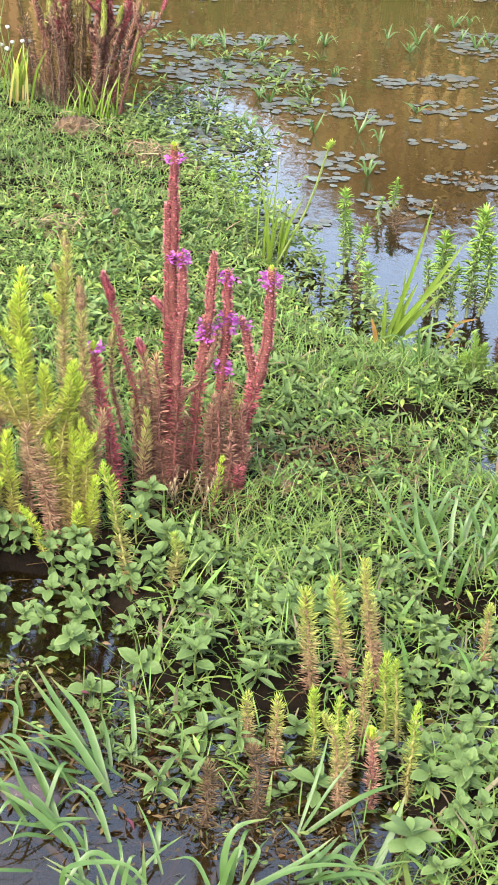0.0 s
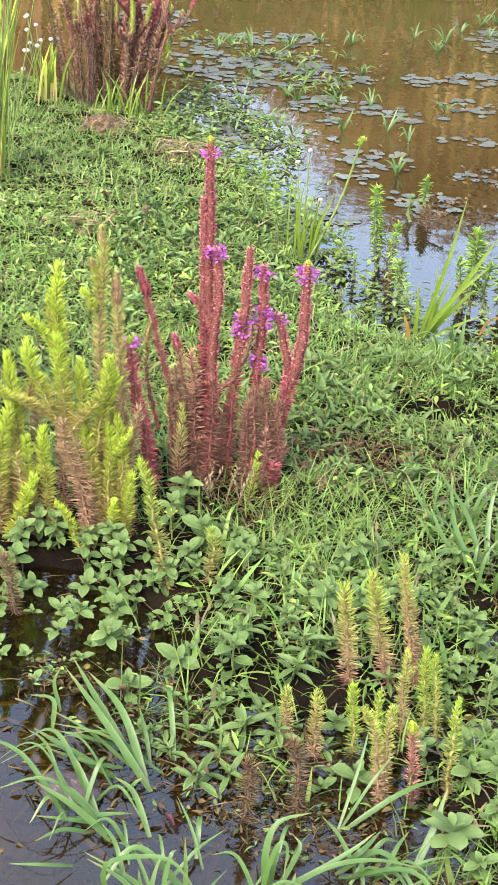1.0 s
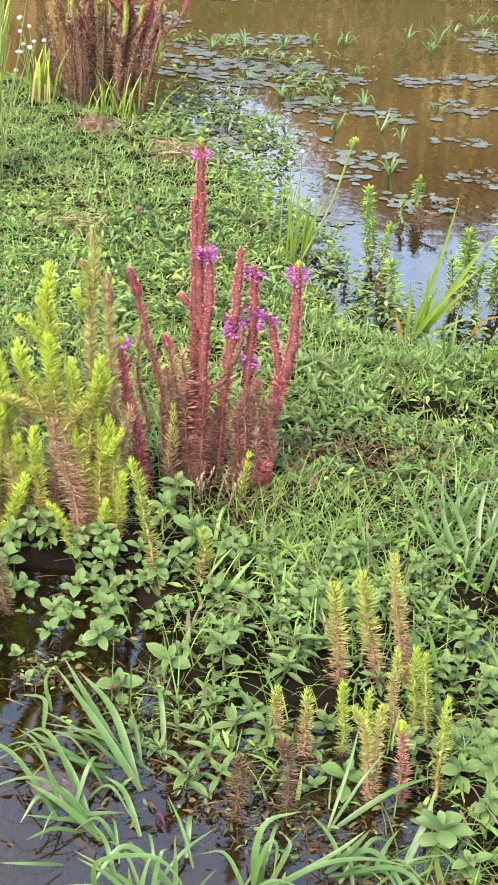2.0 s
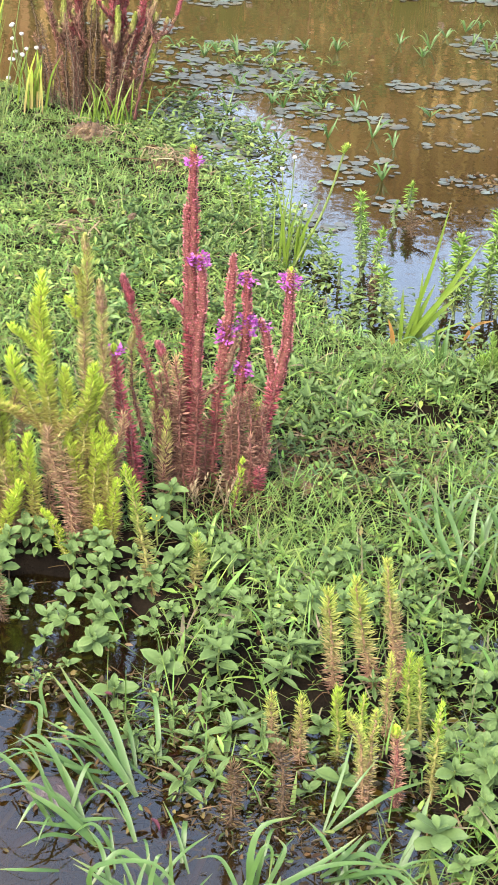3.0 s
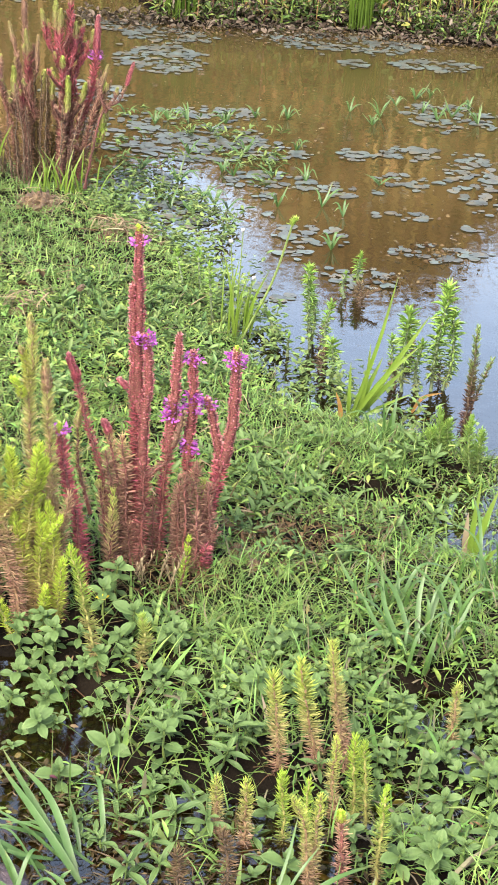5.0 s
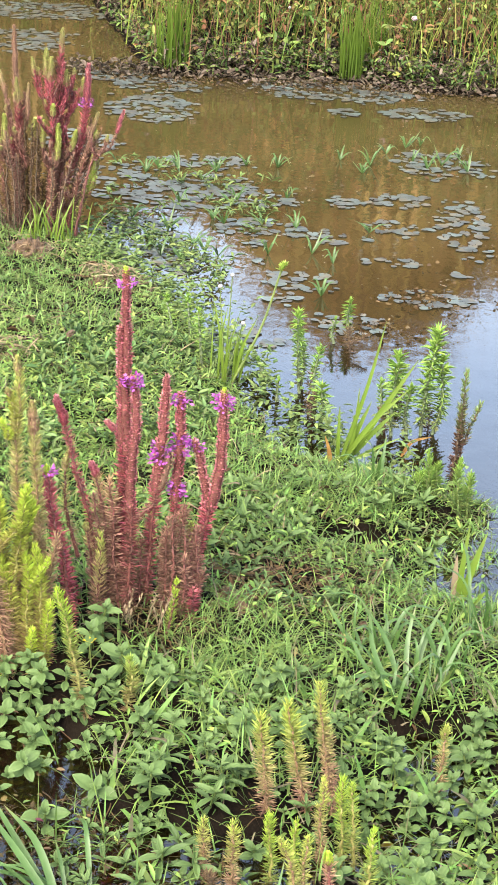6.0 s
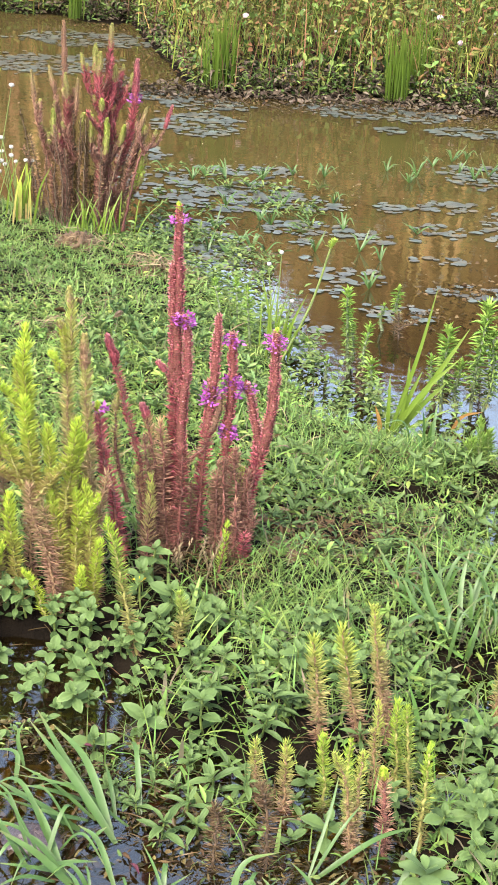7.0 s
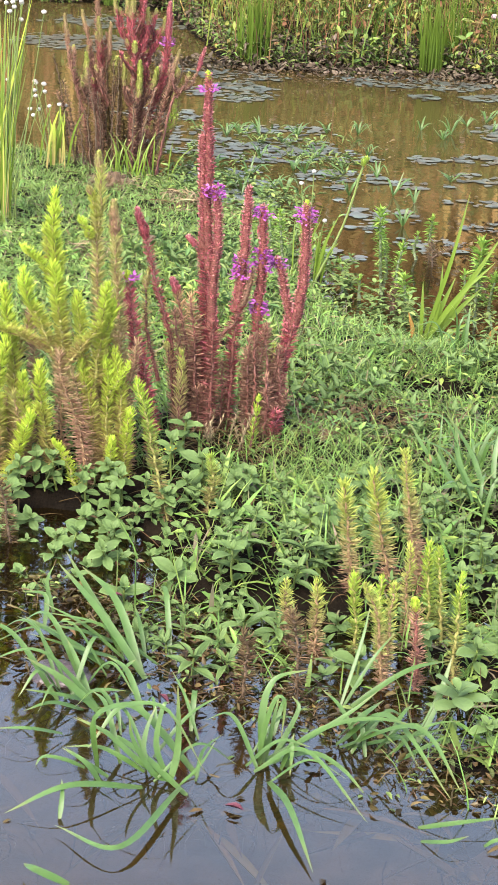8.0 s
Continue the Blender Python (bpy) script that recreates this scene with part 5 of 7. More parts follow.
# dry stalks before the red plant
for x, y in ((0.009, 1.380), (0.026, 1.355), (0.036, 1.352), (0.016, 1.359), (0.043, 1.363), (0.002, 1.368), (0.047, 1.392)):
    ob = thing("dry_stalk", (x, y, 0.015), "thin straw-coloured dry grass stalk", "dry grass", "dry stalks")
    for k in range(2):
        b = Bits()
        tipx, h_ = rng.normal(0, 0.008), rng.uniform(0.03, 0.06)
        tube(b, curve_through([np.zeros(3), np.array([tipx * 0.3, 0, h_ * 0.5]), np.array([tipx, rng.normal(0, 0.006), h_])], 8), 0.0007, 0.0003, 5, (0.8, 1.0))
        st = b.part("stalk", DRY, ob)
        b = Bits()
        u = rng.uniform(0.55, 1.0, 26)
        scatter(b, NEEDLE, np.column_stack([tipx * u**1.4, 0 * u, h_ * u]), rng.uniform(0, 6.3, 26), rng.uniform(0.5, 1.3, 26), 0.0, rng.uniform(0.003, 0.006, 26), 0.0013, rng.uniform(0.2, 1, 26))
        tagged(b.part("seed_ear", DRY, st), kind="stuff")

# the small yellow flower
fl = (-0.017, 1.3, 0.052)
ob = thing("yellow_flower", fl, "tiny yellow four-petalled flower on a thin stalk", "flower")
for i in range(4):
    b = Bits()
    scatter(b, leaf_form(3, 0.1, 0.1, 0.6), np.zeros((1, 3)), [i * 1.57 + 0.4], [0.5], [0.0], 0.007, 0.005, 0.6)
    b.part("petal", YFLOWER, ob)
stalk(ob, (-0.015, 1.31, 0.015), fl, 0.0008)

# ---------------------------------------------------------------- broad grass of the front water's edge


def grass_tuft(at, label, blades):
    ob = thing("grass_tuft", at, label, "grass", "broad-bladed grass tufts")
    for w, *pts in blades:
        b = Bits()
        ribbon(b, curve_through([np.array(p) for p in pts], 16) - np.array(at), w * 0.66, tone=(0.2, 1.0))
        b.part("blade", BLADE, ob)
    return ob


GT = "broad light green grass blades over the water"


def more_blades(cx, cy, n, lean, reach=(0.04, 0.09)):
    """Extra blades for a tuft, fanned out from its base."""
    out = []
    for i in range(n):
        a_, r_ = rng.normal(lean, 0.9), rng.uniform(*reach)
        p0 = np.array([cx + rng.normal(0, 0.012), cy + rng.normal(0, 0.012), 0.0])
        d_ = np.array([math.cos(a_), math.sin(a_) * 0.8, 0]) * r_
        out.append((rng.uniform(0.003, 0.0065), p0, p0 + d_ * 0.5 + np.array([0, 0, r_ * rng.uniform(0.3, 0.55)]), p0 + d_ + np.array([0, 0, r_ * rng.uniform(0.02, 0.5)])))
    return out


grass_tuft((-0.005, 0.985, 0.0), GT, [
    (0.0095, (-0.003, 0.965, 0.000), (-0.040, 0.997, 0.035), (-0.076, 1.045, 0.050)), (0.0095, (-0.006, 0.972, 0.000), (-0.029, 1.006, 0.040), (-0.058, 1.041, 0.050)), (0.009, (-0.015, 0.993, 0.000), (-0.047, 1.027, 0.030), (-0.070, 1.043, 0.060)),
    (0.01, (-0.030, 0.979, 0.000), (-0.062, 0.979, 0.020), (-0.092, 0.991, 0.030)), (0.006, (-0.030, 1.012, 0.005), (-0.053, 1.006, 0.015), (-0.075, 1.012, 0.015)), (0.006, (-0.025, 0.985, 0.005), (-0.049, 0.975, 0.015), (-0.087, 0.984, 0.020)),
    (0.007, (0.001, 0.911, 0.000), (-0.013, 0.934, 0.020), (-0.028, 0.945, 0.025)), (0.006, (-0.022, 0.957, 0.000), (-0.015, 0.951, 0.015), (-0.009, 0.953, 0.020))] + more_blades(-0.01, 0.99, 9, 2.4))
grass_tuft((-0.03, 0.91, 0.0), GT, [
    (0.009, (-0.024, 0.902, 0.000), (-0.052, 0.912, 0.020), (-0.082, 0.925, 0.030)), (0.006, (-0.035, 0.923, 0.000), (-0.049, 0.946, 0.020), (-0.058, 0.959, 0.030)), (0.006, (-0.033, 0.922, 0.000), (-0.052, 0.933, 0.015), (-0.062, 0.938, 0.020)),
    (0.006, (-0.034, 0.922, 0.000), (-0.053, 0.911, 0.010), (-0.080, 0.906, 0.015)), (0.006, (-0.039, 0.911, 0.000), (-0.059, 0.899, 0.010), (-0.076, 0.884, 0.010)), (0.005, (-0.079, 1.046, 0.010), (-0.085, 1.053, 0.030), (-0.080, 1.054, 0.045)), (0.006, (-0.082, 1.022, 0.010), (-0.083, 1.030, 0.030), (-0.101, 1.035, 0.030))] + [
    (0.006, (-0.055, 0.926, 0.000), (-0.030, 0.918, 0.012), (-0.012, 0.924, 0.010))] + more_blades(-0.04, 0.93, 10, 2.8))
grass_tuft((0.02, 0.87, 0.0), GT, [
    (0.008, (0.044, 0.829, 0.000), (-0.002, 0.852, 0.035), (-0.027, 0.834, 0.012)), (0.006, (-0.015, 0.810, 0.000), (-0.026, 0.810, 0.015), (-0.041, 0.817, 0.020)), (0.008, (0.011, 0.804, 0.003), (-0.032, 0.780, 0.014), (-0.068, 0.761, 0.003)), (0.007, (0.035, 0.804, 0.005), (0.006, 0.722, 0.008), (-0.036, 0.749, 0.004)),
    (0.007, (0.039, 0.803, 0.000), (-0.001, 0.842, 0.012), (-0.041, 0.870, 0.015)), (0.005, (-0.048, 0.869, 0.003), (-0.068, 0.856, 0.012), (-0.090, 0.857, 0.010)), (0.004, (0.043, 0.822, 0.000), (0.046, 0.841, 0.012), (0.057, 0.866, 0.012)), (0.005, (-0.035, 0.764, 0.000), (-0.035, 0.774, 0.010), (-0.037, 0.786, 0.015)),
    (0.008, (-0.019, 0.687, 0.002), (-0.039, 0.688, 0.010), (-0.047, 0.700, 0.006))] + more_blades(0.015, 0.885, 4, 2.5, (0.03, 0.06)))
grass_tuft((0.02, 0.822, 0.0), GT, [
    (0.0075, (0.027, 0.818, 0.0), (0.031, 0.823, 0.023), (0.029, 0.828, 0.064)), (0.0065, (0.029, 0.82, 0.0), (0.016, 0.82, 0.005), (0.003, 0.82, 0.027), (-0.0, 0.82, 0.042)), (0.0065, (-0.02, 0.83, 0.0), (-0.022, 0.825, 0.038), (0.001, 0.82, 0.052), (0.025, 0.815, 0.051), (0.049, 0.81, 0.014)),
    (0.007, (0.023, 0.825, 0.0), (0.005, 0.832, 0.007), (-0.015, 0.838, 0.021), (-0.036, 0.845, 0.028)), (0.004, (0.033, 0.815, 0.0), (0.045, 0.815, 0.014), (0.055, 0.815, 0.033)), (0.006, (0.026, 0.822, 0.0), (0.017, 0.827, 0.02), (0.02, 0.832, 0.045), (0.024, 0.837, 0.047))] + [
    (0.006, (0.01, 0.83, 0.0), (-0.006, 0.833, 0.008), (-0.021, 0.837, 0.012), (-0.042, 0.84, 0.009)), (0.0055, (-0.012, 0.82, 0.0), (-0.029, 0.82, 0.011), (-0.04, 0.82, 0.019)), (0.006, (0.019, 0.825, 0.0), (0.009, 0.832, 0.012), (0.01, 0.838, 0.027), (0.015, 0.845, 0.04)),
    (0.005, (-0.028, 0.83, 0.0), (-0.041, 0.83, 0.005), (-0.055, 0.83, 0.006), (-0.061, 0.83, -0.004))] + more_blades(0.018, 0.83, 5, 2.0, (0.05, 0.08)))
grass_tuft((0.08, 0.86, 0.0), GT, [
    (0.006, (0.079, 0.840, 0.000), (0.111, 0.835, 0.020), (0.151, 0.779, 0.003)),
    (0.0075, (0.089, 0.821, 0.004), (0.103, 0.779, 0.010), (0.119, 0.717, 0.003)), (0.0075, (0.099, 0.849, 0.000), (0.101, 0.853, 0.010), (0.103, 0.857, 0.020))] + more_blades(0.08, 0.865, 3, 1.0, (0.03, 0.06)))
grass_tuft((0.085, 0.852, 0.0), GT, [
    (0.008, (0.084, 0.852, 0.0), (0.082, 0.859, 0.033), (0.089, 0.865, 0.054), (0.111, 0.872, 0.059)), (0.006, (0.082, 0.85, 0.0), (0.083, 0.85, 0.021), (0.09, 0.85, 0.047), (0.096, 0.85, 0.045), (0.095, 0.85, 0.02)), (0.006, (0.096, 0.845, 0.0), (0.102, 0.84, 0.02), (0.102, 0.835, 0.001)),
    (0.0065, (0.084, 0.855, 0.0), (0.112, 0.862, 0.015), (0.139, 0.868, 0.033), (0.155, 0.875, 0.045)), (0.0065, (0.088, 0.853, 0.0), (0.122, 0.856, 0.026), (0.154, 0.86, 0.033), (0.188, 0.863, 0.027)), (0.0065, (0.086, 0.85, 0.0), (0.113, 0.84, 0.016), (0.134, 0.83, 0.012), (0.153, 0.82, -0.004))] + [
    (0.005, (0.086, 0.86, 0.0), (0.089, 0.865, 0.023), (0.092, 0.87, 0.04)), (0.006, (0.09, 0.858, 0.0), (0.098, 0.863, 0.016), (0.105, 0.868, 0.033), (0.1, 0.873, 0.039))] + more_blades(0.086, 0.852, 4, 1.2, (0.04, 0.07)))
grass_tuft((0.15, 0.87, 0.0), GT, [
    (0.0075, (0.131, 0.885, 0.000), (0.164, 0.871, 0.030), (0.204, 0.815, 0.002)), (0.0065, (0.133, 0.881, 0.000), (0.181, 0.847, 0.035), (0.211, 0.820, 0.004)), (0.0075, (0.131, 0.893, 0.000), (0.146, 0.878, 0.025), (0.161, 0.905, 0.025)),
    (0.004, (0.132, 0.933, 0.000), (0.145, 0.960, 0.040), (0.150, 0.971, 0.065)), (0.004, (0.133, 0.933, 0.000), (0.153, 0.945, 0.035), (0.168, 0.960, 0.050)), (0.007, (0.136, 0.935, 0.000), (0.177, 0.952, 0.025), (0.209, 0.975, 0.025)), (0.0085, (0.183, 0.888, 0.000), (0.197, 0.911, 0.025), (0.205, 0.925, 0.050))] + [
    (0.005, (0.137, 0.881, 0.000), (0.177, 0.880, 0.012), (0.206, 0.890, 0.015)), (0.005, (0.170, 0.866, 0.000), (0.191, 0.870, 0.012), (0.206, 0.882, 0.015))] + more_blades(0.15, 0.885, 9, 0.6, (0.03, 0.07)))
grass_tuft((0.22, 0.79, 0.0), GT, [
    (0.006, (0.182, 0.782, 0.000), (0.206, 0.781, 0.006), (0.237, 0.789, 0.008)), (0.005, (0.183, 0.766, 0.000), (0.198, 0.757, 0.006), (0.211, 0.762, 0.008)), (0.005, (0.221, 0.765, 0.000), (0.228, 0.763, 0.006), (0.242, 0.768, 0.006))])
grass_tuft((0.255, 1.28, 0.015), "upright broad grass tuft in the wet meadow", [
    (0.008, (0.255, 1.274, 0.015), (0.229, 1.319, 0.050), (0.225, 1.360, 0.080)), (0.008, (0.236, 1.348, 0.015), (0.207, 1.376, 0.035), (0.186, 1.403, 0.060)), (0.008, (0.256, 1.288, 0.010), (0.242, 1.331, 0.050), (0.214, 1.341, 0.090)), (0.008, (0.263, 1.274, 0.010), (0.268, 1.279, 0.030), (0.273, 1.284, 0.050)),
    (0.008, (0.262, 1.304, 0.010), (0.274, 1.336, 0.050), (0.291, 1.348, 0.090)), (0.008, (0.259, 1.299, 0.010), (0.259, 1.334, 0.050), (0.265, 1.352, 0.080)), (0.0075, (0.273, 1.286, 0.010), (0.291, 1.305, 0.040), (0.309, 1.330, 0.070)), (0.006, (0.198, 1.299, 0.030), (0.239, 1.297, 0.040), (0.266, 1.302, 0.020))] + [
    (0.007, (0.281, 1.297, 0.010), (0.294, 1.303, 0.030), (0.325, 1.323, 0.030)), (0.007, (0.224, 1.345, 0.010), (0.220, 1.366, 0.030), (0.211, 1.375, 0.050)), (0.007, (0.247, 1.302, 0.010), (0.220, 1.315, 0.040), (0.206, 1.339, 0.060)), (0.006, (0.284, 1.320, 0.020), (0.289, 1.338, 0.050), (0.309, 1.368, 0.070))])

for cx, cy in ((0.255, 1.29), (0.235, 1.36), (0.3, 1.33), (0.33, 1.42), (0.25, 1.74)):
    fill = []
    for i in range(13):
        a_, h_ = rng.uniform(0, 6.3), rng.uniform(0.03, 0.085)
        lean_ = rng.uniform(0.2, 0.9) * h_
        p0 = np.array([cx + rng.normal(0, 0.012), cy + rng.normal(0, 0.012), 0.012])
        d_ = np.array([math.cos(a_), math.sin(a_), 0]) * lean_
        fill.append((rng.uniform(0.003, 0.006), p0, p0 + d_ * 0.45 + np.array([0, 0, h_ * 0.7]), p0 + d_ * 1.2 + np.array([0, 0, h_ * rng.uniform(0.5, 1.0)])))
    grass_tuft((cx, cy, 0.012), "fresh green grass tuft in the wet meadow", fill)

# ---------------------------------------------------------------- lily pads


def pad_mesh(k):
    """A round floating leaf with a notch, slightly dished and torn at the edge."""
    b = Bits()
    cols, rows = 15, 2
    ang = np.linspace(0.12, 2 * np.pi - 0.12, cols + 1)
    rim = 1 + 0.09 * np.sin(ang * 3 + k) + 0.06 * np.sin(ang * 7 + k * 2) + rng.normal(0, 0.035, cols + 1)
    v, f = [], []
    for i in range(rows + 1):
        r_ = i / rows + 0.02
        v += [[r_ * rim[j] * math.cos(ang[j]), r_ * rim[j] * math.sin(ang[j]), 0.008 * r_**2 * (1 + 1.2 * math.sin(2 * ang[j] + k))] for j in range(cols + 1)]
    n1 = cols + 1
    for i in range(rows):
        f += [[i * n1 + j, (i + 1) * n1 + j, (i + 1) * n1 + j + 1, i * n1 + j + 1] for j in range(cols)]
    b.add(np.array(v), f, 0.25 + 0.15 * (k % 6))
    return b.mesh("lily_pad", PAD)


PADS = [pad_mesh(k) for k in range(6)]
# mats of pads: centre and half widths
NEAR_FIELDS = [(-0.089, 3.54, 0.069, 0.098), (-0.119, 3.0, 0.072, 0.098), (-0.03, 2.926, 0.053, 0.071), (0.045, 3.016, 0.061, 0.062), (0.107, 2.948, 0.066, 0.052), (0.132, 2.777, 0.068, 0.042), (0.263, 2.963, 0.034, 0.033), (0.349, 2.991, 0.041, 0.036),
          (0.334, 2.823, 0.047, 0.035), (0.11, 2.699, 0.016, 0.019), (0.239, 2.749, 0.04, 0.027), (0.183, 2.516, 0.048, 0.04), (0.159, 2.438, 0.023, 0.019), (0.332, 2.631, 0.022, 0.027), (0.357, 2.474, 0.058, 0.028),
          (0.441, 2.859, 0.033, 0.138)]
FAR_FIELDS = [(0.429, 3.241, 0.073, 0.078), (0.248, 2.344, 0.04, 0.042), (0.116, 2.603, 0.008, 0.013), (0.278, 3.613, 0.025, 0.033), (0.253, 3.775, 0.128, 0.065), (0.419, 2.594, 0.012, 0.013), (0.28, 2.639, 0.006, 0.01), (-0.179, 3.806, 0.051, 0.051), (-0.093, 3.742, 0.072, 0.049), (0.435, 3.626, 0.066, 0.047),
          (-0.061, 2.661, 0.06, 0.122), (-0.084, 2.522, 0.031, 0.055), (0.003, 2.578, 0.032, 0.048), (0.022, 3.162, 0.076, 0.04), (0.1, 2.26, 0.044, 0.031), (-0.45, 4.1, 0.12, 0.1), (-0.4, 4.45, 0.14, 0.08), (-0.2, 3.25, 0.06, 0.06)]
far_pads = Bits()
single = 0
for cx, cy, rx, ry in NEAR_FIELDS + FAR_FIELDS:
    for i in range(int(4 + rx * ry * 3.1 / (0.00014 if cy < 3.4 else 0.0001))):
        a_, r_ = rng.uniform(0, 6.3), rng.uniform(0, 1) ** 0.5 + abs(rng.normal(0, 0.24))
        x, y = cx + rx * r_ * math.cos(a_), cy + ry * r_ * math.sin(a_)
        if inside(np.array([x]), np.array([y]), BANK)[0] > -0.01:
            continue
        k, size = rng.integers(6), rng.choice([0.0035, 0.0055, 0.0072, 0.0098]) * rng.uniform(0.85, 1.2)
        m_ = pose(x, y, 0.0009 + rng.uniform(0, 0.0009), rng.normal(0, 0.8), rng.normal(0, 0.8), rng.uniform(0, 360)) @ Matrix.Diagonal((size, size * rng.uniform(0.7, 1.0), size, 1))
        if cy < 3.1 and single < 295:
            single += 1
            ob = new("lily_pad", PADS[k])
            ob.matrix_basis = m_
            tagged(ob, "small round grey-green lily pad floating on the pond", "lily pad", "lily pads")
        else:
            m4 = np.array(m_)
            me = PADS[k]
            co_ = np.array([v.co[:] for v in me.vertices])
            far_pads.add(co_ @ m4[:3, :3].T + m4[:3, 3], [list(q.vertices) for q in me.polygons], 0.25 + 0.15 * (k % 6))
tagged(far_pads.part("far_lily_pads", PAD), "small grey-green lily pads on the far water", "lily pads", kind="stuff")

# small grass tufts among the pads
for i, (x, y) in enumerate(((0.256, 3.237), (0.307, 3.21), (0.34, 3.3), (0.377, 3.352), (0.405, 3.373), (0.435, 3.243), (0.47, 3.306), (0.042, 3.103), (0.019, 3.047), (-0.02, 3.087), (-0.055, 3.104), (-0.075, 3.073), (-0.128, 3.124), (0.08, 2.93), (0.045, 2.81), (0.161, 2.961), (0.123, 2.806), (0.175, 2.787), (0.289, 2.792), (0.208, 2.46), (0.228, 2.618), (0.198, 2.66), (0.059, 2.619), (0.039, 2.634), (-0.011, 2.897), (-0.021, 2.741), (0.021, 2.669), (-0.081, 2.791), (-0.045, 2.674), (-0.025, 2.601), (0.008, 2.589), (-0.093, 2.644), (-0.054, 2.556), (0.132, 2.645), (0.292, 3.154), (0.407, 3.209), (0.384, 3.257), (0.477, 3.201), (0.092, 3.154), (0.146, 3.155), (0.072, 2.905), (0.063, 2.792))):
    n_, h_ = 7 + i % 4, (0.042, 0.055, 0.036, 0.048)[i % 4]
    ob = thing("water_grass", (x, y, 0.0), "short bright green grass sprouting from the pond", "grass", "water grass sprouts")
    h_ *= 0.68
    for i in range(max(3, n_ - 3)):
        b = Bits()
        d_ = rng.normal(0, 1, 2)
        d_ *= h_ * rng.uniform(0.4, 1.15) / np.linalg.norm(d_)
        ribbon(b, curve_through([np.zeros(3), np.array([d_[0] * 0.5, d_[1] * 0.4, h_ * rng.uniform(0.35, 0.7)]), np.array([d_[0], d_[1], h_ * rng.uniform(0.2, 0.95)])], 6), 0.0034, tone=(0.4, 1))
        b.part("blade", BLADE, ob)

# ---------------------------------------------------------------- loose things


def lump(name, at, size, mat_, lab, cat, bumpy, group=""):
    """A rough lump of soil or a worn stone."""
    b = Bits()
    ball(b, (0, 0, 0), 1.0, 1.0, rows=22, cols=32, end=0.004)
    v, f, k = b.v[0], b.f[0].tolist()[: 21 * 32], rng.uniform(0, 9)
    v = v * (1 + 0.16 * ripple(v[:, 0], v[:, 1] + v[:, 2], 2.3, k)[:, None] + bumpy * (0.09 * ripple(v[:, 0] - v[:, 2], v[:, 1], 5, k + 1) + 0.07 * ripple(v[:, 0] + v[:, 2] * 0.7, v[:, 1] - v[:, 2], 9, k + 2) + 0.03 * rng.normal(0, 1, len(v)))[:, None]) * np.array(size)
    b = Bits()
    b.add(v, f, 0.5)
    ob = b.part(name, mat_)
    ob.location = at
    return tagged(ob, lab, cat, group)


lump("clod", (-0.205, 2.5, 0.022), (0.03, 0.034, 0.02), CLOD, "dry brown clod of soil on the grass", "soil", 2.6)
lump("stone", (-0.061, 0.963, -0.004), (0.026, 0.022, 0.011), STONE, "purple-brown wet stone in shallow water", "stone", 0.7)
for cx, cy, n_, sx, sy in ((0.1, 1.43, 9, 0.014, 0.01), (0.15, 1.47, 4, 0.02, 0.015), (0.225, 1.397, 4, 0.008, 0.008), (-0.178, 2.08, 5, 0.012, 0.01), (-0.09, 2.39, 5, 0.025, 0.01), (-0.2, 2.49, 4, 0.02, 0.012)):
    for i in range(n_):
        x, y, r_ = cx + rng.normal(0, sx), cy + rng.normal(0, sy), rng.uniform(0.003, 0.008)
        lump("clod", (x, y, float(height(x, y)) + r_ * 0.3), (r_ * rng.uniform(0.8, 1.4), r_, r_ * rng.uniform(0.6, 0.9)), CLOD, "small crumbling brown lump of soil among the grass", "soil", 2.4, "soil lumps")
for at, yaw, ln, wd in (((0.017, 0.922, 0.003), 0.5, 0.016, 0.0035), ((-0.032, 1.080, 0.012), 1.5, 0.009, 0.004), ((0.127, 1.156, 0.020), 1.0, 0.008, 0.003), ((0.124, 0.850, 0.003), 1.4, 0.014, 0.003), ((0.075, 0.786, 0.002), 1.2, 0.013, 0.0045)):
    b = Bits()
    scatter(b, leaf_form(4, 0.2, 0.1), np.zeros((1, 3)), [yaw], [0.1], [0.0], ln, wd, 0.6, 0.4)
    ob = b.part("fallen_leaf", PINKLEAF)
    ob.location = at
    tagged(ob, "small fallen pink leaf on the wet mud", "leaf", "fallen pink leaves")

ob = lump("seed_pod", (-0.113, 2.132, 0.036), (0.0045, 0.005, 0.0095), STEMBROWN, "dark dry seed pod lying on the short grass", "seed pod", 1.5)
ob.rotation_euler = (0.7, 0.3, 0.4)
for x, y, yaw, ln in ((-0.163, 2.16, 0.4, 0.03), (-0.178, 2.14, 1.3, 0.024), (-0.1, 2.42, 1.2, 0.03), (-0.06, 2.43, 1.9, 0.028), (-0.08, 2.45, 0.2, 0.025), (0.17, 1.75, 0.8, 0.02), (0.2, 1.7, 2.1, 0.02)):
    b = Bits()
    scatter(b, leaf_form(6, 0.25, 0.3), np.zeros((1, 3)), [yaw], [0.2], [0.5], ln * 0.8, ln * 0.22, 0.5, 0.4)
    ob = b.part("dead_leaf", STRAW)
    ob.location = (x, y, float(height(x, y)) + 0.012)
    tagged(ob, "curled brown dead leaf on the short grass", "leaf", "dead leaves on the lawn")

# ---------------------------------------------------------------- ground cover


def land_points(n, x0, x1, y0, y1, keep=0.0):
    p = rng.uniform((x0, y0), (x1, y1), (n, 2))
    p = p[inside(p[:, 0], p[:, 1], BANK) + 0.012 * ripple(p[:, 0], p[:, 1], 22, 1.0) > keep]
    return np.column_stack([p, np.maximum(height(p[:, 0], p[:, 1]), -0.003)])


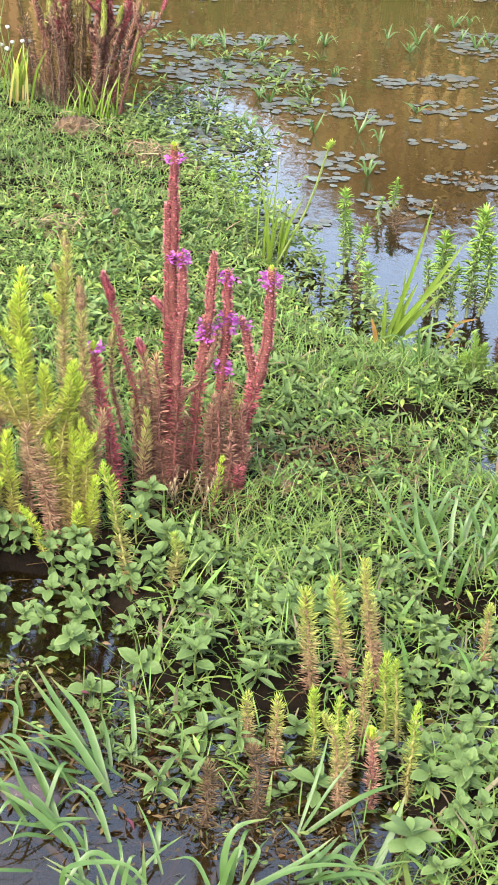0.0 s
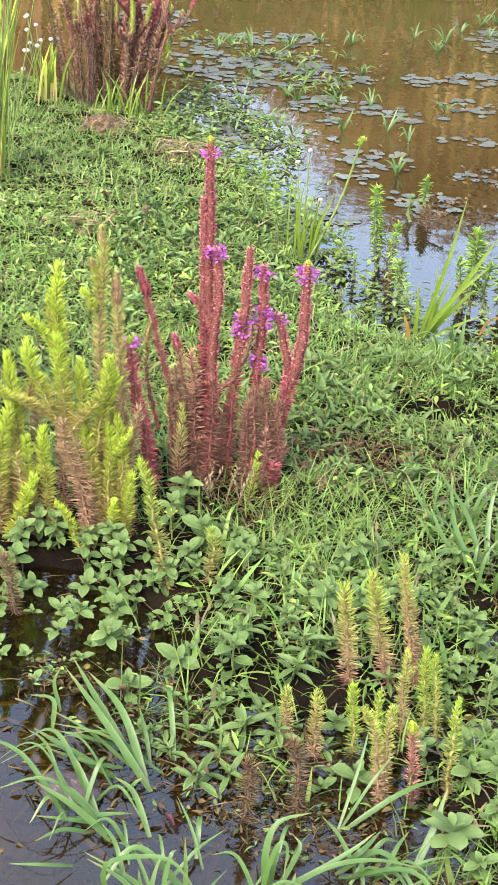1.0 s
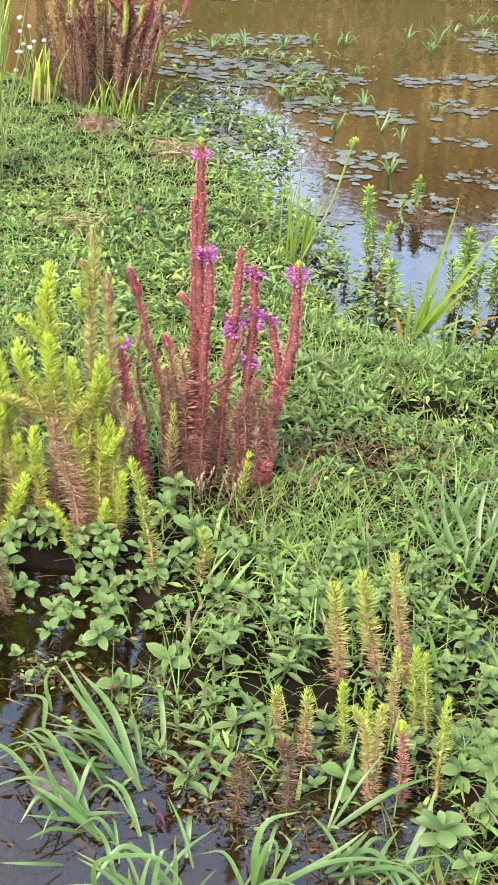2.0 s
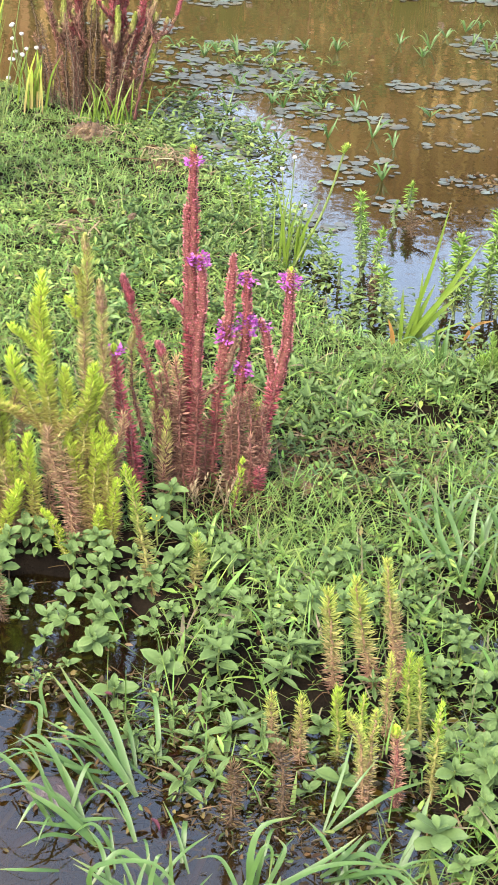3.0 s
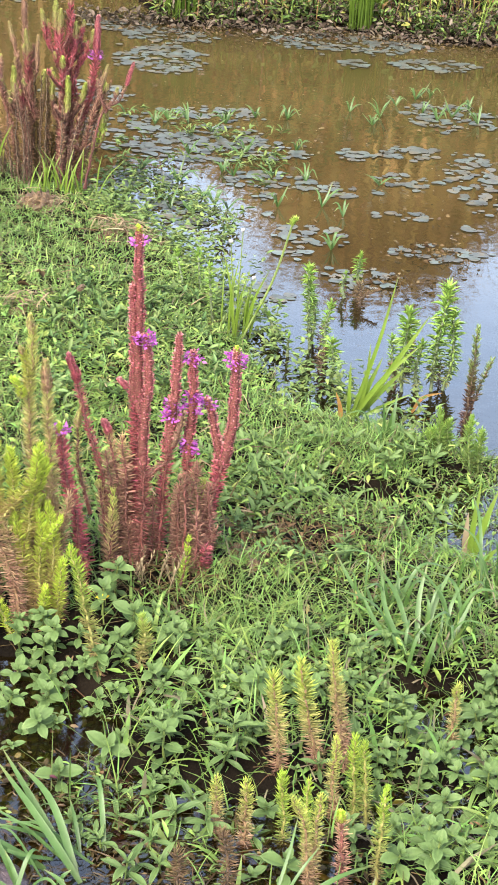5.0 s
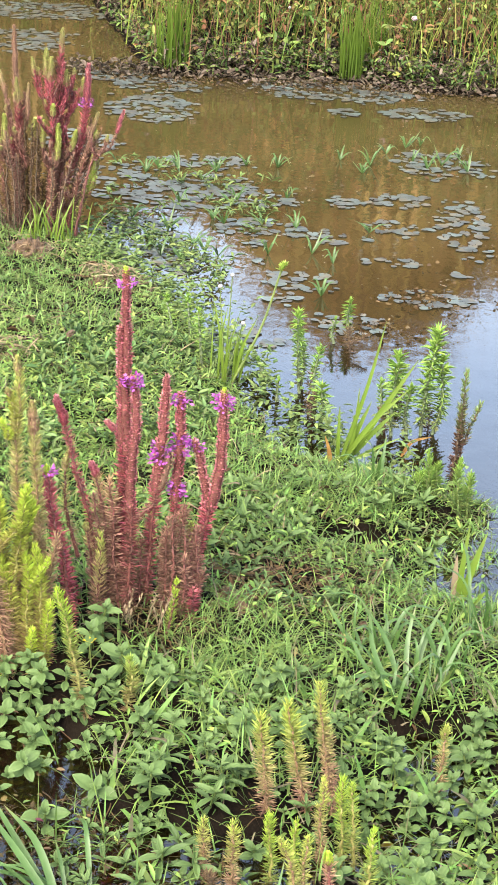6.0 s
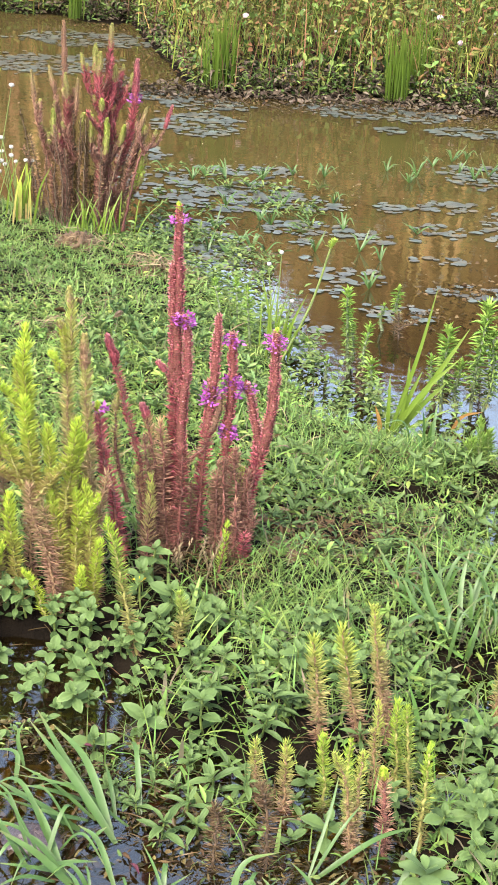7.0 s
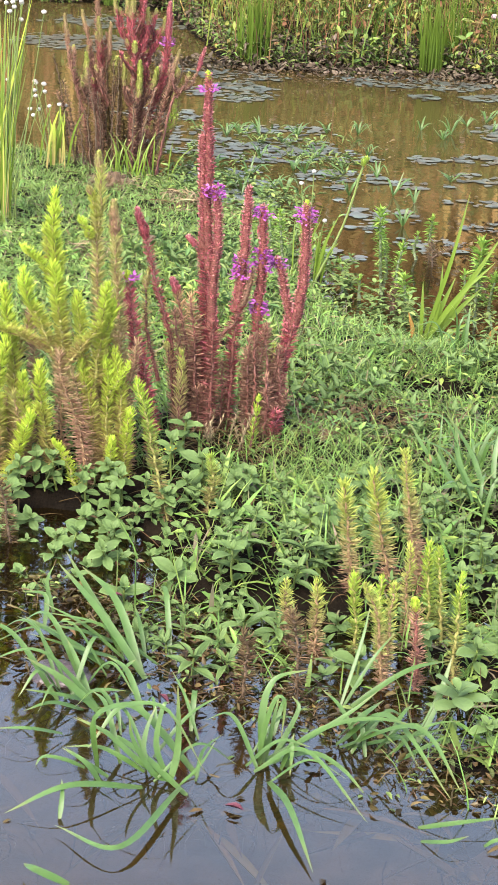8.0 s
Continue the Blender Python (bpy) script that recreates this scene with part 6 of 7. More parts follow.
COVER_FORM = leaf_form(3, 0.12, 0.2, 0.45)
BLADES = [blade_form(3, k, 0.2) for k in (0.3, 0.8, 1.3, 1.9)]
def thin_out(p, n_keep=1.0):
    """Keeps fewer plants on the bare spots, in the dark hollow and on the front mud."""
    x, y = p[:, 0], p[:, 1]
    bare = 1.0 * np.exp(-(((x - 0.14) / 0.08) ** 2 + ((y - 1.49) / 0.05) ** 2)) + 1.2 * np.exp(-((np.maximum(np.abs(x + 0.13) - 0.1, 0) / 0.03) ** 2 + (np.maximum(np.abs(y - 1.22) - 0.08, 0) / 0.03) ** 2))
    bare += 0.9 * np.exp(-(((x - 0.03) / 0.075) ** 2 + ((y - 1.375) / 0.035) ** 2)) + 0.45 * np.clip((1.1 - y) / 0.1, 0, 1) * np.clip((0.24 - x) / 0.06, 0, 1)
    bare += 0.55 * np.exp(-(((x - 0.13) / 0.1) ** 2 + ((y - 1.31) / 0.1) ** 2))
    for cx, cy, rx, ry in HOLLOWS:
        bare += 0.7 * np.exp(-(((x - cx) / rx) ** 2 + ((y - cy) / ry) ** 2) * 1.1)
    return p[rng.uniform(0, 1, len(p)) > bare]


# small leaves all over the bank
b = Bits()
p = thin_out(land_points(170000, -0.45, 0.5, 0.9, 2.85, -0.005))
p = p[ripple(p[:, 0], p[:, 1], 95, 1.5) + ripple(p[:, 0], p[:, 1], 170, 4.0) + rng.normal(0, 0.25, len(p)) > np.interp(p[:, 1], [1.2, 1.7, 2.0], [-0.1, -0.15, -0.35])]
leafy = ripple(p[:, 0], p[:, 1], 9, 7.0) + 0.9 * np.exp(-(((p[:, 0] + 0.03) / 0.14) ** 2 + ((p[:, 1] - 2.0) / 0.16) ** 2)) + 0.5 * np.exp(-(((p[:, 0] - 0.17) / 0.1) ** 2 + ((p[:, 1] - 1.63) / 0.12) ** 2))
p = p[rng.uniform(0, 1, len(p)) < np.clip(0.42 + 0.4 * leafy - 0.3 * np.clip((p[:, 1] - 2.12) * 8, 0, 1) * np.clip((-p[:, 0]) * 20, 0, 1), 0.06, 0.95) * np.interp(p[:, 1], [1.15, 1.35, 1.7], [0.7, 0.75, 1.0])]
k = len(p)
p[:, 2] += rng.uniform(0.0, 0.016, k) * rng.uniform(0, 1, k)
big = np.interp(p[:, 1], [1.0, 1.8, 2.5], [1.0, 1.0, 0.75]) * rng.choice([0.35, 0.5, 0.7, 0.95], k)
scatter(b, COVER_FORM, p, rng.uniform(0, 6.3, k), rng.normal(0.3, 0.35, k), rng.normal(0, 0.35, k), rng.uniform(0.009, 0.016, k) * big, rng.uniform(0.003, 0.0055, k) * big,
        0.4 + 0.15 * np.clip((p[:, 1] - 1.5) * 3, 0, 1) + 0.45 * rng.uniform(0, 1, k) - 0.35 * (rng.uniform(0, 1, k) < 0.09) + 0.2 * ripple(p[:, 0], p[:, 1], 17, 4), 0.25)
tagged(b.part("ground_cover", COVER), "dense low ground cover of small green leaves", "ground cover", kind="stuff")
# fine grass
b = Bits()
for form in BLADES:
    p = thin_out(land_points(52000, -0.45, 0.5, 0.86, 2.85, -0.012))
    p = p[ripple(p[:, 0], p[:, 1], 95, 1.5) + ripple(p[:, 0], p[:, 1], 170, 4.0) + rng.normal(0, 0.3, len(p)) > np.interp(p[:, 1], [1.2, 1.7, 2.0], [-0.15, -0.2, -0.4])]
    lawn = 0.6 + 0.4 * ripple(p[:, 0], p[:, 1], 14, 2.0)
    p = p[rng.uniform(0, 1, len(p)) < (lawn + 0.2) * np.interp(p[:, 1], [1.1, 1.25, 1.5], [0.4, 0.55, 0.95])]
    k = len(p)
    dry = (rng.uniform(0, 1, k) < 0.13) * 0.7
    scatter(b, form, p, rng.uniform(0, 6.3, k), rng.uniform(0.2, 1.4, k), rng.normal(0, 0.4, k), rng.uniform(0.014, 0.04, k) * np.interp(p[:, 1], [1.0, 1.9, 2.6], [1.1, 0.7, 0.6]), rng.uniform(0.0007, 0.0019, k) * np.where((p[:, 1] < 1.35) & (rng.uniform(0, 1, k) < 0.22), 2.6, 1.0), 0.4 + 0.2 * np.clip((p[:, 1] - 1.6) * 2, 0, 1) + 0.45 * rng.uniform(0, 1, k) - dry, 0.25)
tagged(b.part("fine_grass", GRASS), "fine green meadow grass on the bank", "grass", kind="stuff")
# the meadow goes on to both sides
b = Bits()
q = np.concatenate([rng.uniform((-2.2, 1.1), (-0.44, 2.75), (30000, 2)), rng.uniform((0.48, 0.85), (2.2, 1.75), (16000, 2))])
q = q[inside(q[:, 0], q[:, 1], BANK) > 0.0]
k = len(q)
scatter(b, NEEDLE, np.column_stack([q, height(q[:, 0], q[:, 1])]), rng.uniform(0, 6.3, k), rng.uniform(0.15, 1.3, k), rng.normal(0, 0.4, k), rng.uniform(0.02, 0.05, k), rng.uniform(0.004, 0.012, k), rng.uniform(0.2, 0.9, k), 0.2)
tagged(b.part("side_grass", COVER), "rough green grass and leaves beside the meadow", "grass", kind="stuff")
# leafy fringe along the pond's shore
b = Bits()
edge = [(0.32, 1.8), (0.24, 1.87), (0.17, 1.95), (0.12, 2.1), (0.07, 2.2), (0.04, 2.33), (-0.01, 2.42), (-0.06, 2.48), (-0.1, 2.58), (-0.14, 2.66)]
for (xa, ya), (xb, yb) in zip(edge, edge[1:]):
    for i in range(30):
        u = rng.uniform()
        x, y = xa + (xb - xa) * u + rng.normal(-0.01, 0.026), ya + (yb - ya) * u + rng.normal(-0.01, 0.04)
        tall_ = rng.uniform(0.015, 0.045)
        k = 9
        hs = np.linspace(0.2, 1, k)
        p = np.column_stack([x + rng.normal(0, 0.004, k), y + rng.normal(0, 0.004, k), hs * tall_])
        scatter(b, COVER_FORM, p, np.arange(k) * 2.4 + rng.uniform(0, 6), rng.normal(0.35, 0.25, k), rng.normal(0, 0.25, k), rng.uniform(0.007, 0.014, k), rng.uniform(0.0035, 0.006, k), 0.3 + 0.4 * hs + rng.normal(0, 0.1, k), 0.2)
for i in range(360):
    x, y = rng.uniform(-0.14, 0.07), rng.uniform(2.4, 2.8)
    if ripple(np.array([x]), np.array([y]), 26, 3.0)[0] < -0.05 or x + 0.14 > (2.85 - y) * 0.75:
        continue
    k = 7
    p = np.column_stack([x + rng.normal(0, 0.005, k), y + rng.normal(0, 0.005, k), np.linspace(0.1, 1, k) * rng.uniform(0.008, 0.024)])
    scatter(b, COVER_FORM, p, np.arange(k) * 2.4 + rng.uniform(0, 6), rng.normal(0.3, 0.25, k), rng.normal(0, 0.25, k), rng.uniform(0.007, 0.014, k), rng.uniform(0.003, 0.006, k), 0.45 + rng.normal(0, 0.2, k), 0.2)
for i in range(170):
    x, y = rng.uniform(-0.13, 0.14), rng.uniform(2.6, 3.12)
    if ripple(np.array([x]), np.array([y]), 19, 6.0)[0] < 0.0:
        continue
    k = 6
    p = np.column_stack([x + rng.normal(0, 0.006, k), y + rng.normal(0, 0.006, k), np.linspace(0.1, 1, k) * rng.uniform(0.006, 0.02)])
    scatter(b, COVER_FORM, p, rng.uniform(0, 6.3, k), rng.normal(0.35, 0.3, k), rng.normal(0, 0.25, k), rng.uniform(0.008, 0.018, k), rng.uniform(0.003, 0.006, k), 0.55 + rng.normal(0, 0.2, k), 0.2)
tagged(b.part("shore_herbs", SHORE), "leafy green herbs along the pond's shore", "herbs", kind="stuff")
# tall thin stems among the front herbs
b = Bits()
for form in BLADES[:2]:
    q = np.concatenate([rng.uniform((-0.04, 1.02), (0.34, 1.32), (120, 2)), rng.uniform((0.17, 0.8), (0.34, 0.96), (60, 2))])
    p = np.column_stack([q, np.maximum(height(q[:, 0], q[:, 1]), -0.01)])
    k = len(p)
    scatter(b, form, p, rng.uniform(0, 6.3, k), rng.uniform(0.5, 1.5, k), 0.0, rng.uniform(0.03, 0.07, k), rng.uniform(0.0006, 0.0016, k), rng.uniform(0.1, 0.9, k), 0.3)
tagged(b.part("thin_stems", GRASS), "thin green and straw-coloured stems among the herbs", "grass", kind="stuff")
# the thin-bladed patch in the middle
b = Bits()
for form in BLADES[:3]:
    q = np.concatenate([rng.normal(0, 1, (300, 2)) * np.array([0.045, 0.05]) + np.array([0.12, 1.33]), rng.normal(0, 1, (320, 2)) * np.array([0.07, 0.04]) + np.array([0.2, 1.72])])
    p = np.column_stack([q, height(q[:, 0], q[:, 1])])
    k = len(p)
    scatter(b, form, p, rng.uniform(0, 6.3, k), rng.uniform(0.3, 1.4, k), 0.0, rng.uniform(0.02, 0.042, k), rng.uniform(0.0006, 0.001, k), 0.6 + 0.4 * rng.uniform(0, 1, k), 0.2)
tagged(b.part("thin_grass", GRASS), "patch of thin wiry light green grass", "grass", kind="stuff")
# crumbs of mud and dead leaves along the far shore and among the pads
b = Bits()
q = np.concatenate([np.column_stack([rng.uniform(-0.25, 1.0, 1500), 3.84 + rng.normal(0, 0.06, 1500)]), rng.normal(0, 1, (420, 2)) * np.array([0.045, 0.03]) + np.array([0.135, 1.47]), rng.uniform((-0.1, 1.15), (0.3, 1.8), (300, 2)), rng.normal(0, 1, (60, 2)) * np.array([0.03, 0.025]) + np.array([0.29, 2.33]), rng.normal(0, 1, (90, 2)) * np.array([0.03, 0.025]) + np.array([0.35, 2.46]), rng.uniform((0.0, 2.45), (0.5, 3.2), (90, 2)), rng.uniform((-0.45, 3.6), (0.0, 4.7), (600, 2))])
k = len(q)
scatter(b, COVER_FORM, np.column_stack([q, np.maximum(height(q[:, 0], q[:, 1]), 0.001) + rng.uniform(0, 0.008, k)]), rng.uniform(0, 6.3, k), rng.normal(0.15, 0.2 + 0.45 * (q[:, 1] < 2)), rng.normal(0, 0.6, k), rng.uniform(0.004, 0.013, k) * np.where(q[:, 1] < 2, 1.0, 0.8), rng.uniform(0.002, 0.006, k) * np.where(q[:, 1] < 2, 0.75, 1), rng.uniform(0.1, 0.95, k), 0.3)
tagged(b.part("dead_leaves", STRAW), "brown dead leaves floating and lying at the shore", "dead leaves", kind="stuff")
# pale flecks afloat
b = Bits()
q = rng.uniform((-0.1, 2.5), (0.65, 3.8), (240, 2))
k = len(q)
scatter(b, COVER_FORM, np.column_stack([q, np.full(k, 0.0025)]), rng.uniform(0, 6.3, k), 0.05, 0.0, rng.uniform(0.002, 0.004, k), rng.uniform(0.0015, 0.003, k), rng.uniform(0.1, 1, k), 0.1)
tagged(b.part("floating_flecks", FLECK), "pale petals and flecks floating on the pond", "petals", kind="stuff")
# fine roots, weed and crumbs in the shallow water's edge
for name, mat_, n_, form, ln, wd, lab in (("drowned_weed", SHORE, 700, COVER_FORM, (0.004, 0.01), (0.0012, 0.0035), "dull green weed in the shallow water"), ("root_litter", SODDEN, 2200, BLADES[2], (0.006, 0.03), (0.0005, 0.0013), "fine brown roots and litter at the water's edge"), ("bark_crumbs", SODDEN, 1500, COVER_FORM, (0.003, 0.009), (0.002, 0.005), "brown crumbs of dead leaf in the shallow water")):
    b = Bits()
    q = rng.uniform((-0.12, 0.8), (0.34, 1.14), (n_ * 3, 2))
    d_ = inside(q[:, 0], q[:, 1], BANK) + 0.02 * ripple(q[:, 0], q[:, 1], 30, 5.0)
    q = q[rng.uniform(0, 1, len(q)) < np.exp(-((d_ + 0.022) / 0.04) ** 2)][:n_]
    k = len(q)
    p = np.column_stack([q, np.maximum(height(q[:, 0], q[:, 1]), -0.003) + rng.uniform(0, 0.006, k)])
    scatter(b, form, p, rng.uniform(0, 6.3, k), rng.normal(0.1, 0.3, k), rng.normal(0, 0.6, k), rng.uniform(*ln, k), rng.uniform(*wd, k), rng.uniform(0, 1, k), 0.2)
    tagged(b.part(name, mat_), lab, "litter", kind="stuff")
# sodden weed, roots and drowned blades under the front water
for name, mat_, n_, form, ln, wd, lab in (("sodden_roots", SODDEN, 900, BLADES[3], (0.01, 0.04), (0.0007, 0.002), "brown roots sunk in the shallow front water"), ("sodden_leaves", SODDEN, 1500, COVER_FORM, (0.003, 0.014), (0.0012, 0.005), "brown leaf crumbs sunk in the shallow front water"),
                                          ("drowned_blades", DROWNED, 170, leaf_form(6, 0.05, 0.0, 0.4), (0.03, 0.1), (0.003, 0.008), "olive grass blades lying under the front water")):
    b = Bits()
    q = rng.uniform((-0.12, 0.66), (0.34, 1.08), (n_ * 6, 2))
    here = ripple(q[:, 0], q[:, 1], 24, 8.0) + 0.5 * ripple(q[:, 0], q[:, 1], 60, 2.0) + np.interp(q[:, 1], [0.7, 0.82, 0.95], [-0.35, 0.0, 0.45]) + 0.8 * np.exp(-(((q[:, 0] - 0.15) / 0.07) ** 2 + ((q[:, 1] - 0.83) / 0.03) ** 2))
    q = q[(rng.uniform(0, 1, len(q)) < np.clip(here * 1.4, 0.02, 1)) & (height(q[:, 0], q[:, 1]) < (-0.012 if mat_ is DROWNED else 0.004))][:n_]
    k = len(q)
    sunk = np.where(rng.uniform(0, 1, k) < np.interp(q[:, 1], [0.86, 0.95], [0.02, 0.3]), rng.uniform(0, 0.003, k), -rng.uniform(0.005, 0.022, k))
    sunk = np.minimum(sunk, -0.006) if mat_ is DROWNED else sunk
    p = np.column_stack([q, np.maximum(height(q[:, 0], q[:, 1]) + 0.002, sunk)])
    scatter(b, form, p, rng.uniform(0, 6.3, k), rng.normal(0.0, 0.02 if mat_ is DROWNED else 0.08, k), rng.normal(0.0, 0.3, k), rng.uniform(*ln, k), rng.uniform(*wd, k), rng.uniform(0, 1, k), 0.2)
    tagged(b.part(name, mat_), lab, "litter", kind="stuff")
# dead straw and roots
b = Bits()
for form in BLADES:
    q = np.concatenate([rng.normal(0, 1, (130, 2)) * np.array([0.06, 0.045]) + np.array([0.145, 1.5]), rng.uniform((-0.12, 0.9), (0.3, 1.12), (60, 2)), rng.uniform((-0.4, 1.2), (0.5, 2.7), (700, 2)), rng.normal(0, 1, (60, 2)) * 0.03 + np.array([0.03, 1.37]), rng.normal(0, 1, (50, 2)) * np.array([0.035, 0.02]) + np.array([-0.075, 2.385])])
    q = q[inside(q[:, 0], q[:, 1], BANK) > 0]
    p = np.column_stack([q, np.maximum(height(q[:, 0], q[:, 1]), -0.004) + 0.003])
    k = len(p)
    scatter(b, form, p, rng.uniform(0, 6.3, k), rng.normal(0.2, 0.25, k), rng.normal(0, 0.6, k), rng.uniform(0.012, 0.04, k), rng.uniform(0.0005, 0.0015, k), rng.uniform(0, 1, k), 0.2)
tagged(b.part("dead_straw", STRAW), "brown dead straw and roots on the mud", "dead grass", kind="stuff")

b = Bits()
for form in BLADES[1:]:
    q = np.concatenate([rng.normal(0, 1, (70, 2)) * np.array([0.03, 0.012]) + np.array([-0.07, 2.41]), rng.normal(0, 1, (25, 2)) * np.array([0.02, 0.015]) + np.array([-0.175, 2.09]), rng.normal(0, 1, (30, 2)) * np.array([0.03, 0.02]) + np.array([-0.2, 2.5]), rng.uniform((-0.35, 1.5), (0.3, 2.5), (70, 2))])
    q = q[inside(q[:, 0], q[:, 1], BANK) > 0]
    k = len(q)
    scatter(b, form, np.column_stack([q, height(q[:, 0], q[:, 1]) + rng.uniform(0.003, 0.016, k)]), rng.uniform(0, 6.3, k), rng.normal(0.15, 0.25, k), rng.normal(0, 0.6, k), rng.uniform(0.012, 0.04, k), rng.uniform(0.0007, 0.002, k), rng.uniform(0, 1, k), 0.2)
tagged(b.part("pale_straw", DRY), "pale dry straw lying on the short grass", "dead grass", kind="stuff")

# ---------------------------------------------------------------- the far bank
WIDE_FORM = leaf_form(3, 0.1, 0.25, 0.45)
FAR_KINDS = (("bank_plants", FAR, WIDE_FORM, 34000, (0.011, 0.024), (0.005, 0.011), (0.1, 0.5), "tangled green and brown herbs on the far bank"), ("bank_herbs", FARHERB, WIDE_FORM, 17000, (0.012, 0.027), (0.006, 0.013), (0.0, 0.45), "broad green leaves on the far bank"),
             ("bank_grass", FARGRASS, BLADES[1], 6500, (0.08, 0.26), (0.0014, 0.0032), (1.4, 0.15), "upright green and yellow grass on the far bank"), ("bank_stems", FARDEAD, BLADES[0], 5000, (0.05, 0.22), (0.0014, 0.0035), (1.25, 0.35), "red-brown and orange dead stems on the far bank"))
for name, mat_, form, n_, ln, wd, pit, lab in FAR_KINDS:
    b = Bits()
    q = rng.uniform((-1.1, 3.75), (1.3, 5.4), (n_, 2))
    z_ = height(q[:, 0], q[:, 1])
    clump_ = ripple(q[:, 0], q[:, 1], 16, len(name)) + 0.6 * ripple(q[:, 0], q[:, 1], 37, 2.0 + len(name))
    ok = (z_ > 0.002) & (clump_ + rng.normal(0, 0.35, n_) > -0.45) & (rng.uniform(0, 1, n_) < np.clip((z_ - 0.003) * 150, 0.15, 1))
    q, z_ = q[ok], z_[ok]
    k = len(q)
    back = np.clip((z_ - 0.01) * 12 + (q[:, 1] - 3.85) * 0.25, 0.04, 0.4)
    lift = rng.uniform(0, 1, k) ** 0.9 * back if form is WIDE_FORM else 0
    scatter(b, form, np.column_stack([q, z_ + lift]), rng.uniform(0, 6.3, k), rng.normal(*pit, k), rng.normal(0, 0.5, k), rng.uniform(*ln, k), rng.uniform(*wd, k), 0.1 + 0.8 * rng.uniform(0, 1, k), 0.2)
    tagged(b.part(name, mat_), lab, "wild plants", kind="stuff")
for name, mat_, lab in (("shore_tangle", FARHERB, "low green leaves along the far shore"), ("shore_debris", LITTER, "brown stems and dead leaves along the far shore")):
    b = Bits()
    k = 5200
    x_ = rng.uniform(-1.2, 1.1, k)
    q = np.column_stack([x_, 3.88 + 0.05 * ripple(x_, 0 * x_, 9, 4.0) + 0.9 * np.clip((-0.12 - x_) / 0.2, 0, 1) + np.abs(rng.normal(0, 0.07, k)) - 0.02])
    scatter(b, WIDE_FORM, np.column_stack([q, np.maximum(height(q[:, 0], q[:, 1]), 0.0) + rng.uniform(0, 1, k) ** 1.6 * 0.05]), rng.uniform(0, 6.3, k), rng.normal(0.1, 0.5, k), rng.normal(0, 0.5, k), rng.uniform(0.008, 0.022, k), rng.uniform(0.002, 0.008, k), rng.uniform(0, 0.9, k), 0.3)
    tagged(b.part(name, mat_), lab, "wild plants", kind="stuff")
b = Bits()
k = 2000
q = np.column_stack([rng.uniform(-0.3, 1.1, k), 3.85 + rng.normal(0, 0.035, k)])
scatter(b, COVER_FORM, np.column_stack([q, np.maximum(height(q[:, 0], q[:, 1]), 0.001) + rng.uniform(0, 0.014, k)]), rng.uniform(0, 6.3, k), rng.normal(0.2, 0.4, k), rng.normal(0, 0.6, k), rng.uniform(0.006, 0.02, k), rng.uniform(0.003, 0.009, k), rng.uniform(0, 0.8, k), 0.3)
tagged(b.part("shore_litter", LITTER), "grey-brown dead leaves and mud crumbs on the far shore", "litter", kind="stuff")
b = Bits()
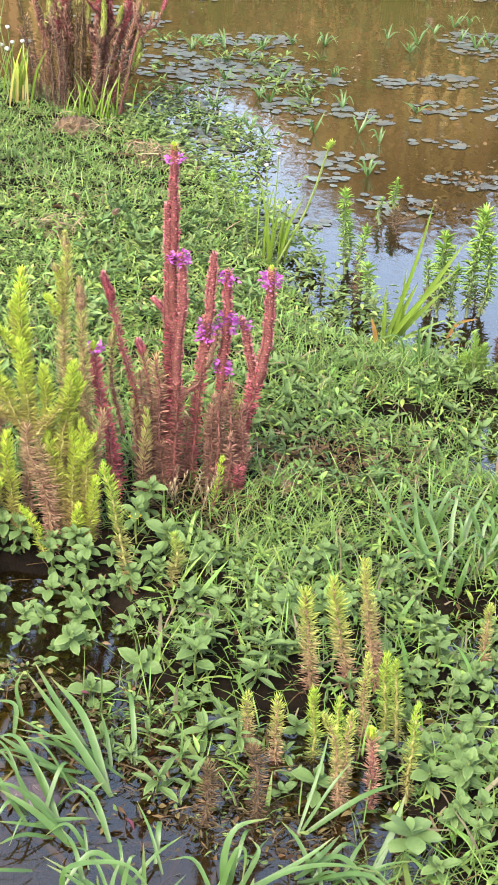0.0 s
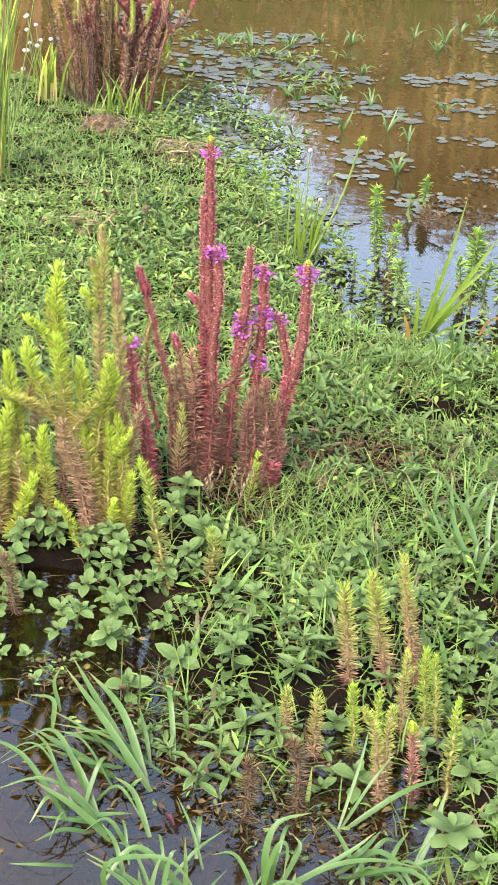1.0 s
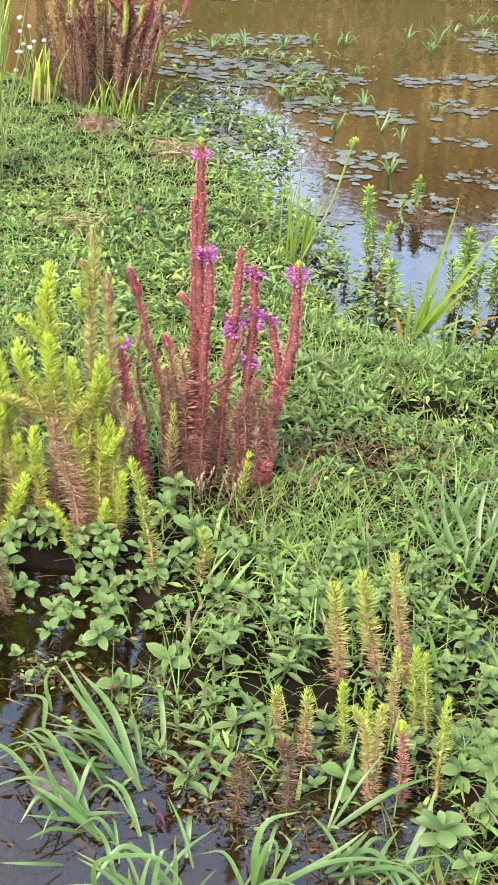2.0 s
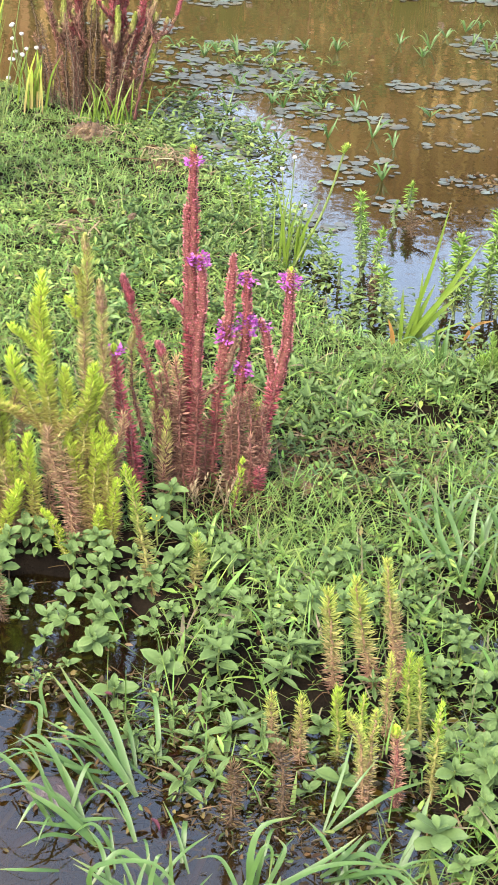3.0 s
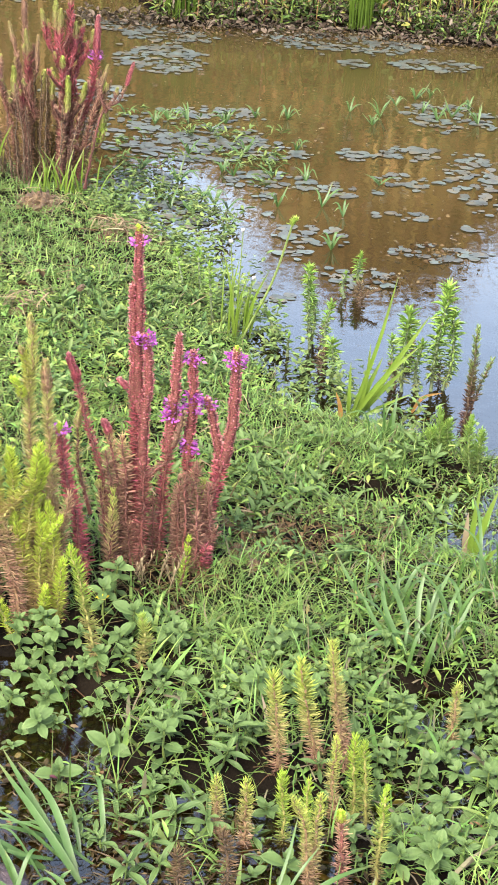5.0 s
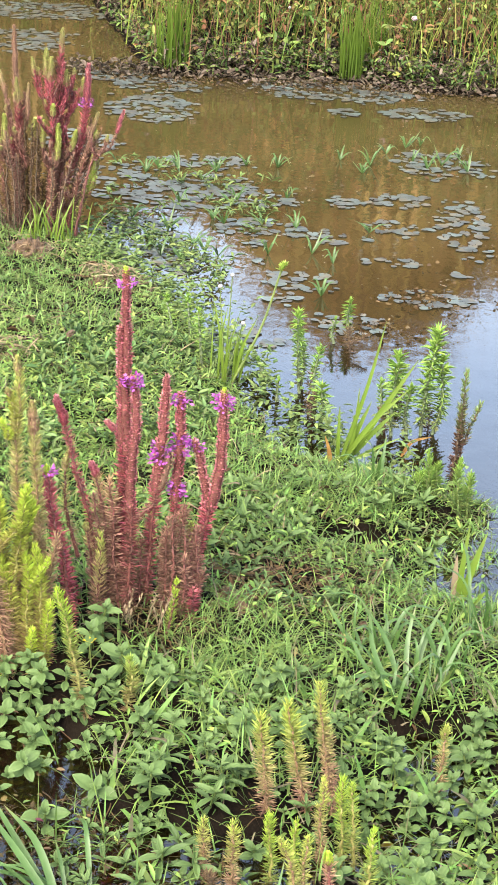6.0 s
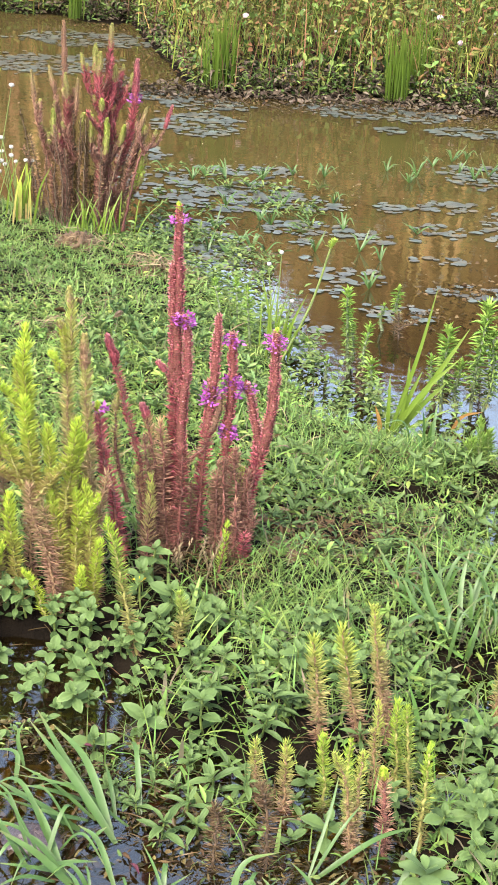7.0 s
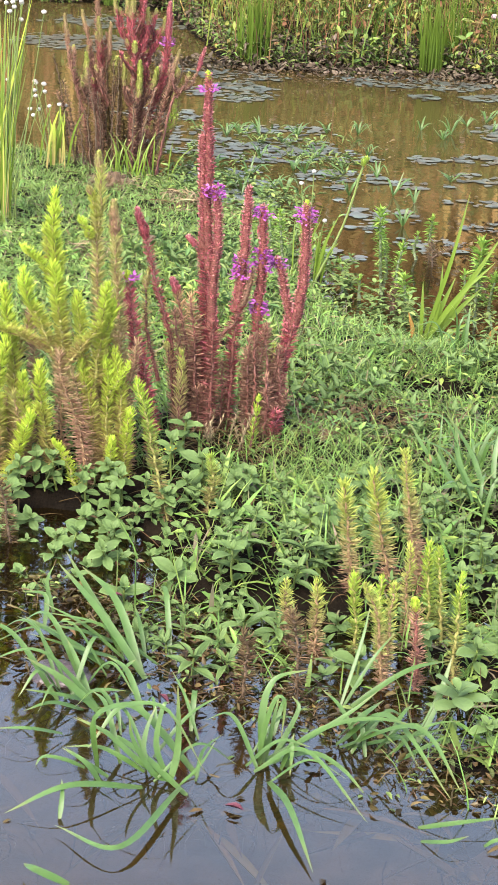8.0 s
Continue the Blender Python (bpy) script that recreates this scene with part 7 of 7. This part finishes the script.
for form in (BLADES[0], blade_form(4, 0.15, 0.2)):
    k = 11000
    p = np.column_stack([rng.uniform(-2.6, 2.8, k), rng.uniform(5.3, 5.75, k), np.full(k, 0.03)])
    crest = np.interp(p[:, 0], [-1.0, -0.4, -0.25, -0.1, 0.0, 0.06, 0.14, 0.2, 0.27, 0.42, 0.56, 0.67, 0.72, 0.8, 1.2], [0.9, 0.86, 0.74, 0.7, 0.74, 0.81, 0.83, 0.93, 1.06, 1.13, 1.14, 1.04, 0.94, 0.9, 0.86]) + 0.03 * ripple(p[:, 0], 0 * p[:, 0], 21, 1.0)
    scatter(b, form, p, rng.uniform(0, 6.3, k), rng.uniform(1.46, 1.57, k), 0.0, crest * np.where(rng.uniform(0, 1, k) < 0.8, rng.uniform(0.92, 0.99, k), rng.uniform(0.7, 1.0, k)), rng.uniform(0.014, 0.034, k), 0.5 + 0.2 * ripple(p[:, 0], 0 * p[:, 0], 60, 5.0) + rng.normal(0, 0.25, k), 0.3)
tagged(b.part("tall_reeds", TALL), "tall brown reeds and weeds behind the far bank", "reeds", kind="stuff")
for p0, n_, h_ in (((-0.07, 3.87, 0.01), 34, 0.17), ((0.29, 3.88, 0.01), 26, 0.17), ((0.62, 3.95, 0.01), 20, 0.16), ((-0.46, 4.7, 0.01), 18, 0.15), ((0.34, 3.95, 0.02), 14, 0.18)):
    reed_clump("reed_clump", p0, "bright green upright reed clump on the far bank", random_reeds(p0, int(n_ * 1.5), h_, 0.012, (0, 0), 0.0032), FARREED, group="far reed clumps")
for x, y, z in ((-0.028, 4.05, 0.136), (0.428, 4.05, 0.108), (-0.126, 4.05, 0.172), (0.38, 4.05, 0.158)):
    ob = thing("pink_flower", (x, y, 0.03), "pale pink round flower head on a thin stalk", "flower", "pale pink flowers")
    stalk(ob, (x, y, 0.02), (x, y, z), 0.0012, PALEPINK, 0.0075)
for i in range(70):
    x, y = rng.uniform(-0.15, 0.95), rng.uniform(4.85, 5.25)
    ob = thing("white_flower", (x, y, 0.03), "small white round flower head on a tall thin stalk", "flower", "tall white flowers")
    stalk(ob, (x, y, 0.02), (x + rng.normal(0, 0.02), y, rng.uniform(0.34, 0.72)), 0.001, WHITE, rng.uniform(0.005, 0.0085))
for i in range(60):
    x, y = rng.uniform(-0.02, 0.8), rng.uniform(4.0, 4.8)
    ob = thing("white_flower", (x, y, 0.03), "small white round flower head on a thin stalk", "flower", "small white flowers")
    stalk(ob, (x, y, 0.02), (x + rng.normal(0, 0.02), y, rng.uniform(0.1, 0.36)), 0.001, WHITE, rng.uniform(0.0025, 0.0042))
